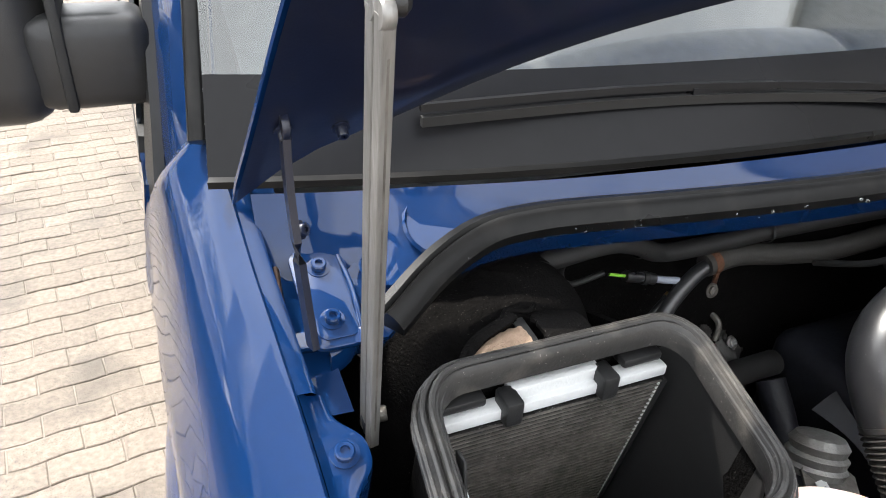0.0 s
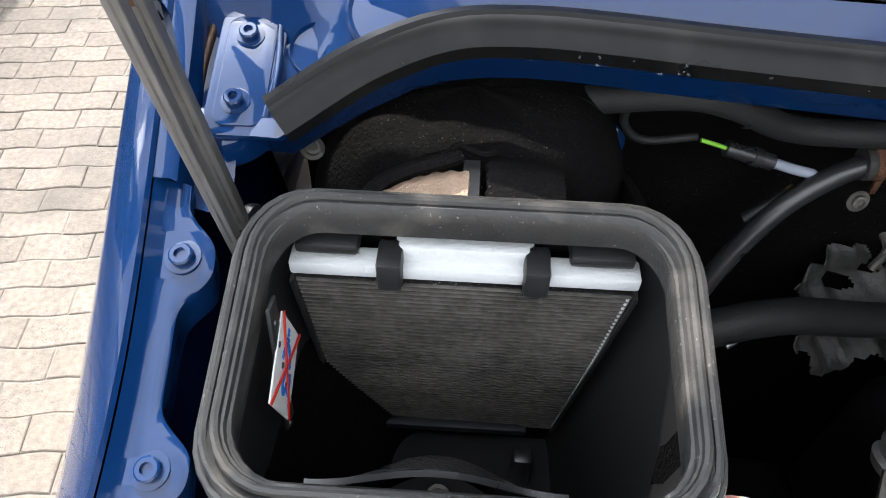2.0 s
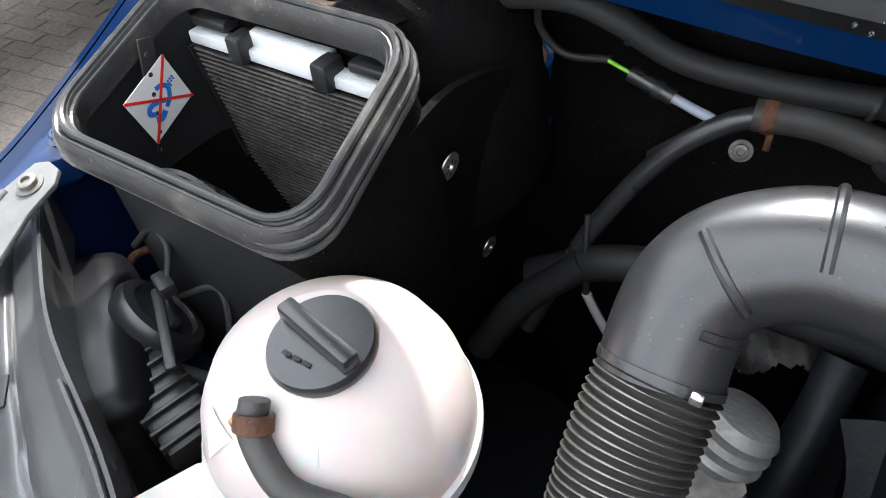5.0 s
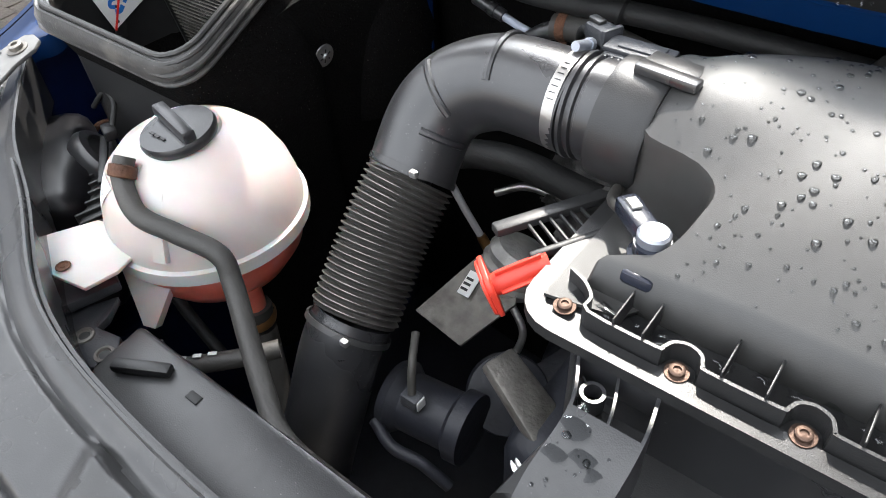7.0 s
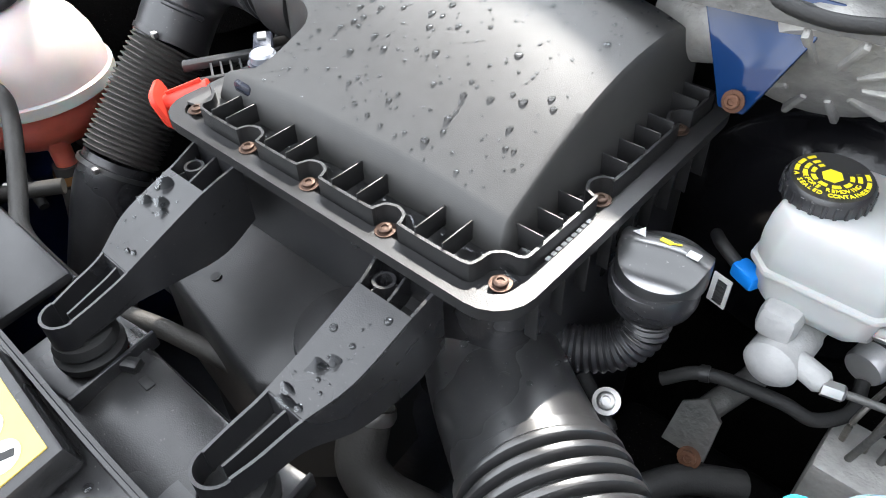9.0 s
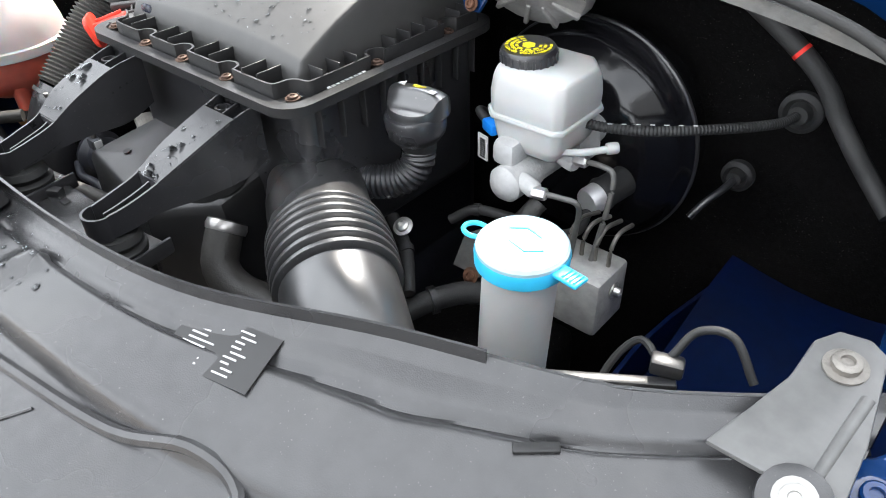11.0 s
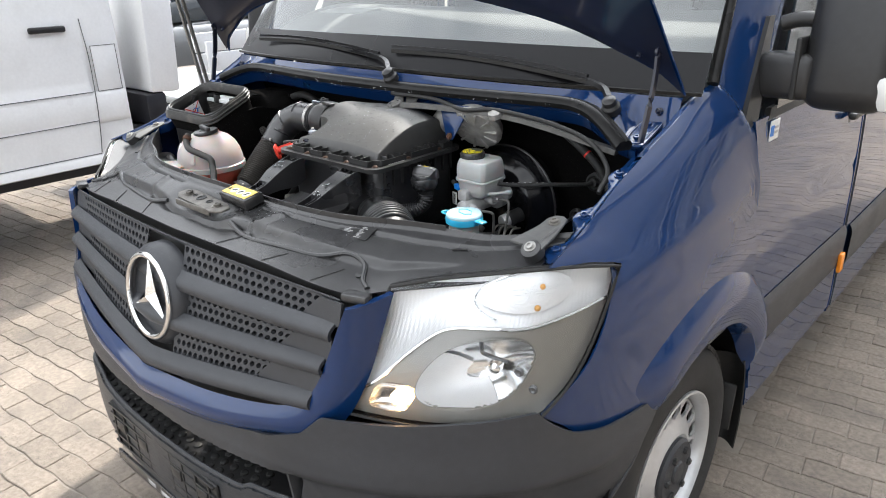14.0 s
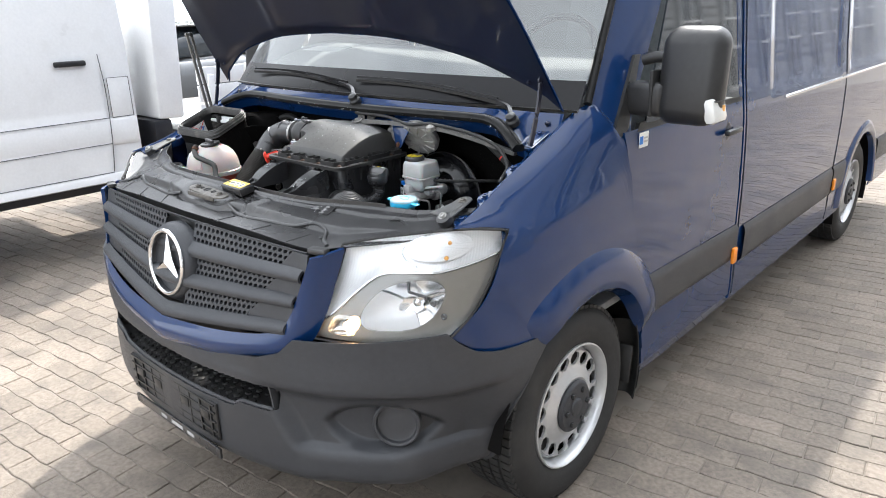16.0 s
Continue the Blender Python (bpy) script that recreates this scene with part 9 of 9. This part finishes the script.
for nm, pts, r_ in (("bay_cable", [(0.355, 0.765, 0.965), (0.385, 0.778, 0.985), (0.444, 0.791, 0.985), (0.472, 0.800, 0.975), (0.492, 0.827, 0.975), (0.489, 0.854, 0.985)], 0.0062), ("bay_cable", [(0.370, 0.665, 0.895), (0.385, 0.695, 0.900), (0.410, 0.732, 0.900), (0.450, 0.765, 0.890)], 0.014), ("bay_cable", [(0.30, 0.72, 0.97), (0.34, 0.70, 0.95), (0.38, 0.66, 0.93)], 0.008), ("bay_cable", [(-0.60, 0.62, 0.92), (-0.56, 0.58, 0.95), (-0.50, 0.55, 0.94), (-0.42, 0.54, 0.90)], 0.007), ("bay_cable", [(-0.62, 0.60, 0.98), (-0.66, 0.58, 1.0), (-0.70, 0.55, 1.03)], 0.008)):
    cb2 = thing(nm, "thin black cable in the dark engine bay", "wiring", "cables in the engine bay")
    part("cable_run", tube(pts, r_), M["rubber"], cb2)
    part("cable_clip", lathe([(r_ * 1.25, -0.004), (r_ * 1.25, 0.004)], pts[1], Vector(pts[2]) - Vector(pts[0]), 12), M["plastic"], cb2)
rc2 = thing("spring_clip", "brown rusty spring clip on the wing wall", "clip")
part("clip_wire", tube([(-0.800, 0.70, 0.955), (-0.800, 0.69, 0.985), (-0.800, 0.665, 0.995), (-0.800, 0.650, 0.975), (-0.800, 0.660, 0.945), (-0.802, 0.655, 0.92)], 0.0045), M["rust"], rc2)
fb2 = thing("fuse_carrier", "black ribbed plastic cable carrier", "cable carrier")
part("carrier_body", rbox((-0.640, 0.560, 1.000), (0.15, 0.05, 0.03), 0.006, Matrix.Rotation(radians(-14), 3, 'Z')), M["plastic"], fb2)
for k in range(9):
    part("carrier_rib", rbox(Vector((-0.705, 0.577, 1.004)).lerp(Vector((-0.575, 0.545, 1.004)), k / 8), (0.004, 0.054, 0.032), 0.001, Matrix.Rotation(radians(-14), 3, 'Z')), M["plastic"], fb2)

# ---- bonnet stay ----
stay = thing("bonnet_stay", "two worn grey steel stay bars holding the bonnet", "stay")
up_s = (-0.12, 0.99, 0)
for off in (Vector((0, 0, 0)), Vector((-0.001, -0.019, 0))):
    a_, b_ = Vector((-0.804, 0.842, 1.172)) + off, Vector((-0.815, 0.785, 1.545)) + off
    part("stay_bar", sweep([a_.lerp(b_, k / 6) for k in range(7)], [(-0.0042, -0.0046), (-0.0036, -0.0052), (0.0036, -0.0052), (0.0042, -0.0046), (0.0042, 0.0046), (0.0036, 0.0052), (-0.0036, 0.0052), (-0.0042, 0.0046)], up=up_s), M["stay"], stay, smooth=False)
    part("stay_groove", sweep([a_.lerp(b_, 0.06 + 0.88 * k / 6) for k in range(7)], [(-0.0008, -0.0053), (0.0008, -0.0053), (0.0008, -0.0049), (-0.0008, -0.0049)], up=up_s), M["lock_steel"], stay, smooth=False)
    part("stay_head", lathe([(0.0078, -0.004), (0.0085, -0.003), (0.0085, 0.003), (0.0078, 0.004)], b_, (1, 0, 0), 20), M["stay"], stay)
a_, b_ = Vector((-0.804, 0.842, 1.172)), Vector((-0.815, 0.785, 1.545))
part("rust_streak", sweep([a_.lerp(b_, 0.56 + 0.03 * k) for k in range(5)], [(0.0012, -0.0055), (0.0030, -0.0055), (0.0030, -0.0050), (0.0012, -0.0050)], up=up_s), M["rust"], stay)
part("stay_bolt", bolt_mesh((-0.800, 0.848, 1.178), (1, -0.25, 0.12), 0.0075, 0.014), M["lock_steel"], stay)
part("stay_washer", lathe([(0.015, -0.004), (0.016, 0.0), (0.015, 0.004), (0.010, 0.006)], (-0.802, 0.848, 1.178), (1, -0.25, 0.12), 22), M["dark"], stay)
part("stay_pivot", lathe([(0.008, 0), (0.008, 0.012), (0.004, 0.016)], (-0.815, 0.776, 1.548), (1, 0, 0), 18), M["plastic"], stay)

# ---- front panel cover ----
FE = [(0.0, 0.228), (0.33, 0.240), (0.58, 0.264), (0.63, 0.320), (0.70, 0.385), (0.78, 0.450), (0.84, 0.515)]
RE = [(0.0, 0.388), (0.25, 0.390), (0.40, 0.412), (0.55, 0.478), (0.68, 0.530), (0.76, 0.580), (0.84, 0.640)]
FZ = [(0.0, 1.052), (0.33, 1.050), (0.58, 1.040), (0.66, 1.044), (0.76, 1.056), (0.84, 1.075)]


def panel_pt(u, v):
    x = -0.83 + 1.66 * u
    a = abs(x)
    f, r = smooth_table(FE, a), smooth_table(RE, a)
    y = f + (r - f) * v
    zf = smooth_table(FZ, a)
    z = zf + (1.086 - zf + 0.022 * (a / 0.84) ** 3) * v
    # step across the panel, and the raised lip at the back
    st_ = 0.42 - 0.10 * math.cos(a * 9) * math.exp(-(a / 0.4) ** 2)
    z += 0.022 * (1 / (1 + math.exp(-(v - st_) * 110))) * (1 - min(1, a / 0.7) ** 4)
    # side walls of the tray and a long groove behind it
    z += 0.008 * math.exp(-((a - 0.20 - 0.06 * v) / 0.012) ** 2) * (1 if 0.40 < v < 0.86 else 0)
    z -= 0.006 * math.exp(-((v - 0.80 - 0.05 * math.sin(6 * a)) / 0.025) ** 2) * (1 if a > 0.18 else 0)
    z += 0.005 * max(0, (v - 0.93) / 0.07)
    # hollow for the lock
    z -= 0.020 * math.exp(-((x + 0.01) / 0.125) ** 6 - ((y - 0.315) / 0.036) ** 6)
    # seams
    return Vector((x, y, z))


fp = thing("front_panel_cover", "grey-black plastic cover over the front panel, wet and dusty", "front panel")
part("panel_sheet", grid(panel_pt, 220, 72, 0.004), M["cover"], fp)
part("panel_rear_wall", grid(lambda u, v: panel_pt(u, 1.0) + Vector((0, 0.003, -0.075 * v)), 60, 4, 0.003), M["cover"], fp)
part("rear_lip", sweep([panel_pt(0.5 + 0.37 * (2 * i / 60 - 1), 0.985) for i in range(61)], [(-0.0016, -0.004), (0.0016, -0.004), (0.0012, 0.010), (-0.0012, 0.010)]), M["cover"], fp)
# black strip below the front edge: the slot's shade put into colour
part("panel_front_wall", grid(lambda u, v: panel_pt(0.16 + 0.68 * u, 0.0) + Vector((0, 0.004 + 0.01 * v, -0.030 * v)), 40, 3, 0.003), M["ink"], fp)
for sx_ in (-0.48, -0.33, -0.17, 0.17, 0.33, 0.48):
    u0 = (sx_ + 0.83) / 1.66
    part("panel_seam", sweep([panel_pt(u0 + 0.004 * i * (1 if sx_ > 0 else -1), 0.02 + 0.055 * i) + Vector((0, 0, 0.0008)) for i in range(6)], circle(0.0014, 6)), M["cover"], fp)
for sg in (1, -1):
    rp_ = smooth_path([panel_pt(0.5 + sg * a, b) + Vector((0, 0, 0.001)) for a, b in ((0.085, 0.40), (0.13, 0.33), (0.20, 0.37), (0.26, 0.40), (0.30, 0.44), (0.325, 0.40), (0.345, 0.20), (0.36, 0.08))], 5)
    part("panel_ridge", sweep(rp_, circle(0.0055, 8)), M["cover"], fp)
    part("panel_clip", lathe([(0.008, 0), (0.008, 0.003), (0.004, 0.004)], panel_pt(0.5 + sg * 0.335, 0.25) + Vector((0, 0, 0.001)), (0, -0.3, 1), 16), M["plastic"], fp)
    part("panel_slot", rbox(panel_pt(0.5 + sg * 0.405, 0.70) + Vector((0, 0, 0.0015)), (0.030, 0.008, 0.003), 0.001, Matrix.Rotation(radians(sg * 40), 3, 'Z')), M["ink"], fp)
    cap_e = rbox((sg * 0.60, 0.265, 1.040), (0.055, 0.03, 0.018), 0.006, Matrix.Rotation(radians(sg * 18), 3, 'Z'))
    part("panel_corner", cap_e, M["cover"], fp)
# bonnet lock
lk = thing("bonnet_lock", "dirty steel bonnet lock plate with three holes", "lock")
lm4 = Matrix.Translation((0.004, 0.312, 1.096)) @ Matrix.Rotation(radians(-5), 4, 'Z') @ Matrix.Rotation(radians(8), 4, 'X')
part("lock_plate", prism([(-0.085, -0.012), (-0.065, -0.026), (0.065, -0.026), (0.085, -0.012), (0.085, 0.012), (0.06, 0.022), (-0.06, 0.022), (-0.085, 0.012)], 0.006, lm4 @ Matrix.Scale(1.32, 4, (1, 0, 0)), bev=0.002), M["lock_steel"], lk)
part("lock_lip", rbox(lm4 @ Vector((0, -0.030, -0.002)), (0.15, 0.004, 0.014), 0.001), M["lock_steel"], lk)
for x_ in (-0.072, 0.074):
    part("lock_bolt", bolt_mesh(lm4 @ Vector((x_, 0.0, 0.006)), (0, -0.1, 1), 0.009, 0.006), M["lock_steel"], lk)
for x_, r_ in ((-0.045, 0.007), (-0.012, 0.013), (0.030, 0.009)):
    part("lock_hole", lathe([(r_, 0), (r_, 0.0015), (r_ * 0.75, 0.0018), (r_ * 0.7, 0.0002)], lm4 @ Vector((x_, 0.002, 0.006)), (0, -0.14, 1), 18), M["ink"], lk)
# yellow warning label box, data label
LT = Matrix.Translation((0.104, 0.355, 1.117)) @ Matrix.Rotation(radians(-3), 4, 'Z') @ Matrix.Rotation(radians(12), 4, 'X')
LR = LT.to_3x3()
yl = part("label_box", rbox(LT @ Vector((0, 0, 0)), (0.116, 0.052, 0.026), 0.005, LR), M["cover"], fp)
part("yellow_label", rbox(LT @ Vector((0, 0, 0.0136)), (0.100, 0.038, 0.0012), 0.0, LR), M["orange"], yl, "yellow warning label with round symbols")
for k in range(3):
    part("label_disc", lathe([(0.011, 0), (0.011, 0.0006)], LT @ Vector((-0.018 + 0.026 * k, -0.002, 0.0142)), LR @ Vector((0, 0, 1)), 20), M["paper"], yl)
    part("label_symbol", rbox(LT @ Vector((-0.018 + 0.026 * k, -0.002, 0.0151)), (0.014, 0.005, 0.0006), 0, LR @ Matrix.Rotation(radians(25 + 20 * k), 3, 'Z')), M["ink"], yl)
part("label_symbol", prism([(-0.006, -0.005), (0.006, -0.005), (0, 0.006)], 0.0005, LT @ Matrix.Translation((-0.040, 0.0, 0.0144))), M["ink"], yl)
pl0 = panel_pt((0.455 + 0.83) / 1.66, 0.80)
dl = part("data_label", rbox(pl0 + Vector((0, 0, 0.0022)), (0.082, 0.046, 0.0012), 0, Matrix.Rotation(radians(13), 3, 'Z') @ Matrix.Rotation(radians(14), 3, 'X')), M["ink"], fp, "black data label with pale print")
for k in range(9):
    for w_, o_ in ((0.024, -0.020), (0.014, 0.014)):
        part("label_line", rbox(pl0 + Matrix.Rotation(radians(13), 3, 'Z') @ Vector((o_ + 0.003 * math.sin(k * 2.0), -0.017 + 0.0043 * k, 0.0032 + (-0.017 + 0.0043 * k) * 0.25)), (w_ * (0.75 + 0.25 * math.cos(k * 1.7)), 0.0013, 0.0008), 0, Matrix.Rotation(radians(13), 3, 'Z') @ Matrix.Rotation(radians(14), 3, 'X')), M["inkgrey"], dl)
dd = bmesh.new()
dd = drops(dd, 150, lambda r_: panel_pt(0.5 + 0.19 * r_.random() - 0.02, 0.45 + 0.45 * r_.random()), 0.0008, 0.0038)
tagged(part("rain_water", dd, M["drop"], fp), kind="stuff")

# ---- paving: interlocking concrete blocks ----
ground = tagged(part("ground", grid(lambda u, v: Vector((-150 + 300 * u, -150 + 300 * v, -0.0062)), 8, 8), M["ground"], smooth=False), "beige-grey interlocking block paving with sandy joints", "ground", kind="structure")
PL, PW, GAP = 0.200, 0.100, 0.0034
ROT = Matrix.Rotation(radians(7.0), 4, 'Z')
rngp = random.Random(11)


def stone(flip):
    """Outline of one block: wavy long sides that fit their neighbours."""
    xs = [-PL / 2 + GAP / 2, -PL / 4, 0.0, PL / 4, PL / 2 - GAP / 2]
    wv = [0.0, 0.0045, 0.0, -0.0045, 0.0]
    s = -1 if flip else 1
    up_ = [(x, PW / 2 - GAP / 2 + s * w) for x, w in zip(xs, wv)]
    dn = [(x, -PW / 2 + GAP / 2 + s * w) for x, w in zip(xs, wv)]
    return dn + up_[::-1]


def stone_verts(flip):
    P = stone(flip)
    cx = 0.0032
    top = [(x * (1 - 2 * cx / PL), y - math.copysign(cx, y), 0.0) for x, y in P]
    rim = [(x, y, -0.0028) for x, y in P]
    bot = [(x, y, -0.012) for x, y in P]
    n = len(P)
    V = top + rim + bot
    F = [tuple(range(n))] + [(i + n, (i + 1) % n + n, (i + 1) % n, i) for i in range(n)] + [(i + 2 * n, (i + 1) % n + 2 * n, (i + 1) % n + n, i + n) for i in range(n)]
    return V, F


SM = []
for fl_ in (False, True):
    V_, F_ = stone_verts(fl_)
    me_ = bpy.data.meshes.new("paving_block")
    me_.from_pydata(V_, [], F_)
    me_.materials.append(M["paver"])
    SM.append(me_)
M["paver_rest"] = mat("concrete_paver_rest", (0.184, 0.156, 0.129), 0.82, vary=0.40, big=1.5, fine=55, bump=1.0, bscale=170, speck=((0.09, 0.08, 0.07), 0.12, 260), stain=(0.098, 0.087, 0.075), stain_amt=0.8, spec=0.35, island=0.12, world=True)
RV, RF = [], []
near = 0
for j in range(-80, 190):
    for i in range(-75, 60):
        x, y = i * PL + (PL / 2 if j % 2 else 0), j * PW
        p = ROT @ Vector((x, y, 0))
        if p.x < -13 or p.x > 8.8 or p.y < -5 or p.y > 17:
            continue
        if -0.80 < p.x < 0.80 and 0.7 < p.y < 5.8:
            continue
        dz = rngp.uniform(-0.0035, 0.0)
        tilt = Matrix.Rotation(rngp.gauss(0, 0.010), 4, 'X') @ Matrix.Rotation(rngp.gauss(0, 0.007), 4, 'Y') @ Matrix.Rotation(rngp.gauss(0, 0.012), 4, 'Z')
        mm = Matrix.Translation((p.x, p.y, dz)) @ ROT @ tilt
        close = (1.15 < p.x < 2.25 and 1.0 < p.y < 4.4) or (-1.75 < p.x < -1.0 and 1.6 < p.y < 4.2) or (-1.35 < p.x < 0.0 and -0.6 < p.y < -0.05)
        if close and near < 300:
            near += 1
            ob = new("paving_block", SM[j % 2])
            ob.parent = ground
            ob.matrix_world = mm
        else:
            V_, F_ = stone_verts(bool(j % 2))
            k0 = len(RV)
            RV += [tuple(mm @ Vector(v)) for v in V_]
            RF += [tuple(a + k0 for a in f) for f in F_]
me_ = bpy.data.meshes.new("paving_rest")
me_.from_pydata(RV, [], RF)
me_.materials.append(M["paver_rest"])
rest = new("paving_rest", me_)
rest.parent = ground
tagged(rest, kind="stuff")


# oil spots on the paving
for ox_, oy_, or_ in ((0.505, 0.535, 0.045), (0.618, 0.588, 0.06), (0.66, 0.50, 0.02)):
    ob_ = part("oil_stain", grid(lambda u, v: Vector((ox_ + or_ * v * (1 + 0.35 * math.sin(3 * 2 * math.pi * u + ox_ * 9) + 0.2 * math.sin(14 * math.pi * u)) * math.cos(2 * math.pi * u), oy_ + 0.7 * or_ * v * (1 + 0.3 * math.sin(4 * math.pi * u)) * math.sin(2 * math.pi * u), 0.0015)), 40, 2), M["ink"], ground)
